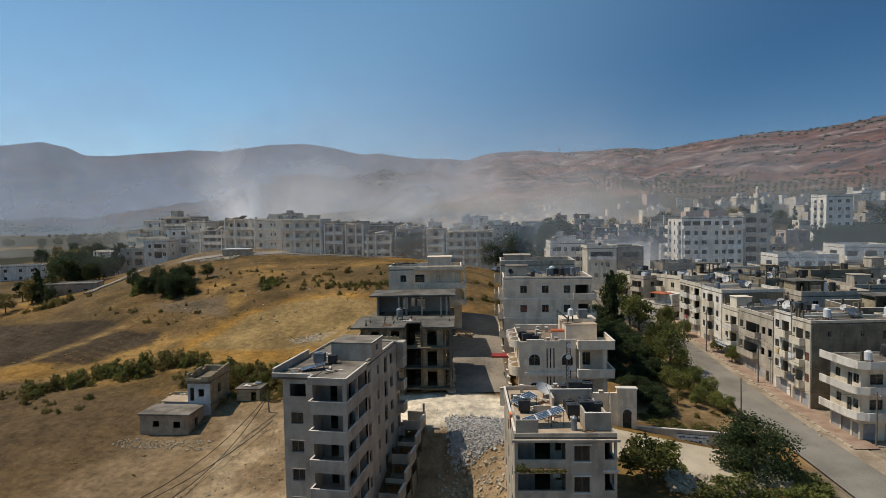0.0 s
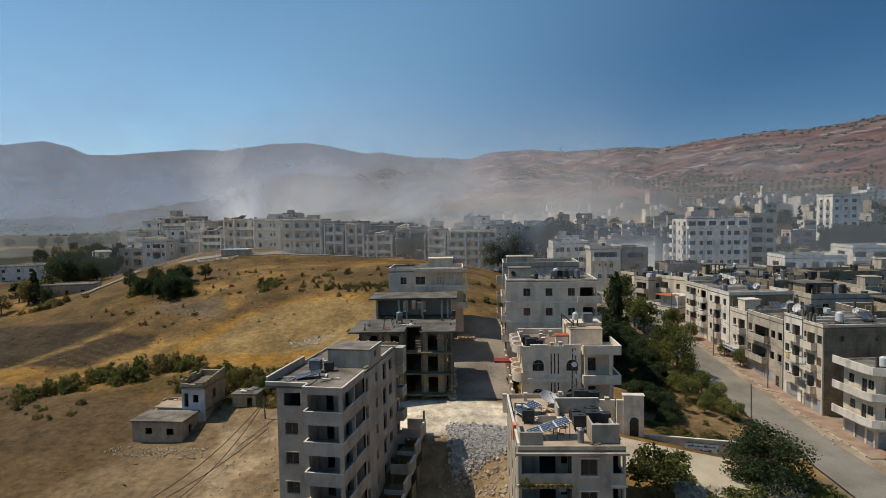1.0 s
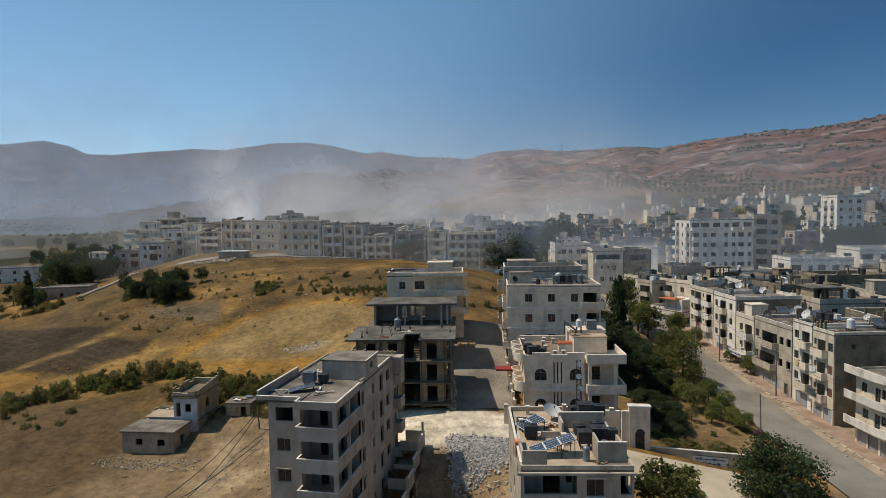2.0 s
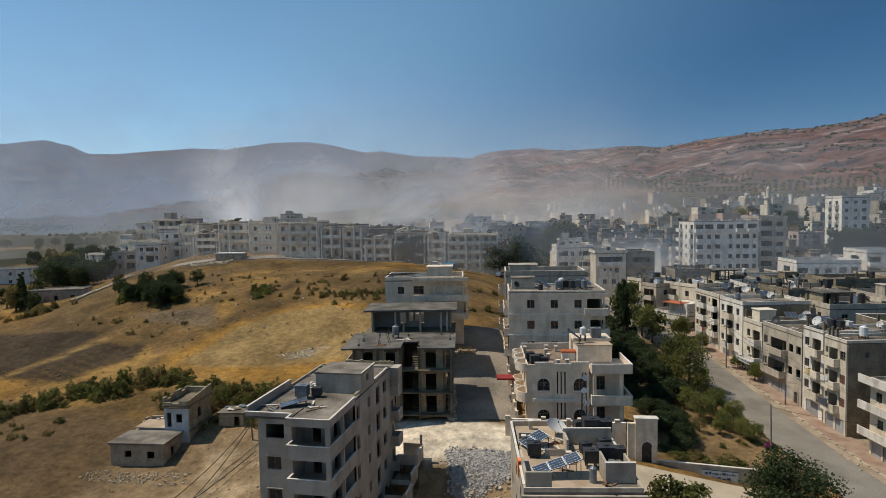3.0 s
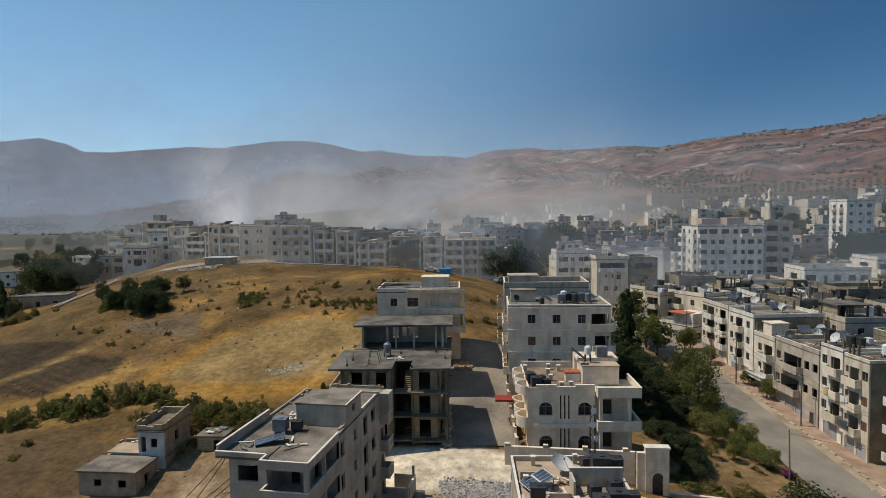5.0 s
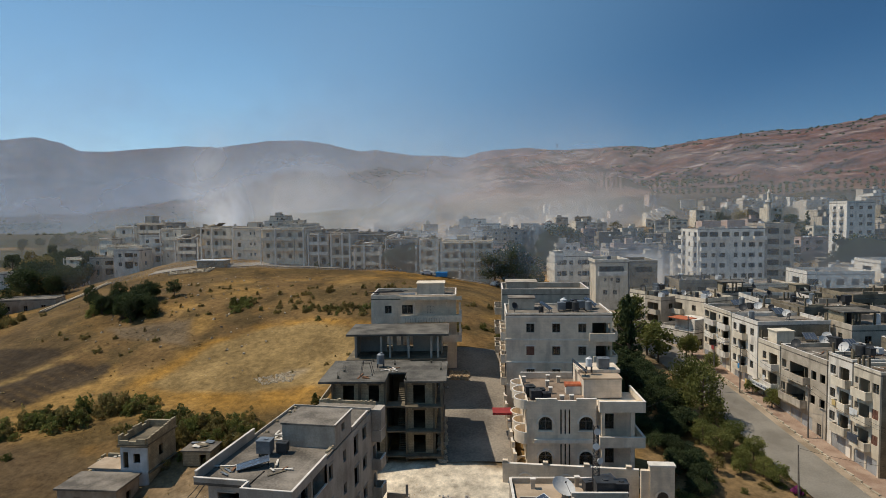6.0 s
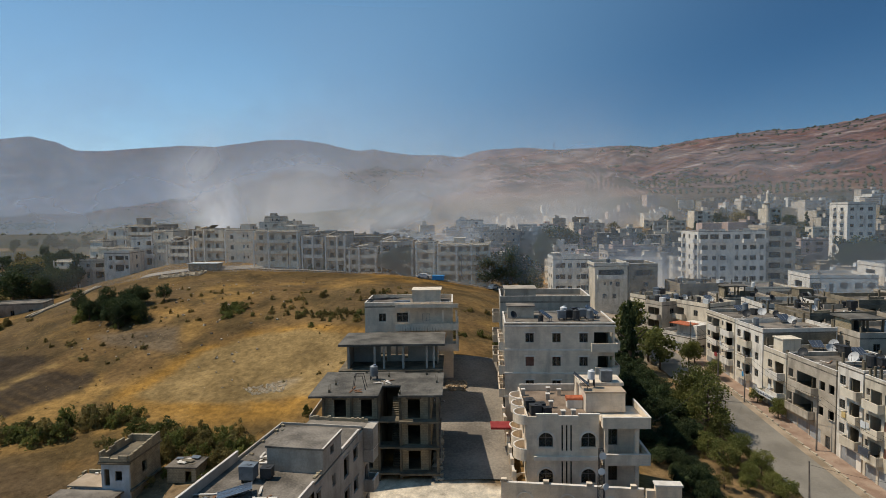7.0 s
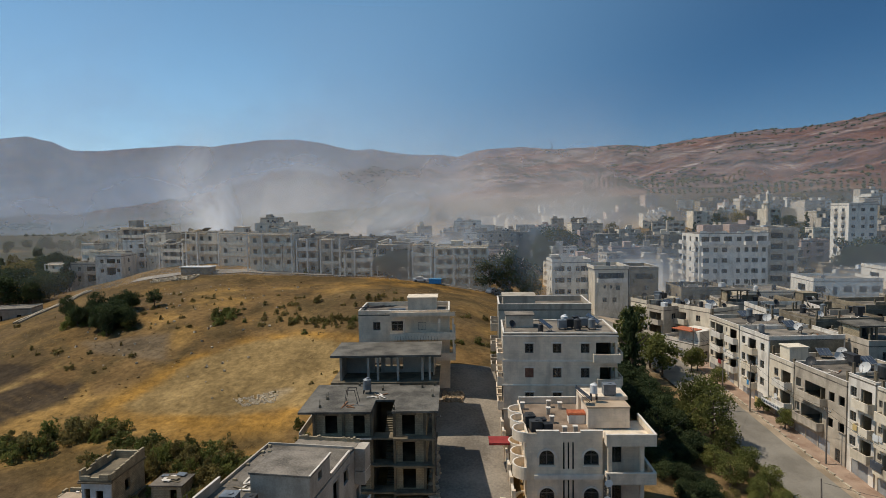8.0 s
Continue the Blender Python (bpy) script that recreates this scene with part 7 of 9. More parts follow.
# bushes and groves on the hill
G2 = "bushes on the hill"
def belt(points, n, kinds, h0, h1, spread, label="", group=G2):
    for _ in range(int(n * 0.92)):
        i = TR.randrange(len(points) - 1)
        a, b, q = points[i], points[i + 1], TR.random()
        x, y = a[0] + (b[0] - a[0]) * q + TR.gauss(0, spread), a[1] + (b[1] - a[1]) * q + TR.gauss(0, spread * 0.8)
        h = TR.uniform(h0, h1)
        plant(TR.choice(kinds), x, y, h * TR.uniform(1.0, 1.5), h * TR.uniform(0.8, 1.35), label, group)


belt([(-89, 90), (-80, 91)], 20, ("bush", "bush", "scrub"), 1.6, 3.0, 1.3, "dense green bush below the ploughed field")
belt([(-83, 93.5), (-78, 96.5), (-74, 98.5)], 34, ("bush", "bush", "scrub"), 1.8, 3.8, 1.4, "leafy green bush at the field's edge")
belt([(-73, 100.5), (-64, 101.5)], 22, ("scrub", "scrub", "bush"), 2.0, 3.6, 1.0, "olive-brown reed bush above the hut")
belt([(-60, 93), (-54, 95.5), (-46, 93.5), (-42, 90)], 64, ("scrub", "scrub", "bush"), 1.4, 3.2, 2.2, "olive-brown shrub beside the hut")
belt([(-58, 85.5), (-52, 93)], 5, ("scrub",), 1.8, 2.6, 1.0, "olive-brown shrub beside the hut")
belt([(-62, 97), (-56, 98), (-50, 97), (-38, 94)], 56, ("scrub", "scrub", "bush"), 1.2, 2.8, 1.6, "olive-brown shrub beside the hut")
belt([(-98, 90), (-92, 87), (-86, 86)], 9, ("scrub", "scrub", "bush"), 1.2, 2.4, 1.5, "olive-brown shrub below the ploughed field")
belt([(-62, 150), (-40, 152), (-26, 148)], 34, ("scrub",), 0.7, 1.8, 4.0, "olive-brown shrub on the golden slope")
belt([(-116, 148), (-106, 144), (-97, 139), (-92, 141)], 34, ("dark", "bush", "dark"), 2.8, 4.4, 2.2, "dark green orchard tree on the slope", "orchard on the slope")
belt([(-103, 152), (-97, 149)], 6, ("dark",), 3.0, 4.2, 1.8, "dark green orchard tree on the slope", "orchard on the slope")
belt([(-73, 146), (-71, 143), (-71, 138)], 9, ("bush",), 2.0, 3.2, 1.0, "round dark bush on the golden slope")
belt([(-62, 143), (-50, 139), (-38, 138)], 60, ("scrub", "scrub", "scrub", "bush"), 0.8, 1.8, 2.2, "olive-brown shrub on the golden slope")
belt([(-36, 134), (-30, 137)], 8, ("scrub",), 0.9, 1.8, 1.6, "olive-brown shrub on the golden slope")
belt([(-20, 128), (-14, 134), (-9, 130)], 22, ("scrub", "scrub", "bush"), 0.9, 2.0, 2.2, "olive-brown shrub above the lane")
belt([(-20, 146), (-12, 150)], 8, ("scrub",), 0.8, 1.6, 2.0, "olive-brown shrub above the lane")
belt([(-36, 104), (-33, 98), (-32, 92)], 12, ("scrub", "bush", "scrub"), 1.2, 2.6, 1.4, "shrub beside the unfinished shell")
belt([(-95, 150), (-85, 135), (-75, 150), (-110, 160), (-80, 160)], 56, ("scrub",), 0.5, 1.3, 7, "small shrub on the golden slope")
belt([(-120, 130), (-100, 126), (-90, 128), (-80, 122)], 14, ("scrub",), 0.8, 1.9, 4, "small shrub on the golden slope")
belt([(-100, 84), (-84, 82), (-75, 86)], 16, ("scrub", "bush"), 0.5, 1.3, 2.5, "small shrub on the bare field")
belt([(-60, 112), (-45, 118), (-35, 112)], 10, ("scrub",), 0.3, 0.8, 4, "small green shrub on the golden field")
G3 = "trees in the hollow"
belt([(-188, 203), (-172, 192), (-157, 181)], 30, ("dark", "olive", "dark", "pine"), 5, 9, 3.5, "large dark tree in the hollow", G3)
belt([(-165, 165), (-157, 158), (-150, 146)], 15, ("dark", "olive", "pine"), 3.2, 5.5, 4, "dark tree beside the low farmhouse", G3)
belt([(-143, 141), (-131, 149)], 20, ("scrub",), 1.8, 3.2, 1.2, "dry reed bush beside the low farmhouse", G3)
for x, y, h in ((-151, 152, 11), (-148.5, 150.5, 10), (-153.5, 154, 8.5), (-196, 232, 12), (-175, 224, 10)):
    plant("cypress", x, y, h, h * 1.1, "", G3)
belt([(-190, 222), (-176, 214), (-166, 206)], 14, ("dark", "pine"), 6, 9, 4, "large dark tree in the hollow", G3)
belt([(-260, 270), (-235, 262), (-215, 250)], 22, ("dark", "olive"), 5, 8, 8, "dark tree in the hollow", G3)
belt([(-330, 330), (-420, 480), (-380, 420)], 24, ("dark",), 5, 8, 30, "distant dark tree on the plain", G3)
belt([(-205, 295), (-192, 283)], 14, ("pine", "dark"), 6, 9, 5, "dark tree behind the ridge houses", G3)
G4 = "trees among the town houses"
belt([(-56, 196), (-44, 197)], 7, ("dark", "olive"), 4, 6, 1.5, "dark tree before the ridge houses", G4)
belt([(-75, 193.5), (-70, 194)], 4, ("bush",), 2, 3, 1.2, "bush before the ridge houses", G4)
belt([(-16.5, 199), (-9, 198), (-5, 199)], 7, ("dark", "pine"), 7, 11, 2.0, "large dark tree between the apartment houses", G4)
belt([(-40, 198), (-28, 199.5)], 5, ("bush",), 1.8, 3, 1.2, "bush before the ridge houses", G4)
belt([(104, 252), (125, 256), (150, 262)], 40, ("pine", "dark"), 9, 15, 6, "tall dark pine among the town houses", G4)
belt([(150, 300), (190, 330)], 16, ("pine", "dark"), 9, 14, 8, "tall dark pine among the town houses", G4)
belt([(0, 290), (8, 296)], 7, ("dark",), 12, 17, 3, "large dark tree among the town houses", G4)
belt([(-20, 320), (60, 420), (130, 430), (200, 480)], 40, ("pine", "dark", "olive"), 5, 9, 34, "dark tree among the town houses", G4)
for x, y, h in ((78, 365, 18), (74, 362, 14), (60, 340, 13), (140, 380, 16), (120, 330, 13)):
    plant("cypress", x, y, h, h, "", G4)


def ground_stuff():
    """Tufts of dry grass on the hill, and groves and scrub on the far slopes."""
    rng = np.random.RandomState(7)
    n = 13000
    x, y = rng.uniform(-150, -8, n), rng.uniform(82, 190, n)
    dens = fbm(x, y, 11, 4, 33)
    keep = (dens > 0.47) & ~((x > -31) & (y > 84) & (y < 122)) & (np.abs(x - (-10.3 - 0.155 * (y - 86))) > 5) & ~((x < -76) & (y < 128) & (y > 97) & (rng.rand(n) < 0.85))
    x, y = x[keep], y[keep]
    z = ground(x, y)
    v, f = [], []
    for px, py, pz in zip(x, y, z):
        s = rng.uniform(0.07, 0.18)
        for k in range(5):
            a = rng.uniform(0, 6.28)
            dx, dy, t = math.cos(a), math.sin(a), rng.uniform(0.2, 0.6)
            i = len(v)
            v += [(px - dy * s * 0.25, py + dx * s * 0.25, pz - 0.05), (px + dy * s * 0.25, py - dx * s * 0.25, pz - 0.05), (px + dx * s * t, py + dy * s * t, pz + s)]
            f.append((i, i + 1, i + 2))
    me = bpy.data.meshes.new("dry_grass")
    me.from_pydata(v, [], f)
    me.materials.append(M["grass"])
    tagged(new("dry_grass", me), "tufts of dry golden grass on the hillside", "grass", kind="stuff")
    n = 1600
    x, y = rng.uniform(-150, -20, n), rng.uniform(66, 190, n)
    keep = (fbm(x, y, 15, 5, 63) + 0.1 * rng.rand(n) > 0.6) & ~((x > -31) & (y > 56) & (y < 124))
    v, f = [], []
    for px, py, pz in zip(x[keep], y[keep], ground(x[keep], y[keep])):
        s = rng.uniform(0.15, 0.55)
        for k in range(9):
            a = rng.uniform(0, 6.28)
            dx, dy, t = math.cos(a), math.sin(a), rng.uniform(0.5, 1.5)
            i = len(v)
            v += [(px - dy * s * 0.3, py + dx * s * 0.3, pz - 0.05), (px + dy * s * 0.3, py - dx * s * 0.3, pz - 0.05), (px + dx * s * t, py + dy * s * t, pz + s * 0.38)]
            f.append((i, i + 1, i + 2))
    me = bpy.data.meshes.new("dry_weeds")
    me.from_pydata(v, [], f)
    me.materials.append(M["weed"])
    tagged(new("dry_weeds", me), "brown withered weeds in patches on the hillside", "weeds", kind="stuff")
    v, f = [], []

    def blob(px, py, pz, r, h):
        i = len(v)
        ring = 5
        a0 = rng.uniform(0, 6.28)
        for zz, q in ((0.0, 0.7), (0.45, 1.0)):
            for k in range(ring):
                a = a0 + 6.283 * k / ring
                v.append((px + r * q * math.cos(a) * rng.uniform(0.7, 1.2), py + r * q * math.sin(a) * rng.uniform(0.7, 1.2), pz + h * zz - 0.3))
        v.append((px, py, pz + h))
        for k in range(ring):
            f.append((i + k, i + (k + 1) % ring, i + ring + (k + 1) % ring, i + ring + k))
            f.append((i + ring + k, i + ring + (k + 1) % ring, i + 2 * ring))

    # rows of olive trees on the terraces
    for az0, az1, r0, r1, da, dr in ((3.5, 12.5, 860, 1010, 0.42, 13), (9, 20, 700, 800, 0.5, 15), (18, 29, 690, 830, 0.5, 16), (12, 17, 900, 1010, 0.4, 13)):
        for az in np.arange(az0, az1, da):
            for r in np.arange(r0, r1, dr):
                if rng.rand() < 0.78:
                    q, w = r + rng.normal() * 1.5, radians(az + rng.normal() * 0.05)
                    px, py = q * math.sin(w), 12 + q * math.cos(w)
                    blob(px, py, gz(px, py), rng.uniform(1.3, 2.3), rng.uniform(1.8, 2.8))
    n = 5200
    az, r = np.radians(rng.uniform(-50, 32, n)), rng.uniform(640, 2500, n)
    px, py = r * np.sin(az), 12 + r * np.cos(az)
    ok = fbm(px, py, 160, 4, 91) + 0.12 * rng.rand(n) > 0.6
    pz = ground(px, py)
    for a, b, c, q in zip(px[ok], py[ok], pz[ok], r[ok]):
        s = 1.0 + q / 1400
        blob(a, b, c, rng.uniform(1.2, 2.6) * s, rng.uniform(1.2, 2.6) * s)
    me = bpy.data.meshes.new("hill_scrub")
    me.from_pydata(v, [], f)
    me.materials.append(M["pine"])
    tagged(new("hill_scrub", me), "olive groves and scrub on the far slopes", "scrub", kind="stuff")


ground_stuff()


def stones(name, label, n, place, lo, hi, mat, category="stones", seed=3):
    """Broken stones laid on the ground, in one object."""
    rng = np.random.RandomState(seed)
    v, f = [], []
    base = np.array([(-1, -1, -1), (1, -1, -1), (1, 1, -1), (-1, 1, -1), (-1, -1, 1), (1, -1, 1), (1, 1, 1), (-1, 1, 1)]) * 0.5
    for _ in range(n):
        x, y, lift = place(rng)
        s = lo + (hi - lo) * rng.rand() ** 2.2
        q = Euler(rng.uniform(0, 6.28, 3)).to_matrix()
        pts = (base * rng.uniform(0.6, 1.2, (8, 3)) * s) @ np.array(q).T
        i = len(v)
        zz = gz(x, y) + lift + s * 0.15
        v += [(x + p[0], y + p[1], zz + p[2]) for p in pts]
        f += [tuple(i + k for k in c) for c in ((3, 2, 1, 0), (4, 5, 6, 7), (0, 1, 5, 4), (1, 2, 6, 5), (2, 3, 7, 6), (3, 0, 4, 7))]
    me = bpy.data.meshes.new(name)
    me.from_pydata(v, [], f)
    me.materials.append(M[mat])
    tagged(new(name, me), label, category, kind="stuff")


def in_quad(pts, ragged=0.0):
    def place(rng):
        a, b = rng.rand(), rng.rand()
        p = [(1 - a) * (1 - b), a * (1 - b), a * b, (1 - a) * b]
        jx, jy = ragged * rng.normal(), ragged * rng.normal()
        return sum(w * q[0] for w, q in zip(p, pts)) + jx, sum(w * q[1] for w, q in zip(p, pts)) + jy, 0.0
    return place


stones("gravel_heap", "heap of grey crushed stone sliding into the cut", 7000, in_quad([(-13.2, 80.9), (-5.0, 80.8), (-6.2, 77.6), (-11.6, 76.2)], 0.45), 0.14, 0.42, "gravel")
stones("rubble", "loose stones and rubble below the heap", 420, in_quad([(-14, 76), (-3.6, 78), (-3.2, 66), (-12, 66)]), 0.1, 0.5, "rubble", seed=5)
stones("earth_clods", "clods of dug tan earth on the bank of the cut", 260, in_quad([(-11, 79), (-3.8, 79.5), (-3.8, 66), (-10, 66)]), 0.05, 0.26, "dirt", "earth", seed=25)
stones("rubble", "blocks and rubble at the foot of the unfinished shell", 260, in_quad([(-14.6, 87.6), (-13.6, 87.8), (-15.4, 98), (-16.6, 98)]), 0.12, 0.6, "rubble", seed=31)
stones("rubble", "heap of sand and broken stone at the lane's edge", 500, in_quad([(-17.2, 112), (-14.2, 112.4), (-14, 109.4), (-16.8, 109)]), 0.1, 0.5, "dirt", seed=26)
stones("rubble", "loose stones around the farm hut", 420, in_quad([(-62, 74.5), (-46, 74), (-47, 77), (-61, 77)]), 0.05, 0.3, "rubble", seed=6)
stones("rubble", "loose stones and debris beside the grey block", 700, in_quad([(-46, 62), (-29, 62), (-29, 84), (-42, 84)]), 0.04, 0.22, "rubble", seed=8)
stones("rubble", "debris on the road's sandy verge", 380, in_quad([(33.0, 130), (36.2, 130), (41.4, 91), (38.0, 91)]), 0.06, 0.32, "rubble", seed=9)
stones("rubble", "stone bank below the side road", 600, in_quad([(14, 75.3), (25, 74.5), (24, 71.5), (14, 71)]), 0.15, 0.8, "rubble", seed=10)
stones("rubble", "pale stones on the golden slope", 160, in_quad([(-110, 178), (-60, 176), (-55, 110), (-100, 128)]), 0.1, 0.5, "rubble", seed=12)
stones("rubble", "heap of stones beside the ridge road", 500, in_quad([(-118, 184), (-104, 186), (-104, 182), (-116, 180)]), 0.2, 0.8, "rubble", seed=13)
stones("rubble", "spread of pale stones in the golden field", 420, in_quad([(-52, 112), (-45, 114), (-44, 110.5), (-49, 109.5)]), 0.06, 0.3, "dust", seed=14)


# ---- things on roofs, poles, cars ----
def at(b, u, v, z=0.0, turn=0.0):
    """A pose on a roof, given by the house's corner pose."""
    return b @ pose(u, v, z, rz=turn)


def solar_array(m, n, w, h, tilt, label="blue solar panels on a steel stand", name="solar_collector"):
    root = thing(name, label, "solar panel", m, "solar panels")
    T = pose(0, 0, 0.55, rx=tilt)
    for i in range(n):
        p = part("module", Mesh().box(i * (w + 0.05), i * (w + 0.05) + w, 0, h, 0, 0.05), M["panel"], root, m=T)
        fr = Mesh()
        x0, x1 = i * (w + 0.05), i * (w + 0.05) + w
        fr.box(x0, x1, -0.01, 0.04, 0.052, 0.07).box(x0, x1, h - 0.04, h + 0.01, 0.052, 0.07).box(x0, x0 + 0.04, 0.042, h - 0.042, 0.052, 0.07).box(x1 - 0.04, x1, 0.042, h - 0.042, 0.052, 0.07).box((x0 + x1) / 2 - 0.012, (x0 + x1) / 2 + 0.012, 0.042, h - 0.042, 0.052, 0.06)
        part("rim", fr, M["tankgrey"], p)
    tot = n * (w + 0.05)
    top = T @ Vector((0, h, 0))
    for x in (0.2, tot - 0.3):
        part("leg", Mesh().tube((x, 0.1, 0), (x, 0.1, 0.56), 0.03, k=5), M["iron"], root)
        part("leg", Mesh().tube((x, top.y - 0.1, 0), (x, top.y - 0.1, top.z - 0.04), 0.03, k=5), M["iron"], root)
        part("brace", Mesh().tube((x, 0.1, 0.1), (x, top.y - 0.1, top.z - 0.3), 0.02, k=4), M["iron"], root)
    return root


def ladder_array(m, n, w, h, tilt, label):
    """Solar modules one above the other on a sloping steel rack."""
    root = thing("solar_collector", label, "solar panel", m, "solar panels")
    T = pose(0, 0, 0.45, rx=tilt)
    for i in range(n):
        y0, y1 = i * (h + 0.06), i * (h + 0.06) + h
        p = part("module", Mesh().box(0, w, y0, y1, 0, 0.05), M["panel"], root, m=T)
        fr = Mesh().box(0, w, y0 - 0.01, y0 + 0.04, 0.052, 0.07).box(0, w, y1 - 0.04, y1 + 0.01, 0.052, 0.07).box(0, 0.04, y0 + 0.042, y1 - 0.042, 0.052, 0.07).box(w - 0.04, w, y0 + 0.042, y1 - 0.042, 0.052, 0.07)
        for k in range(1, 4):
            fr.box(w * k / 4 - 0.008, w * k / 4 + 0.008, y0 + 0.042, y1 - 0.042, 0.052, 0.058)
        part("rim", fr, M["tankwhite"], p)
    for i in range(n + 1):
        q = T @ Vector((0, min(max(i * (h + 0.06), 0.1), n * (h + 0.06) - 0.15), 0))
        for x in (0.15, w - 0.15):
            part("leg", Mesh().tube((x, q.y, 0), (x, q.y, q.z), 0.035, k=5), M["iron"], root)
    for x in (0.15, w - 0.15):
        a, b = T @ Vector((x, 0, -0.03)), T @ Vector((x, n * (h + 0.06), -0.03))
        part("rail", Mesh().tube(a, b, 0.035, k=5), M["iron"], root)
    return root


def water_tank(m, kind="cube", s=1.0, mat="tank", stand=0.35, plain=False):
    label = {"tank": "dark plastic water tank on a stand", "tankgrey": "galvanised steel water tank on a stand", "tankwhite": "white water tank on a stand"}[mat]
    t = Mesh()
    if kind == "cube":
        t.box(-0.6 * s, 0.6 * s, -0.5 * s, 0.5 * s, stand, stand + 1.05 * s).box(-0.64 * s, 0.64 * s, -0.54 * s, 0.54 * s, stand + 1.05 * s, stand + 1.1 * s)
    else:
        t.tube((0, 0, stand), (0, 0, stand + 1.2 * s), 0.52 * s, 0.52 * s, 14)
        t.tube((0, 0, stand + 1.2 * s), (0, 0, stand + 1.38 * s), 0.52 * s, 0.2 * s, 14)
    if plain or m.translation.y > 112:
        if stand > 0.1:
            t.box(-0.4 * s, 0.4 * s, -0.35 * s, 0.35 * s, 0, stand)
        return solo("water_tank", t, M[mat], label.replace(" on a stand", " on a flat roof"), "tank", m, "water tanks")
    root = thing("water_tank", label, "tank", m, "water tanks")
    body = part("body", t, M[mat], root)
    part("lid", Mesh().tube((0.1, 0, stand + (1.1 if kind == "cube" else 1.38) * s), (0.1, 0, stand + (1.16 if kind == "cube" else 1.44) * s), 0.22 * s, k=10), M[mat], body)
    for x, y in () if plain else ((-0.4, -0.35), (0.4, -0.35), (0.4, 0.35), (-0.4, 0.35)):
        part("leg", Mesh().box(x * s - 0.05, x * s + 0.05, y * s - 0.05, y * s + 0.05, 0, stand), M["iron"], root)
    return root


def dish(m, r=0.6, mat="dish", lean=58):
    root = thing("satellite_dish", "round satellite dish on a short mast" if mat == "dish" else "dark round satellite dish on a short mast", "dish", m, "satellite dishes")
    b = Mesh()
    k, rings = 18, 4
    for j in range(rings + 1):
        q = r * j / rings
        for i in range(k):
            a = 6.2832 * i / k
            b.v.append((q * math.cos(a), q * math.sin(a), 0.35 * q * q / r))
    n = len(b.v)
    for j in range(rings + 1):
        q = r * j / rings
        for i in range(k):
            a = 6.2832 * i / k
            b.v.append((q * math.cos(a), q * math.sin(a), 0.35 * q * q / r - 0.025))
    for j in range(rings):
        for i in range(k):
            a, c = j * k + i, j * k + (i + 1) % k
            b.f += [(a, c, c + k, a + k), (n + a + k, n + c + k, n + c, n + a)]
    b.f += [(rings * k + i, rings * k + (i + 1) % k, n + rings * k + (i + 1) % k, n + rings * k + i) for i in range(k)]
    hub = r + 0.35 if lean > 40 else 0.6 * r
    tilt = pose(0, 0, hub, rx=lean)
    bowl = part("reflector", b, M[mat], root, m=tilt)
    part("feed_arm", Mesh().tube((0, -r * 0.9, 0.3 * r), (0, 0, 0.75 * r), 0.02, k=5).tube((0, 0, 0.7 * r), (0, 0, 0.85 * r), 0.06, k=6), M["iron"], bowl)
    part("mast", Mesh().tube((0, 0, 0), (0, 0.05, hub), 0.04, k=6), M["iron"], root)
    return root


def lattice_mast(m, h, s=0.28):
    root = thing("lattice_mast", "dark steel lattice mast with small dishes on the roof", "mast", m)
    for x, y in ((-s, -s), (s, -s), (s, s), (-s, s)):
        part("upright", Mesh().tube((x, y, 0), (x * 0.6, y * 0.6, h), 0.03, k=5), M["iron"], root)
    n = int(h / 0.5)
    br = Mesh()
    for i in range(n):
        z0, z1 = i * h / n, (i + 1) * h / n
        q0, q1 = s * (1 - 0.4 * i / n), s * (1 - 0.4 * (i + 1) / n)
        for (a, b), (c, d) in (((-1, -1), (1, -1)), ((1, -1), (1, 1)), ((1, 1), (-1, 1)), ((-1, 1), (-1, -1))):
            br.tube((a * q0, b * q0, z0), (c * q1, d * q1, z1), 0.016, k=4).tube((a * q1, b * q1, z1), (c * q1, d * q1, z1), 0.016, k=4)
    part("bracing", br, M["iron"], root)
    for z, a in ((h * 0.75, -100), (h * 0.55, -60), (h * 0.95, -90)):
        part("antenna", Mesh().tube((0.3 * math.cos(radians(a)), 0.3 * math.sin(radians(a)), z), (0.55 * math.cos(radians(a)), 0.55 * math.sin(radians(a)), z), 0.12, 0.3, 12), M["tankwhite"], root)
    return root


def pole(x, y, h, arm=0.0, mat="pole", turn=0.0, lean=0.0, label="weathered street pole at the kerb"):
    root = thing("street_pole", label, "pole", pose(x, y, gz(x, y), lean, 0, turn), "street poles")
    part("shaft", Mesh().tube((0, 0, -0.4), (0, 0, h), 0.13, 0.08, 8), M[mat], root)
    if arm:
        a = part("arm", Mesh().tube((0, 0, h - 0.1), (arm, 0, h + 0.25), 0.045, 0.04, 6), M[mat], root)
        part("lamp_head", Mesh().box(arm - 0.1, arm + 0.55, -0.1, 0.1, h + 0.2, h + 0.32), M["tankgrey"], a)
    elif arm is not None:
        part("crossarm", Mesh().box(-0.7, 0.7, -0.05, 0.05, h - 0.6, h - 0.5), M[mat], root)
        for k in (-0.6, 0.0, 0.6):
            part("insulator", Mesh().tube((k, 0, h - 0.5), (k, 0, h - 0.32), 0.05, 0.03, 6), M["tankwhite"], root)
    return root


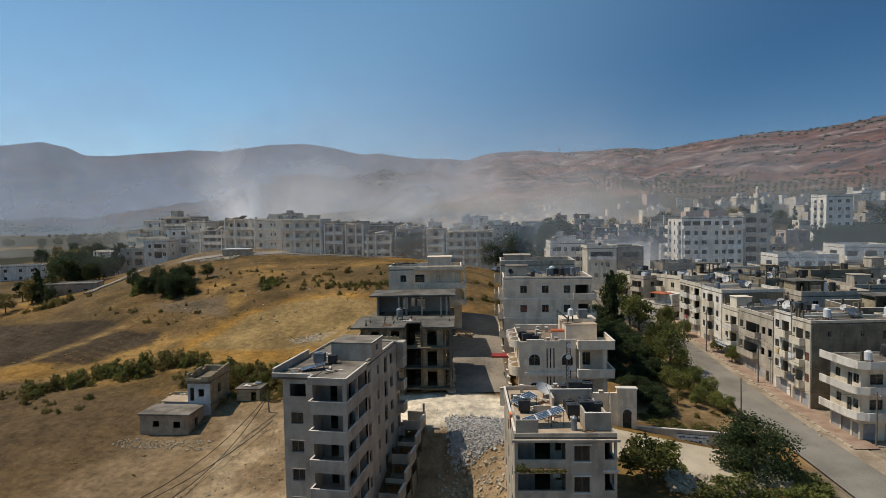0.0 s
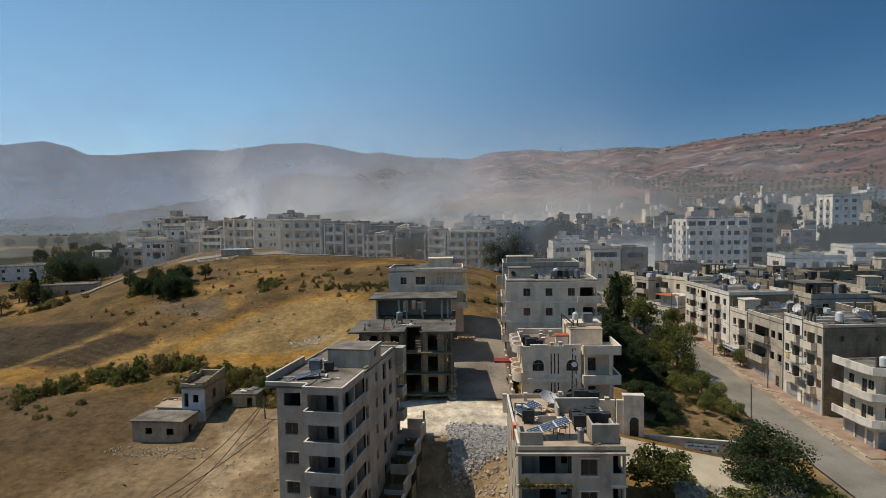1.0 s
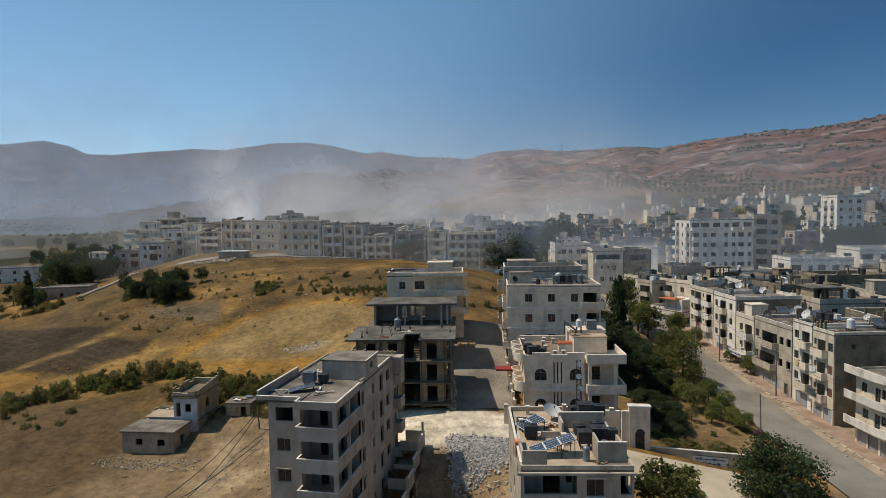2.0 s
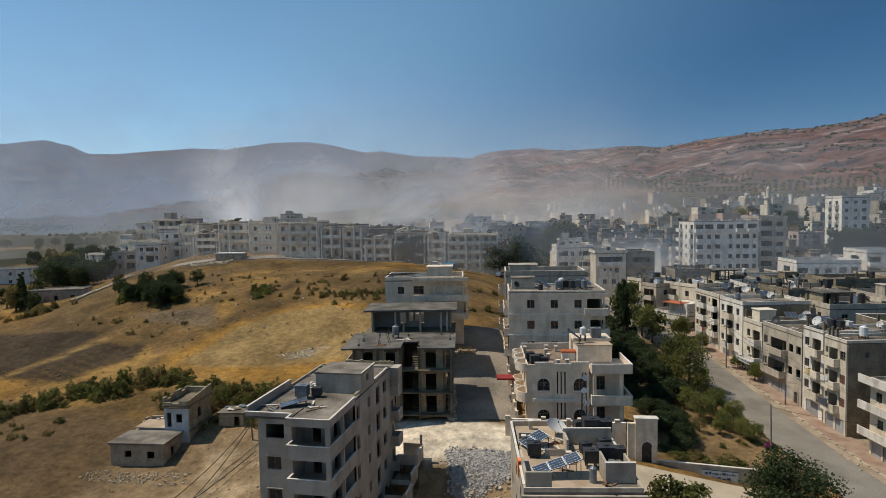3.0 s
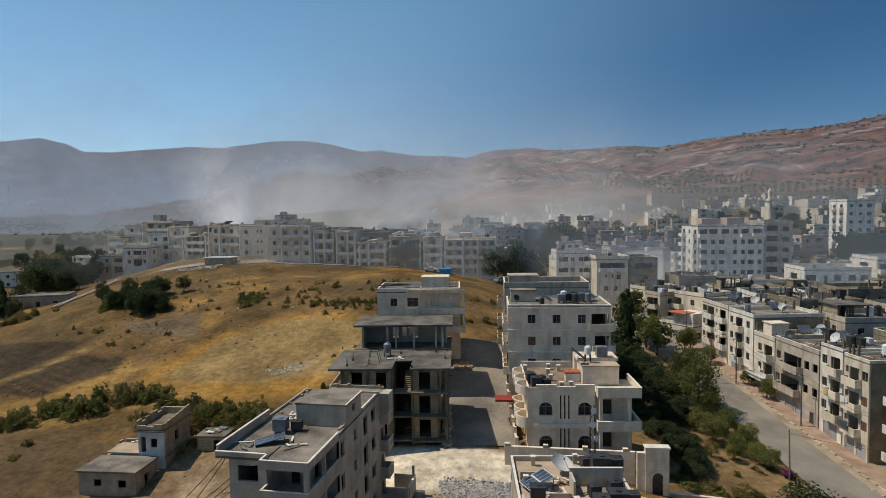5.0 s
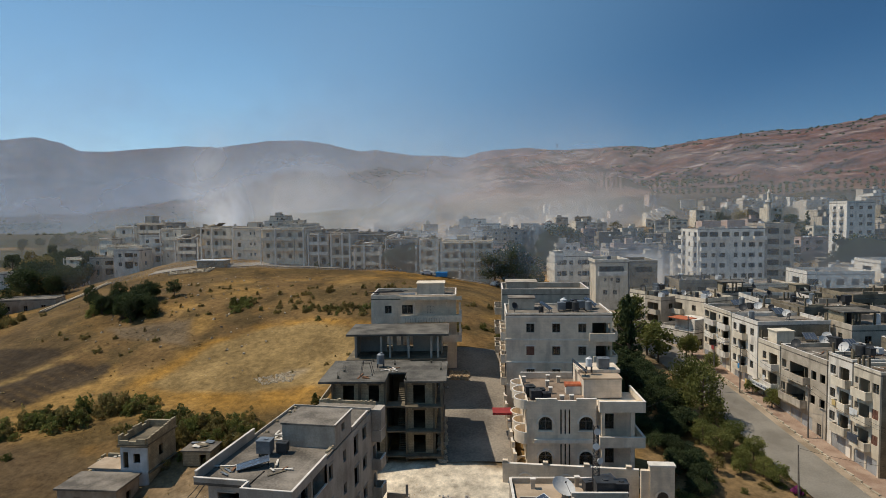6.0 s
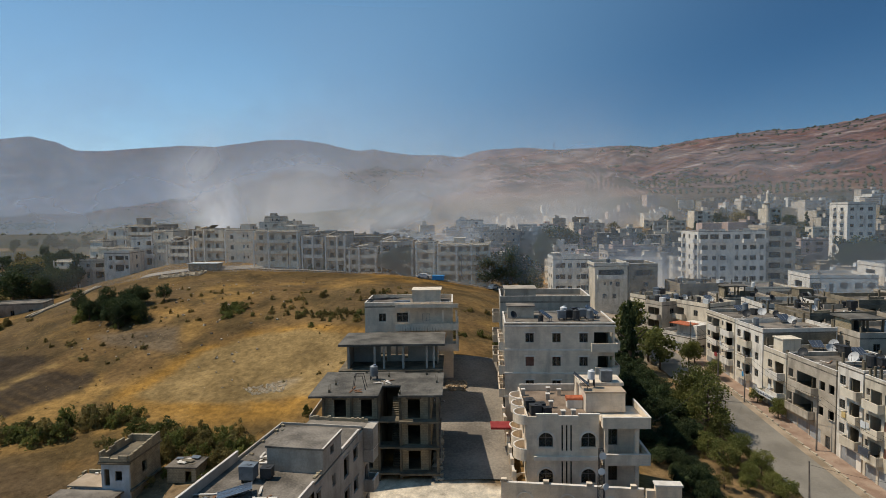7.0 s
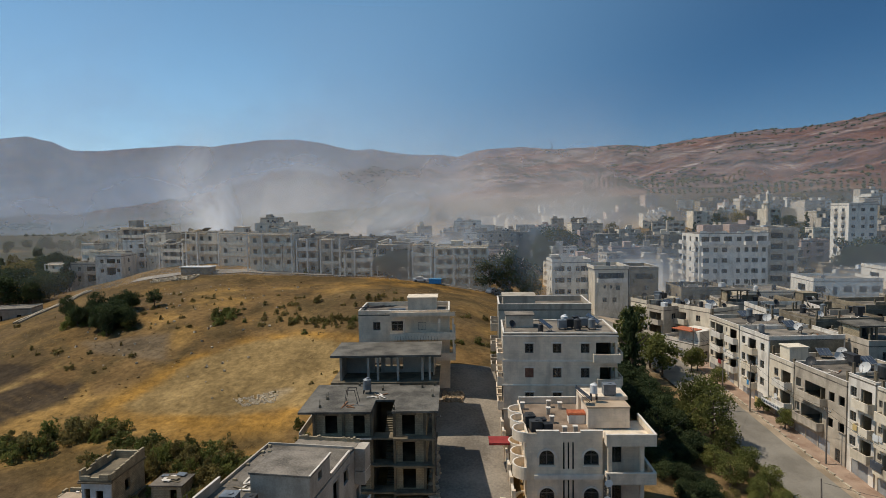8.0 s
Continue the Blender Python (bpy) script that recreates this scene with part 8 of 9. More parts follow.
def cable(a, b, sag, r=0.018):
    a, b = Vector(a), Vector(b)
    ms = Mesh()
    pts = [a.lerp(b, i / 12) - Vector((0, 0, sag * 4 * (i / 12) * (1 - i / 12))) for i in range(13)]
    for p, q in zip(pts, pts[1:]):
        ms.tube(p, q, r, k=4)
    solo("cable", ms, M["cable"], "thin black overhead cable between poles", "cable", group="overhead cables")


def chimney(m, h=0.8, s=0.22, mat="concrete"):
    root = thing("roof_post", "short concrete post on the flat roof", "post", m, "roof posts")
    part("shaft", Mesh().box(-s, s, -s, s, 0, h), M[mat], root)
    part("cap", Mesh().box(-s - 0.06, s + 0.06, -s - 0.06, s + 0.06, h, h + 0.09), M["edge"], root)


def debris(m, n, spread, seed, mat="wood", label="planks and scrap lying on the roof"):
    rng = random.Random(seed)
    root = thing("scrap_pile", label, "scrap", m)
    for i in range(n):
        l = rng.uniform(0.6, 2.2)
        part("plank", Mesh().box(-l / 2, l / 2, -0.09, 0.09, 0, 0.05), M[rng.choice((mat, "rust", "edge", "raw"))], root, m=pose(rng.uniform(-spread, spread), rng.uniform(-spread, spread), 0.02 + 0.055 * i * 0.3, rng.uniform(-3, 3), rng.uniform(-6, 6), rng.uniform(0, 180)))


# roof of the solar house
S5 = pose(-2.6, 56.3, 16.505, rz=8.4)
ladder_array(at(S5, 1.0, 3.6, 0.0, -84), 3, 1.7, 1.35, 17, "three blue solar modules on a sloping rack")
ladder_array(at(S5, 0.3, 9.6, 0.0, -66), 2, 1.9, 1.25, 17, "two blue solar modules on a sloping rack")
water_tank(at(S5, 7.6, 10.9, 0.0, 0), "cube", 1.25, "tank", 0.9)
water_tank(at(S5, 9.0, 11.2, 0.0, 0), "cube", 1.0, "tank", 0.9)
water_tank(at(S5, 6.3, 4.6, 0, 0), "cube", 1.0, "tank", 0.6)
water_tank(at(S5, 7.7, 5.1, 0, 0), "cube", 1.15, "tank", 0.6)
water_tank(at(S5, 8.9, 5.4, 0, 0), "cube", 0.9, "tank", 0.6)
water_tank(at(S5, 1.6, 7.0, 0, 0), "cube", 1.0, "tank", 0.3)
dish(at(S5, 4.4, 12.6, 0.05, 40), 1.05, "dish", 28)
solo("gas_boiler", Mesh().tube((0, 0, 0), (0, 0, 1.25), 0.3, 0.3, 14).tube((0, 0, 1.25), (0, 0, 1.45), 0.3, 0.1, 14), M["tankgrey"], "upright galvanised boiler on the roof", "boiler", at(S5, 5.9, 1.7))
solo("roof_drum", Mesh().tube((0, 0, 0), (0, 0, 1.1), 0.33, 0.33, 14), M["tankgrey"], "grey steel drum on the roof", "drum", at(S5, 7.9, 3.6))
debris(at(S5, 4.0, 9.5), 16, 1.6, 3)
for u, v, sz in ((6.4, 7.6, 0.8), (8.2, 8.2, 0.9), (8.4, 13.4, 1.0), (6.8, 13.2, 0.8)):
    water_tank(at(S5, u, v, 0.05, 12), "cube", sz, "tank", 0.25)
for u, v in ((2.0, 14.0), (6.0, 14.4), (4.6, 5.8), (0.9, 9.8)):
    chimney(at(S5, u, v), 0.9, 0.18, "grey")
debris(at(S5, 3.6, 4.6), 8, 1.0, 4)
debris(at(S5, 7.6, 0.9), 7, 0.9, 5, "raw")
solo("orange_cloth", Mesh().box(0, 0.06, 0, 0.9, -1.1, 0.35).box(0.03, 0.5, 0.1, 0.8, 0.3, 0.36), M["orange"], "orange cloth hung over the parapet", "cloth", at(S5, -0.12, 4.2, 0.4))
lattice_mast(at(S5, 7.2, 12.2), 6.4)
for k in range(11):
    plant_box = thing("balcony_plant", "leafy potted plant on the balcony", "plant", at(pose(-2.6, 56.3, 1.3, rz=8.4), 0.25 + 0.42 * k, -1.1, 12.35), "balcony plants")
    part("foliage", CROWNS["bush"][k % 2], None, plant_box, m=Matrix.LocRotScale((0, 0, -0.1), None, (0.7, 0.6, 0.5 + 0.7 * (k < 2) + 0.1 * (k % 3))))
    part("pot", Mesh().tube((0, 0, -0.02), (0, 0, 0.2), 0.12, 0.16, 8), M["rust"], plant_box)
# roof of the grey block
S1 = pose(-27.0, 58.6, 20.845)
water_tank(at(S1, 1.9, 5.6, 0, 4), "cube", 1.0, "tankgrey", 0.25)
water_tank(at(S1, 3.2, 6.2, 0, 4), "cube", 0.75, "tank", 0.15)
debris(at(S1, 0.5, 2.2), 8, 0.9, 8, "tankgrey", "sheet metal and planks lying on the roof")
debris(at(S1, 1.4, 9.5), 9, 0.9, 9, "edge")
debris(at(S1, 4.6, 3.4), 5, 1.2, 10, "edge", "loose planks on the roof")
solar_array(at(S1, 0.7, 3.0, -0.42, -62), 1, 1.3, 2.6, 10, "leaning solar panel low over the roof")
# roof of the shell
S2 = pose(-29.1, 85.55, 20.885, rz=8.9)
water_tank(at(S2, 6.8, 6.9), "cyl", 1.0, "tankgrey", 0.5)
solo("trestle", Mesh().tube((0, 0, 0), (0.3, 0, 1.7), 0.04, k=5).tube((1.6, 0, 0), (1.2, 0, 1.7), 0.04, k=5).tube((0, 1.2, 0), (0.3, 1.2, 1.7), 0.04, k=5).tube((1.6, 1.2, 0), (1.2, 1.2, 1.7), 0.04, k=5).tube((0.2, 0, 1.7), (1.3, 0, 1.7), 0.04, k=5).tube((0.2, 1.2, 1.7), (1.3, 1.2, 1.7), 0.04, k=5).tube((0.3, 0, 1.7), (0.3, 1.2, 1.7), 0.04, k=5), M["iron"], "bare steel trestle on the roof", "stand", at(S2, 4.8, 2.4))
debris(at(S2, 8.6, 5.8), 6, 0.7, 12, "edge", "cement bags and planks on the roof")
debris(at(S2, 5.3, 2.0), 4, 0.6, 13, "edge")
# roof of the terrace house
S6 = pose(-30.2, 111.2, 27.41, rz=8.9)
debris(at(S6, 3.0, 1.5), 12, 1.4, 14, "tankgrey", "pipes and sheets heaped on the roof")
solo("blue_tank", Mesh().tube((0, 0, 0), (2.6, 0, 0.1), 0.35, 0.35, 10), M["tankgrey"], "fallen bluish tank on the roof", "tank", at(S6, 4.6, 1.0, 0.36, 8))
# villa roof
S4 = pose(-4.3, 87.9, 18.43, rz=7.8)
for u, v in ((0.9, 9.3), (4.2, 10.0), (5.5, 9.3), (3.8, 7.4), (3.8, 4.4), (5.9, 1.2), (4.7, 1.0), (8.2, 10.2)):
    chimney(at(S4, u, v), 0.75)
for u, v, s in ((1.1, 3.4, 1.0), (2.3, 2.6, 0.9), (1.6, 1.5, 1.05), (2.9, 1.4, 0.8), (1.3, 5.0, 0.7)):
    water_tank(at(S4, u, v, 0, 8), "cube", s, "tank", 0.2)
rs = thing("roof_skylight", "small white box with a curled red tile cover", "skylight", at(S4, 6.6, 4.6))
part("body", Mesh().box(-0.9, 0.9, -0.6, 0.6, 0, 1.0), M["white"], rs)
for k in range(3):
    part("tile_cover", Mesh().tube((-1.0, -0.4 + 0.4 * k, 1.12), (1.0, -0.4 + 0.4 * k, 1.12), 0.24, 0.24, 8), M["redtile"], rs)
solar_array(at(S4, 7.95, 2.9, 2.55, 78), 1, 1.1, 2.2, 38, "blue solar water heater panel")
water_tank(at(S4, 8.6, 4.4, 2.6), "cyl", 0.8, "tankwhite", 0.9)
water_tank(at(S4, 10.6, 5.6, 2.9), "cube", 1.15, "tankgrey", 0.1)
# roof of the stone apartment house
S3 = pose(-7.4, 102.7, 26.605, rz=6)
dish(at(S3, 1.3, 2.2, 0, 40), 0.55, "tank")
water_tank(at(S3, 5.1, 1.3), "cyl", 0.7, "tank", 0.2)
solar_array(at(S3, 6.3, 0.9, 0, 60), 1, 1.1, 2.0, 30, "blue solar water heater panel")
for u, v, k, mt in ((8.2, 3.2, "cube", "tankgrey"), (9.3, 3.9, "cube", "tank"), (10.2, 2.6, "cyl", "tank"), (11.4, 4.6, "cube", "tankgrey"), (8.8, 5.4, "cyl", "tankwhite"), (10.6, 6.0, "cube", "tank"), (12.2, 3.0, "cyl", "tankgrey")):
    water_tank(at(S3, u, v, 0, 5), k, 0.95, mt, 0.3)
solar_array(at(S3, 13.2, 4.0, 0, 70), 2, 1.0, 2.0, 34, "blue solar water heater panel")
part_wall = thing("roof_shed", "low grey block shed on the roof", "shed", at(S3, 0.6, 4.6))
part("wall", Mesh().box(0, 3.8, 0, 2.6, 0, 1.7), M["grey"], part_wall)
part("roof", Mesh().box(-0.15, 3.95, -0.15, 2.75, 1.703, 1.85), M["roof"], part_wall)


# walls along the lane, stepping up with it
lw2 = thing("lane_wall", "pale rendered wall with posts along the lane", "wall", pose(0, 0, 0), "lane walls")
for i in range(7):
    y0 = 87.4 + i * 2.4
    xa, xb = lane_mid(y0) + 5.15, lane_mid(y0 + 2.37) + 5.15
    z0 = gz(lane_mid(y0) + 4.4, y0 + 1.2)
    part("wall", Mesh().prism([(xa, y0), (xa + 0.2, y0), (xb + 0.2, y0 + 2.37), (xb, y0 + 2.37)], z0 - 1.2, z0 + 1.5), M["stone"], lw2)
    part("coping", Mesh().prism([(xa - 0.04, y0), (xa + 0.24, y0), (xb + 0.24, y0 + 2.37), (xb - 0.04, y0 + 2.37)], z0 + 1.503, z0 + 1.58), M["edge"], lw2)
    part("post", Mesh().box(xa - 0.12, xa + 0.3, y0 - 0.2, y0 + 0.2, z0 - 1.2, z0 + 1.9), M["stone"], lw2)
lw3 = thing("lane_wall", "rough block wall on the lane's uphill side", "wall", pose(0, 0, 0), "lane walls")
for i in range(9):
    y0 = 98.6 + i * 2.5
    xa, xb = lane_mid(y0) - 4.5, lane_mid(y0 + 2.47) - 4.5
    z0 = gz(lane_mid(y0) - 4.0, y0 + 1.2)
    part("wall", Mesh().prism([(xa - 0.25, y0), (xa, y0), (xb, y0 + 2.47), (xb - 0.25, y0 + 2.47)], z0 - 1.2, z0 + 0.7 + 0.5 * (i * 5 % 3)), M["block"], lw3)


# clutter on the other flat roofs
CR = random.Random(23)
for ob in [o for o in bpy.data.objects if o.parent is None and o.name.split(".")[0] in ("shop_house", "town_house", "corner_house", "row_house", "loggia_house", "white_apartment_house", "curved_house", "crest_house", "tower_block")]:
    dist = math.hypot(ob.location.x, ob.location.y)
    roof = [c for c in ob.children if c.name.startswith("roof")][0]
    wx, wy, hz = (max(v.co[k] for v in roof.data.vertices) for k in range(3))
    base = ob.matrix_basis
    near = dist < 190
    for _ in range(CR.randint(1, 4) if near else CR.randint(0, 2)):
        m = at(base, CR.uniform(1, wx - 1), CR.uniform(1, wy - 1), hz + 0.003, CR.uniform(0, 30))
        water_tank(m, CR.choice(("cube", "cyl")), CR.uniform(0.8, 1.2), CR.choice(("tank", "tankgrey", "tankwhite", "tank")), CR.uniform(0.2, 0.8) if near else 0.0, not near)
    if near:
        for _ in range(CR.randint(1, 3)):
            dish(at(base, CR.uniform(1, wx - 1), CR.uniform(1, wy - 1), hz + 0.003, CR.uniform(0, 90)), CR.uniform(0.5, 0.8), CR.choice(("dish", "tank", "tank")))
        if CR.random() < 0.7:
            solar_array(at(base, CR.uniform(1, wx - 3), CR.uniform(1.5, wy - 3), hz + 0.003, 80 + CR.uniform(-10, 20)), 2, 1.0, 1.8, 30)
        debris(at(base, CR.uniform(2, wx - 2), CR.uniform(2, wy - 2), hz + 0.003), CR.randint(4, 6), 1.6, CR.randint(0, 99), "edge", "planks and scrap heaped on the flat roof")
        for _ in range(CR.randint(2, 6)):
            u, v = CR.choice((0.4, wx - 0.4, CR.uniform(0.4, wx - 0.4))), CR.choice((0.4, wy - 0.4))
            part("column_stub", Mesh().box(u - 0.14, u + 0.14, v - 0.14, v + 0.14, hz + 0.003, hz + CR.uniform(1.2, 2.2)), M["raw"], ob)

# washing, blinds, shop signs and canopies on the row
def row_pose(y, out, z):
    return pose(facade_x(y), y, z, rz=-78.4) @ pose(0, -out, 0)


cn = thing("shop_canopy", "white shop canopy board with dark lettering", "sign", row_pose(128.6, 1.5, 10.9))
part("board", Mesh().box(0, 5.6, -0.15, 0, 0, 0.75), M["signwhite"], cn)
part("cover", Mesh().box(0, 5.6, 0.003, 1.45, 0.5, 0.6), M["grey"], cn)
x = 0.4
while x < 5.1:
    wd = CR.uniform(0.2, 0.6)
    part("lettering", Mesh().box(x, x + wd, -0.162, -0.153, 0.22, CR.uniform(0.42, 0.6)), M["signblue"], cn)
    x += wd + 0.12
solo("yellow_banner", Mesh().box(0, 0.9, 0, 0.03, 0, 1.4), M["ochre"], "yellow cloth banner hung before a shop", "banner", row_pose(131.2, 1.2, 9.6))
solo("blue_washing", Mesh().box(0, 1.9, 0, 0.05, 0, 1.0).box(0, 1.9, 0.05, 0.35, 0.95, 1.0), M["panel"], "dark blue blankets hung over a balcony rail", "blanket", row_pose(105.9, 1.05, 9.9))
solo("white_washing", Mesh().box(0, 0.9, 0, 0.04, 0, 0.9).box(1.0, 1.5, 0, 0.04, 0.2, 0.9), M["tankwhite"], "white washing hung on a balcony", "washing", row_pose(105.6, 1.05, 13.5))
for y, z, c in ((144, 13.4, "redcloth"), (134, 12.2, "bluetarp"), (126, 12.3, "tankwhite"), (109, 13.6, "ochre"), (142, 16.2, "tankwhite")):
    solo("washing", Mesh().box(0, CR.uniform(0.5, 1.1), 0, 0.04, 0, CR.uniform(0.5, 0.9)), M[c], "washing hung over a balcony rail", "washing", row_pose(y, 1.05, z), "washing")
solo("orange_tank", Mesh().tube((0, 0, 0), (0, 1.2, 0), 0.5, 0.5, 14), M["orange"], "orange water drum on a roof behind the row", "drum", pose(57, 108, 19.2))

for x, y, h in ((36.3, 112.2, 8.2), (31.6, 128.4, 8.6), (42.0, 94.6, 8.0), (43.9, 89.2, 7.6), (27.5, 149.5, 8.0)):
    pole(x, y, h, turn=-78)
pole(28.6, 95.0, 6.4, None, label="leaning iron post at the garden's edge", lean=-4)
pole(27.2, 128.0, 8.5, 2.2, turn=15, label="street lamp post with a long arm")
pole(-14.6, 91.4, 8.0, label="weathered pole at the foot of the lane")
pole(-7.6, 103.5, 8.0, label="weathered pole beside the lane")
for x in (-112, -80, -51, -27):
    pole(x, 190.5 + 0.087 * (x + 92.7), 9.0, label="pole along the ridge road")
tops = [(27.5, 149.5), (31.6, 128.4), (36.3, 112.2), (42.0, 94.6)]
for (xa, ya), (xb, yb) in zip(tops, tops[1:]):
    for k in (-0.6, 0.6):
        cable((xa + k, ya, gz(xa, ya) + 7.9), (xb + k, yb, gz(xb, yb) + 7.9), 0.9)
cable((10.2, 91.5, 17.6), (27.2, 128.0, 16.0), 1.4)
cable((43.9, 89.2, 12.4), (28.6, 95.0, 12.2), 0.6)
pole(-42.0, 84.2, 3.6, None, label="short leaning cable post beside the shed", lean=6)
cable((-42.0, 84.0, 10.6), (-46.5, 58.0, 5.6), 1.8, 0.05)
cable((-42.0, 84.0, 10.3), (-44.0, 57.0, 5.0), 2.3, 0.05)
cable((-39.5, 80.5, 8.0), (-46.0, 58.0, 5.2), 0.9, 0.05)


def car(x, y, turn, mat, label):
    root = thing("car", label, "car", pose(x, y, gz(x, y) + 0.25, rz=turn), "parked cars")
    b = Mesh()
    side = [(-2.1, 0.3), (2.1, 0.3), (2.15, 0.75), (1.25, 0.9), (0.7, 1.4), (-1.0, 1.42), (-1.7, 0.95), (-2.12, 0.85)]
    n = len(side)
    for yy in (-0.82, 0.82):
        b.v += [(px, yy * (1 if pz < 1 else 0.85), pz) for px, pz in side]
    b.f += [tuple(range(n)), tuple(reversed(range(n, 2 * n)))] + [(i, n + i, n + (i + 1) % n, (i + 1) % n) for i in range(n)]
    part("body", b, M[mat], root)
    for sx in (-1, 1):
        part("side_window", Mesh().box(-1.2, 0.8, sx * 0.79 - 0.02, sx * 0.79 + 0.02, 0.95, 1.3), M["tank"], root)
    for px in (-1.3, 1.3):
        for sy in (-0.8, 0.8):
            w = part("wheel", Mesh().tube((px, sy - 0.1, 0.3), (px, sy + 0.1, 0.3), 0.32, 0.32, 14), M["tyre"], root)
            part("rim", Mesh().tube((px, sy - 0.11, 0.3), (px, sy + 0.11, 0.3), 0.18, 0.18, 10), M["tankgrey"], w)


car(-38.0, 193.4, 5, "tankwhite", "white saloon parked on the ridge road")
car(-17.5, 196.0, 70, "carpaint", "pale grey saloon parked below the apartment house")
solo("blue_tarp_stall", Mesh().prism([(-2.6, -1.2), (2.6, -1.0), (2.4, 1.2), (-2.5, 1.0)], 1.7, 1.8).box(-2.5, -2.4, -1.1, -1.0, 0, 1.7).box(2.3, 2.4, -1.0, -0.9, 0, 1.7).box(2.2, 2.3, 1.0, 1.1, 0, 1.7).box(-2.4, -2.3, 0.8, 0.9, 0, 1.7).prism([(-2.4, -1.22), (2.4, -1.06), (2.4, -1.0), (-2.4, -1.15)], 0.2, 1.7), M["bluetarp"], "stall under a bright blue tarpaulin", "stall", pose(-33.5, 193.6, gz(-33.5, 193.6)) @ Matrix.Diagonal((0.72, 0.8, 0.85, 1)))
tent = thing("roadside_shelter", "low dark shelter with a pale sheet roof", "shelter", pose(-111, 187.2, gz(-108, 187.5) - 0.1, rz=4))
part("wall", Mesh().box(0, 9, 0.2, 4, 0, 2.2), M["raw"], tent)
part("roof", Mesh().prism([(-0.4, -0.4), (9.4, -0.4), (9.4, 4.4), (-0.4, 4.4)], 2.203, 2.4), M["tankwhite"], tent)
# low farmhouses in the hollow
fa = house("farmhouse", "low whitewashed farmhouse among trees", -236, 209, gz(-228, 212) - 0.5, 30, 22, 9, 2, 3.2, "white", {"front": [(0.15, "w"), (0.4, "w"), (0.65, "w"), (0.85, "w")], "right": [(0.5, "w")]}, parapet=0.4, coping=False, category="house")
fb = house("farmhouse", "low grey farmhouse with a flat roof", -155, 158, gz(-150, 160) - 0.4, 24, 15, 8, 1, 3.6, "grey", {"front": [(0.2, "w"), (0.5, "d"), (0.8, "w")], "right": [(0.5, "w")]}, parapet=0.3, coping=False, category="house")
for x, y, w, d, n, mt, yw in ((-186, 222, 13, 10, 2, "white", 14), (-168, 208, 12, 9, 2, "grey", 10), (-152, 201, 9, 9, 2, "white", 8), (-196, 262, 12, 9, 2, "cream", 12), (-186, 252, 12, 9, 2, "grey", 10), (-150, 212, 12, 10, 3, "white", 6), (-230, 300, 12, 9, 2, "white", 20)):
    house("ridge_house", {"white": "white flat-roofed house below the ridge", "grey": "grey flat-roofed house below the ridge", "cream": "cream flat-roofed house below the ridge"}[mt], x, y, gz(x + 5, y) + (2.2 if y < 225 else -0.6), yw, w, d, n, 3.1, mt, {"front": [(0.25, "w"), (0.6, "x", 3.0), (0.88, "w")], "right": [(0.5, "w")], "left": [(0.5, "w")]}, parapet=0.6, group="houses below the ridge", coping=False, skirt=9)
# the twin track walls that climb the slope
for k, off in enumerate((-1.1, 1.1)):
    ms = Mesh()
    for i in range(24):
        q = i / 23
        x, y = -134 - 8.6 * q + off * 0.9, 152 + 35 * q - off * 0.3
        z = gz(x, y)
        ms.v += [(x - 0.2, y, z - 0.3), (x + 0.2, y, z - 0.3), (x + 0.2, y, z + 0.45), (x - 0.2, y, z + 0.45)]
    for i in range(23):
        a, b = i * 4, i * 4 + 4
        ms.f += [(a + c, a + (c + 1) % 4, b + (c + 1) % 4, b + c) for c in range(4)]
    solo("track_wall", ms, M["kerb"], "low pale stone wall along the climbing track", "wall", group="track walls")


def pylon():
    r, az = 2690.0, radians(0.55)
    x, y = r * math.sin(az), 12 + r * math.cos(az)
    root = thing("pylon", "grey lattice power pylon on the skyline", "pylon", pose(x, y, gz(x, y) - 2))
    for a, b in ((-5, -5), (5, -5), (5, 5), (-5, 5)):
        part("leg", Mesh().tube((a, b, 0), (a * 0.25, b * 0.25, 30), 0.45, 0.35, 5), M["iron"], root)
    br = Mesh()
    for i in range(5):
        z, q = 6 * i, 5 - 3.75 * i / 5
        br.tube((-q, -q, z), (q * 0.85, -q, z + 6), 0.25, k=4).tube((q, -q, z), (-q * 0.85, -q, z + 6), 0.25, k=4)
    part("bracing", br, M["iron"], root)
    for z in (26, 30, 34):
        part("crossarm", Mesh().tube((-9, 0, z), (9, 0, z), 0.35, k=5), M["iron"], root)
    part("mast", Mesh().tube((0, 0, 28), (0, 0, 36), 0.5, 0.3, 5), M["iron"], root)


pylon()


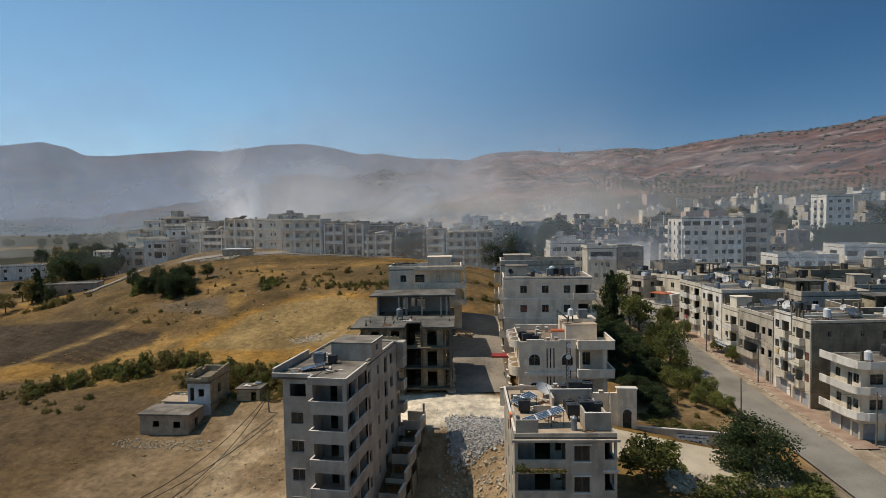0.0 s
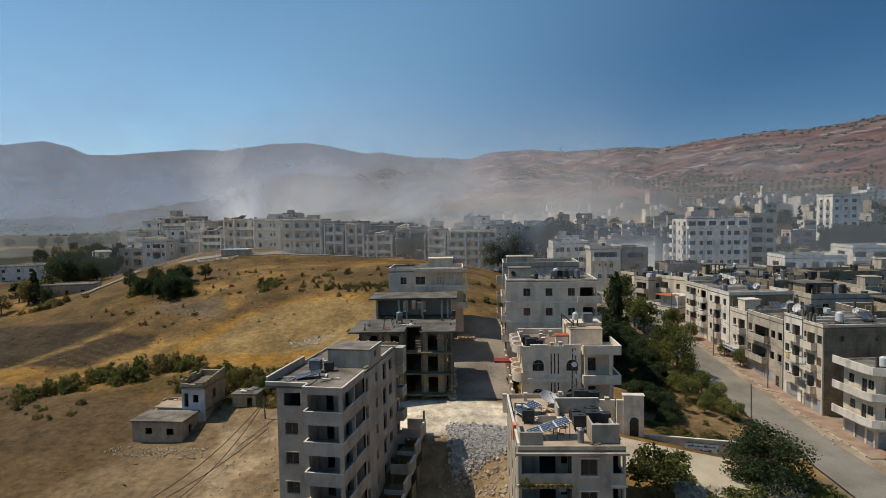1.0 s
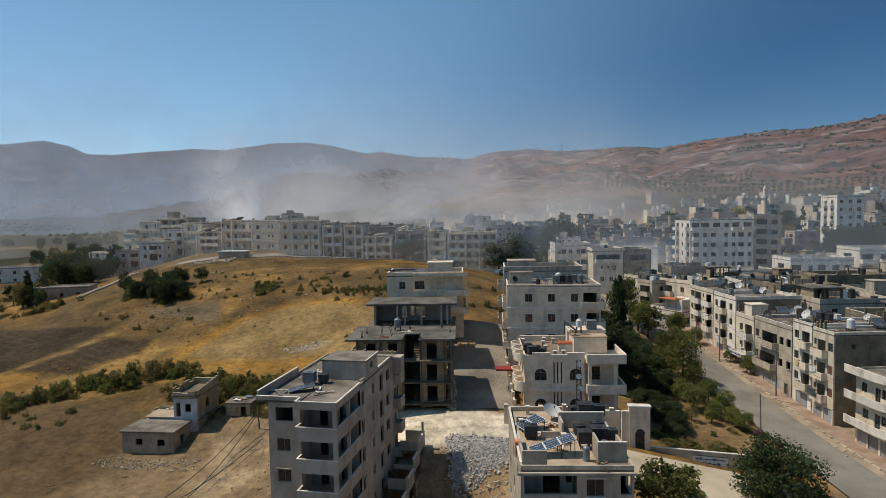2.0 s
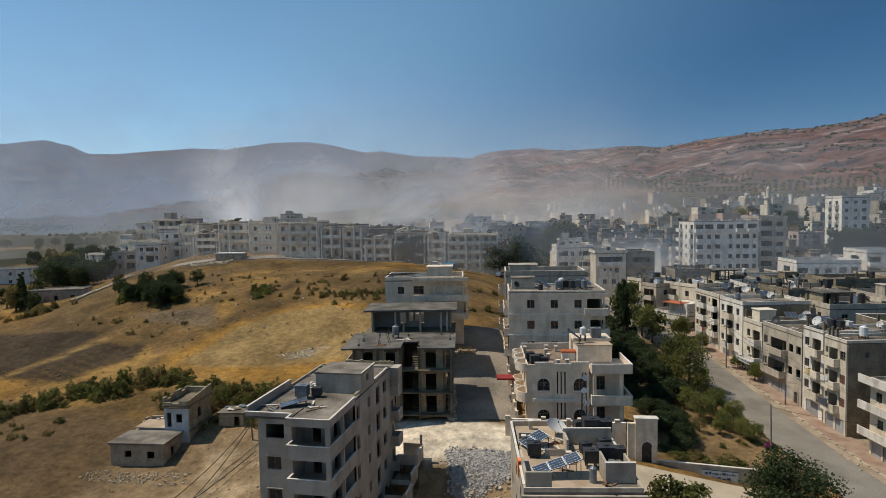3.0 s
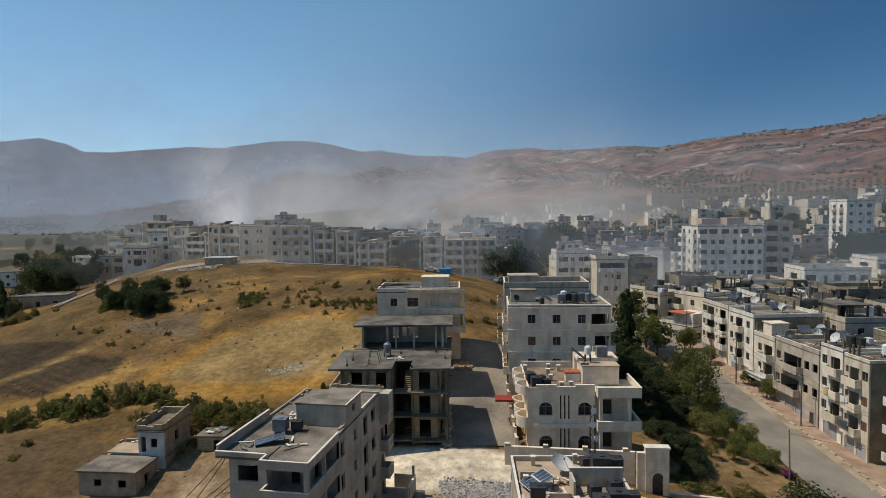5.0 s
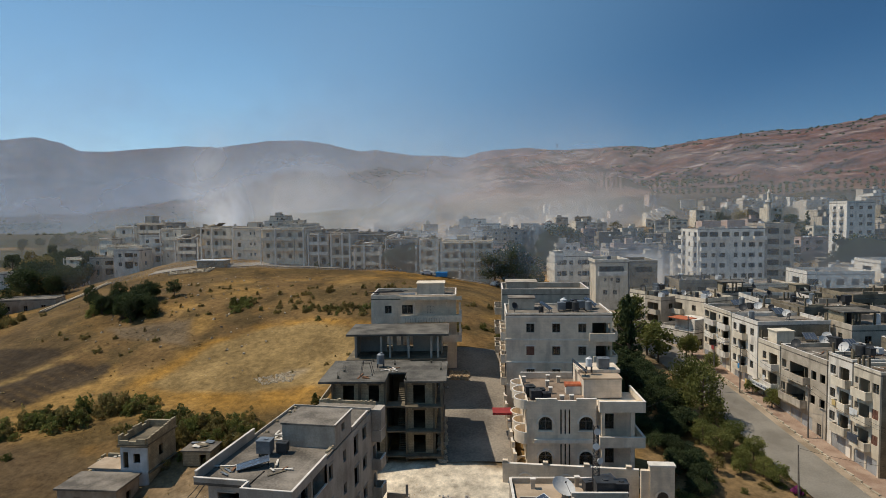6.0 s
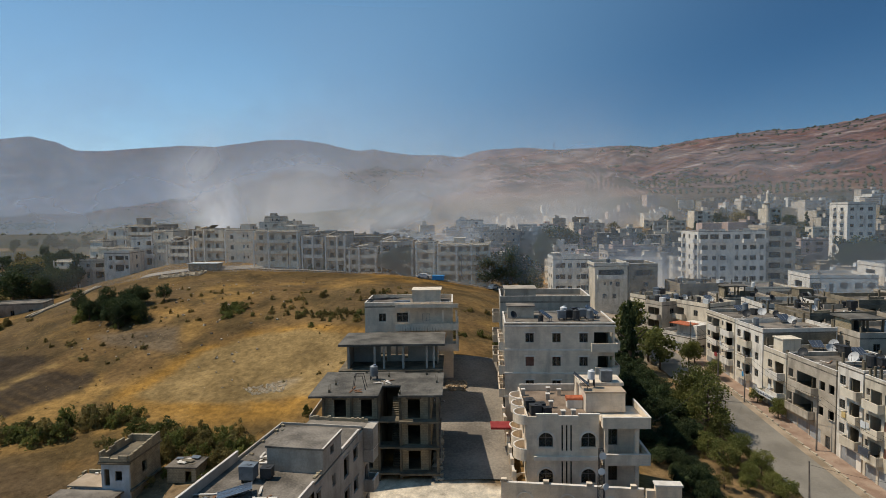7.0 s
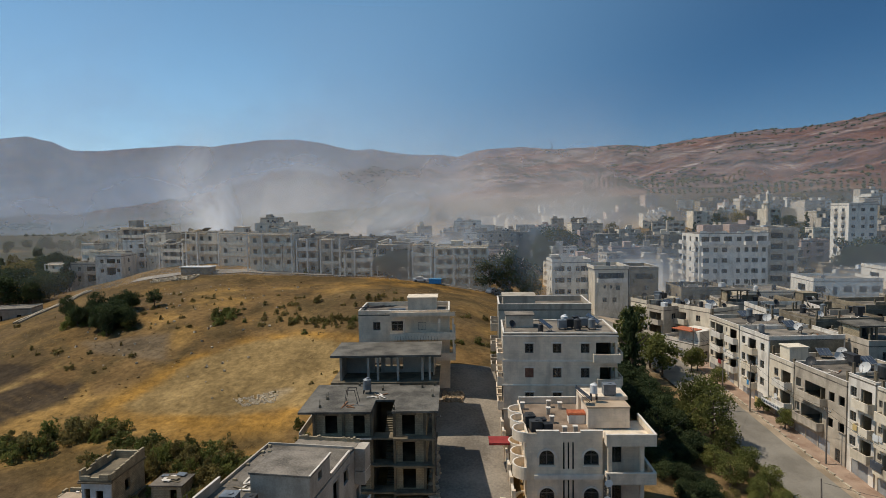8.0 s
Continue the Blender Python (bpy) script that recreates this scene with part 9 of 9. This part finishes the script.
# ---- smoke in the air, and haze painted on sheets ----
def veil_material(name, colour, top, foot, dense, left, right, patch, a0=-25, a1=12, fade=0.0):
    """Haze painted on a see-through sheet: densest near the ground and thinning with height; more of it to one side."""
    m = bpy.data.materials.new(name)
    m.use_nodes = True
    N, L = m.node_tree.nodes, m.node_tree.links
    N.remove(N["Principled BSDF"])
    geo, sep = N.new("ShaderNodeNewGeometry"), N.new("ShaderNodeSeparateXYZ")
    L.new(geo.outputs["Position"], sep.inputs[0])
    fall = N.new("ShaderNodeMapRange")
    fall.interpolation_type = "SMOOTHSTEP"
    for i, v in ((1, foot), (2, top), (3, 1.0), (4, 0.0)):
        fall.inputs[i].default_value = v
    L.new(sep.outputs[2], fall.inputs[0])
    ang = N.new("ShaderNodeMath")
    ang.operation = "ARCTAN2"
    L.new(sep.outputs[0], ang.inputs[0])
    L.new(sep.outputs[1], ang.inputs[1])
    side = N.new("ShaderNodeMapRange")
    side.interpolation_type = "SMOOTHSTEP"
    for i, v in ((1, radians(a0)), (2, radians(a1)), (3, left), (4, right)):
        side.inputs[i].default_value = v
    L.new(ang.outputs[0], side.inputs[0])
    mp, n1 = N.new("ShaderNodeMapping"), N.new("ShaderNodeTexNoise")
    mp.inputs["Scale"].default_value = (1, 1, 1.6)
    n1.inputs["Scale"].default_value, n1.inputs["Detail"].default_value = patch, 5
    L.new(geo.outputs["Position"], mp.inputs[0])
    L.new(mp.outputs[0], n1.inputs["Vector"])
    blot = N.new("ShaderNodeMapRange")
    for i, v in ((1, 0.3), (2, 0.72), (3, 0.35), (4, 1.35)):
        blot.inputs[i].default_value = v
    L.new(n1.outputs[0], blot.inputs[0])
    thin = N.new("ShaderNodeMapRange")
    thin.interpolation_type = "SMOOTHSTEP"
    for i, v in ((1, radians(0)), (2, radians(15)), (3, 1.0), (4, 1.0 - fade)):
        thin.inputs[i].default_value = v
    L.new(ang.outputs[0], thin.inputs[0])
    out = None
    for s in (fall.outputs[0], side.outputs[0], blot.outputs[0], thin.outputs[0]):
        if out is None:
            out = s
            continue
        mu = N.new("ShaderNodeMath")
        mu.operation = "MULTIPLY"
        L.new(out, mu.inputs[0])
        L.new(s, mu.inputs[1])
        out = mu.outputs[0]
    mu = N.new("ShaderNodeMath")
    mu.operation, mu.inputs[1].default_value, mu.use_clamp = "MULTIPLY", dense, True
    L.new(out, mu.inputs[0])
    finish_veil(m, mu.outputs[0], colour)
    return m


def finish_veil(m, amount, colour):
    N, L = m.node_tree.nodes, m.node_tree.links
    df, tl, ad, tr, mx = (N.new("ShaderNode" + k) for k in ("BsdfDiffuse", "BsdfTranslucent", "AddShader", "BsdfTransparent", "MixShader"))
    df.inputs[0].default_value = tl.inputs[0].default_value = (*colour, 1)
    L.new(df.outputs[0], ad.inputs[0])
    L.new(tl.outputs[0], ad.inputs[1])
    L.new(amount, mx.inputs[0])
    L.new(tr.outputs[0], mx.inputs[1])
    L.new(ad.outputs[0], mx.inputs[2])
    L.new(mx.outputs[0], N["Material Output"].inputs[0])


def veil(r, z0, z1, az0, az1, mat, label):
    """A curved sheet that carries painted haze, its top leaning towards the middle."""
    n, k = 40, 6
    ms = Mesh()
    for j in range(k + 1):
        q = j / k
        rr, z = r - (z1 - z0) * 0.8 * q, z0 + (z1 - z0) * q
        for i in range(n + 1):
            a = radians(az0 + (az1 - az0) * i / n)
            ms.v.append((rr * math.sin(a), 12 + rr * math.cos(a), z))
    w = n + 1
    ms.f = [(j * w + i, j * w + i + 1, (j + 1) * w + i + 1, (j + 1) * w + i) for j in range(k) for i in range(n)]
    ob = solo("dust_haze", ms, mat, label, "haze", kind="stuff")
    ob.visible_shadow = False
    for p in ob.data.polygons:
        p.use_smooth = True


PALE_HAZE, BLUISH = (0.68, 0.66, 0.64), (0.235, 0.31, 0.425)
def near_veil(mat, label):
    """A straight sheet of painted dust haze along the ridge road, before the crest houses and the middle town."""
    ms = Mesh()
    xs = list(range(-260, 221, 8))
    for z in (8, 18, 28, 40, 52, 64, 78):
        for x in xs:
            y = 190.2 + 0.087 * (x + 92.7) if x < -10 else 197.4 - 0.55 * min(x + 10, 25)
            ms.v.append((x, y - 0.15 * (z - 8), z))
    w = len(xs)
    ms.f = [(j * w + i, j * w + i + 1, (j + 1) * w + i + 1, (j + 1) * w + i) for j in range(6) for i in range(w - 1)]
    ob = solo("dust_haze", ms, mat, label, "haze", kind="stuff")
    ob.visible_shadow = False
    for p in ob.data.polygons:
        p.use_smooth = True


# pale sheets that paint the dusty haze and whiten the houses behind
near_veil(veil_material("haze_thin", (0.66, 0.65, 0.63), 66, 26, 0.24, 0.08, 0.85, 0.02, -44, -33), "sheet painted with thin dust haze over the ridge houses")
veil(480, 5, 150, -62, 46, veil_material("haze_middle", PALE_HAZE, 135, 25, 0.9, 0.14, 0.52, 0.010, -37, -24, 0.5), "sheet painted with pale dust haze over the town")
# aerial haze of the distance, painted as bluish sheets
veil(1100, 0, 420, -62, 46, veil_material("haze_hills", BLUISH, 380, 50, 0.36, 1.0, 0.16, 0.004), "sheet painted with the bluish haze before the mountains")
veil(2500, 0, 700, -62, 46, veil_material("haze_mountains", BLUISH, 900, 150, 0.30, 1.2, 0.1, 0.002), "sheet painted with the bluish haze before the mountains")


def smoke(name, label, az, r, z0, w, h, dense, seed, lean=0.0, tone=0.5, flare=0.0):
    """A column of smoke, a soft curled sheet."""
    m = bpy.data.materials.new("smoke")
    m.use_nodes = True
    N, L = m.node_tree.nodes, m.node_tree.links
    N.remove(N["Principled BSDF"])
    tc, sep, n1 = N.new("ShaderNodeTexCoord"), N.new("ShaderNodeSeparateXYZ"), N.new("ShaderNodeTexNoise")
    L.new(tc.outputs["Object"], sep.inputs[0])
    geo = N.new("ShaderNodeNewGeometry")
    L.new(geo.outputs["Position"], n1.inputs["Vector"])
    n1.inputs["Scale"].default_value, n1.inputs["Detail"].default_value, n1.inputs["Distortion"].default_value = 1.8 / w, 7, 0.6

    def rng(src, a, b, c, d):
        q = N.new("ShaderNodeMapRange")
        q.interpolation_type = "SMOOTHSTEP"
        for i, v in ((1, a), (2, b), (3, c), (4, d)):
            q.inputs[i].default_value = v
        L.new(src, q.inputs[0])
        return q.outputs[0]

    def mul(a, b):
        q = N.new("ShaderNodeMath")
        q.operation = "MULTIPLY"
        L.new(a, q.inputs[0])
        if isinstance(b, float):
            q.inputs[1].default_value = b
        else:
            L.new(b, q.inputs[1])
        return q.outputs[0]

    ab = N.new("ShaderNodeMath")
    ab.operation = "ABSOLUTE"
    wob = N.new("ShaderNodeMath")
    wob.operation, wob.inputs[1].default_value = "MULTIPLY_ADD", 0.3
    L.new(n1.outputs[0], wob.inputs[0])
    sub = N.new("ShaderNodeMath")
    sub.operation, sub.inputs[1].default_value = "SUBTRACT", 0.15
    L.new(sep.outputs[0], ab.inputs[0])
    L.new(ab.outputs[0], wob.inputs[2])
    L.new(wob.outputs[0], sub.inputs[0])
    a = rng(sub.outputs[0], 0.0, 0.42, 1, 0)
    b = mul(rng(sep.outputs[2], 0.35, 0.98, 1, 0), rng(sep.outputs[2], 0.0, 0.08, 0.6, 1))
    c = rng(n1.outputs[0], 0.32, 0.68, 0.12, 1.25)
    amount = mul(mul(mul(a, b), c), dense)
    finish_veil(m, amount, (tone * 0.95, tone * 0.98, tone * 1.03))
    x, y = r * math.sin(radians(az)), 12 + r * math.cos(radians(az))
    root = thing(name, label, "smoke", pose(x, y, z0, rz=-az), kind="stuff")
    ms = Mesh()
    for j in range(13):
        for k in range(9):
            u, q = k / 8 - 0.5, j / 12
            ms.v.append((u * (1 - flare * (1 - q) ** 1.5) + lean * q, 0.25 * math.cos(3 * u) - 0.55 * q + 0.05 * math.sin(9 * q + 4 * u), q))
    ms.f = [(j * 9 + k, j * 9 + k + 1, (j + 1) * 9 + k + 1, (j + 1) * 9 + k) for j in range(12) for k in range(8)]
    ob = part("smoke_sheet", ms, m, root, m=Matrix.LocRotScale((random.Random(seed).uniform(-0.12, 0.12) * w, -5, 0), Euler((0, 0, radians(-6))), (w, h * 1.3, h)))
    ob.visible_shadow = False
    for p in ob.data.polygons:
        p.use_smooth = True


smoke("smoke_column", "column of pale grey smoke behind the ridge houses", -28.6, 290, 22, 62, 66, 0.72, 1, lean=-0.08, tone=0.58, flare=0.6)
smoke("smoke_cloud", "low drift of pale dust between the town houses", -12.6, 262, 16, 96, 46, 0.95, 9, tone=0.6)
smoke("smoke_cloud", "low drift of pale dust before the tower block", 8.0, 206, 11, 80, 28, 0.6, 17)
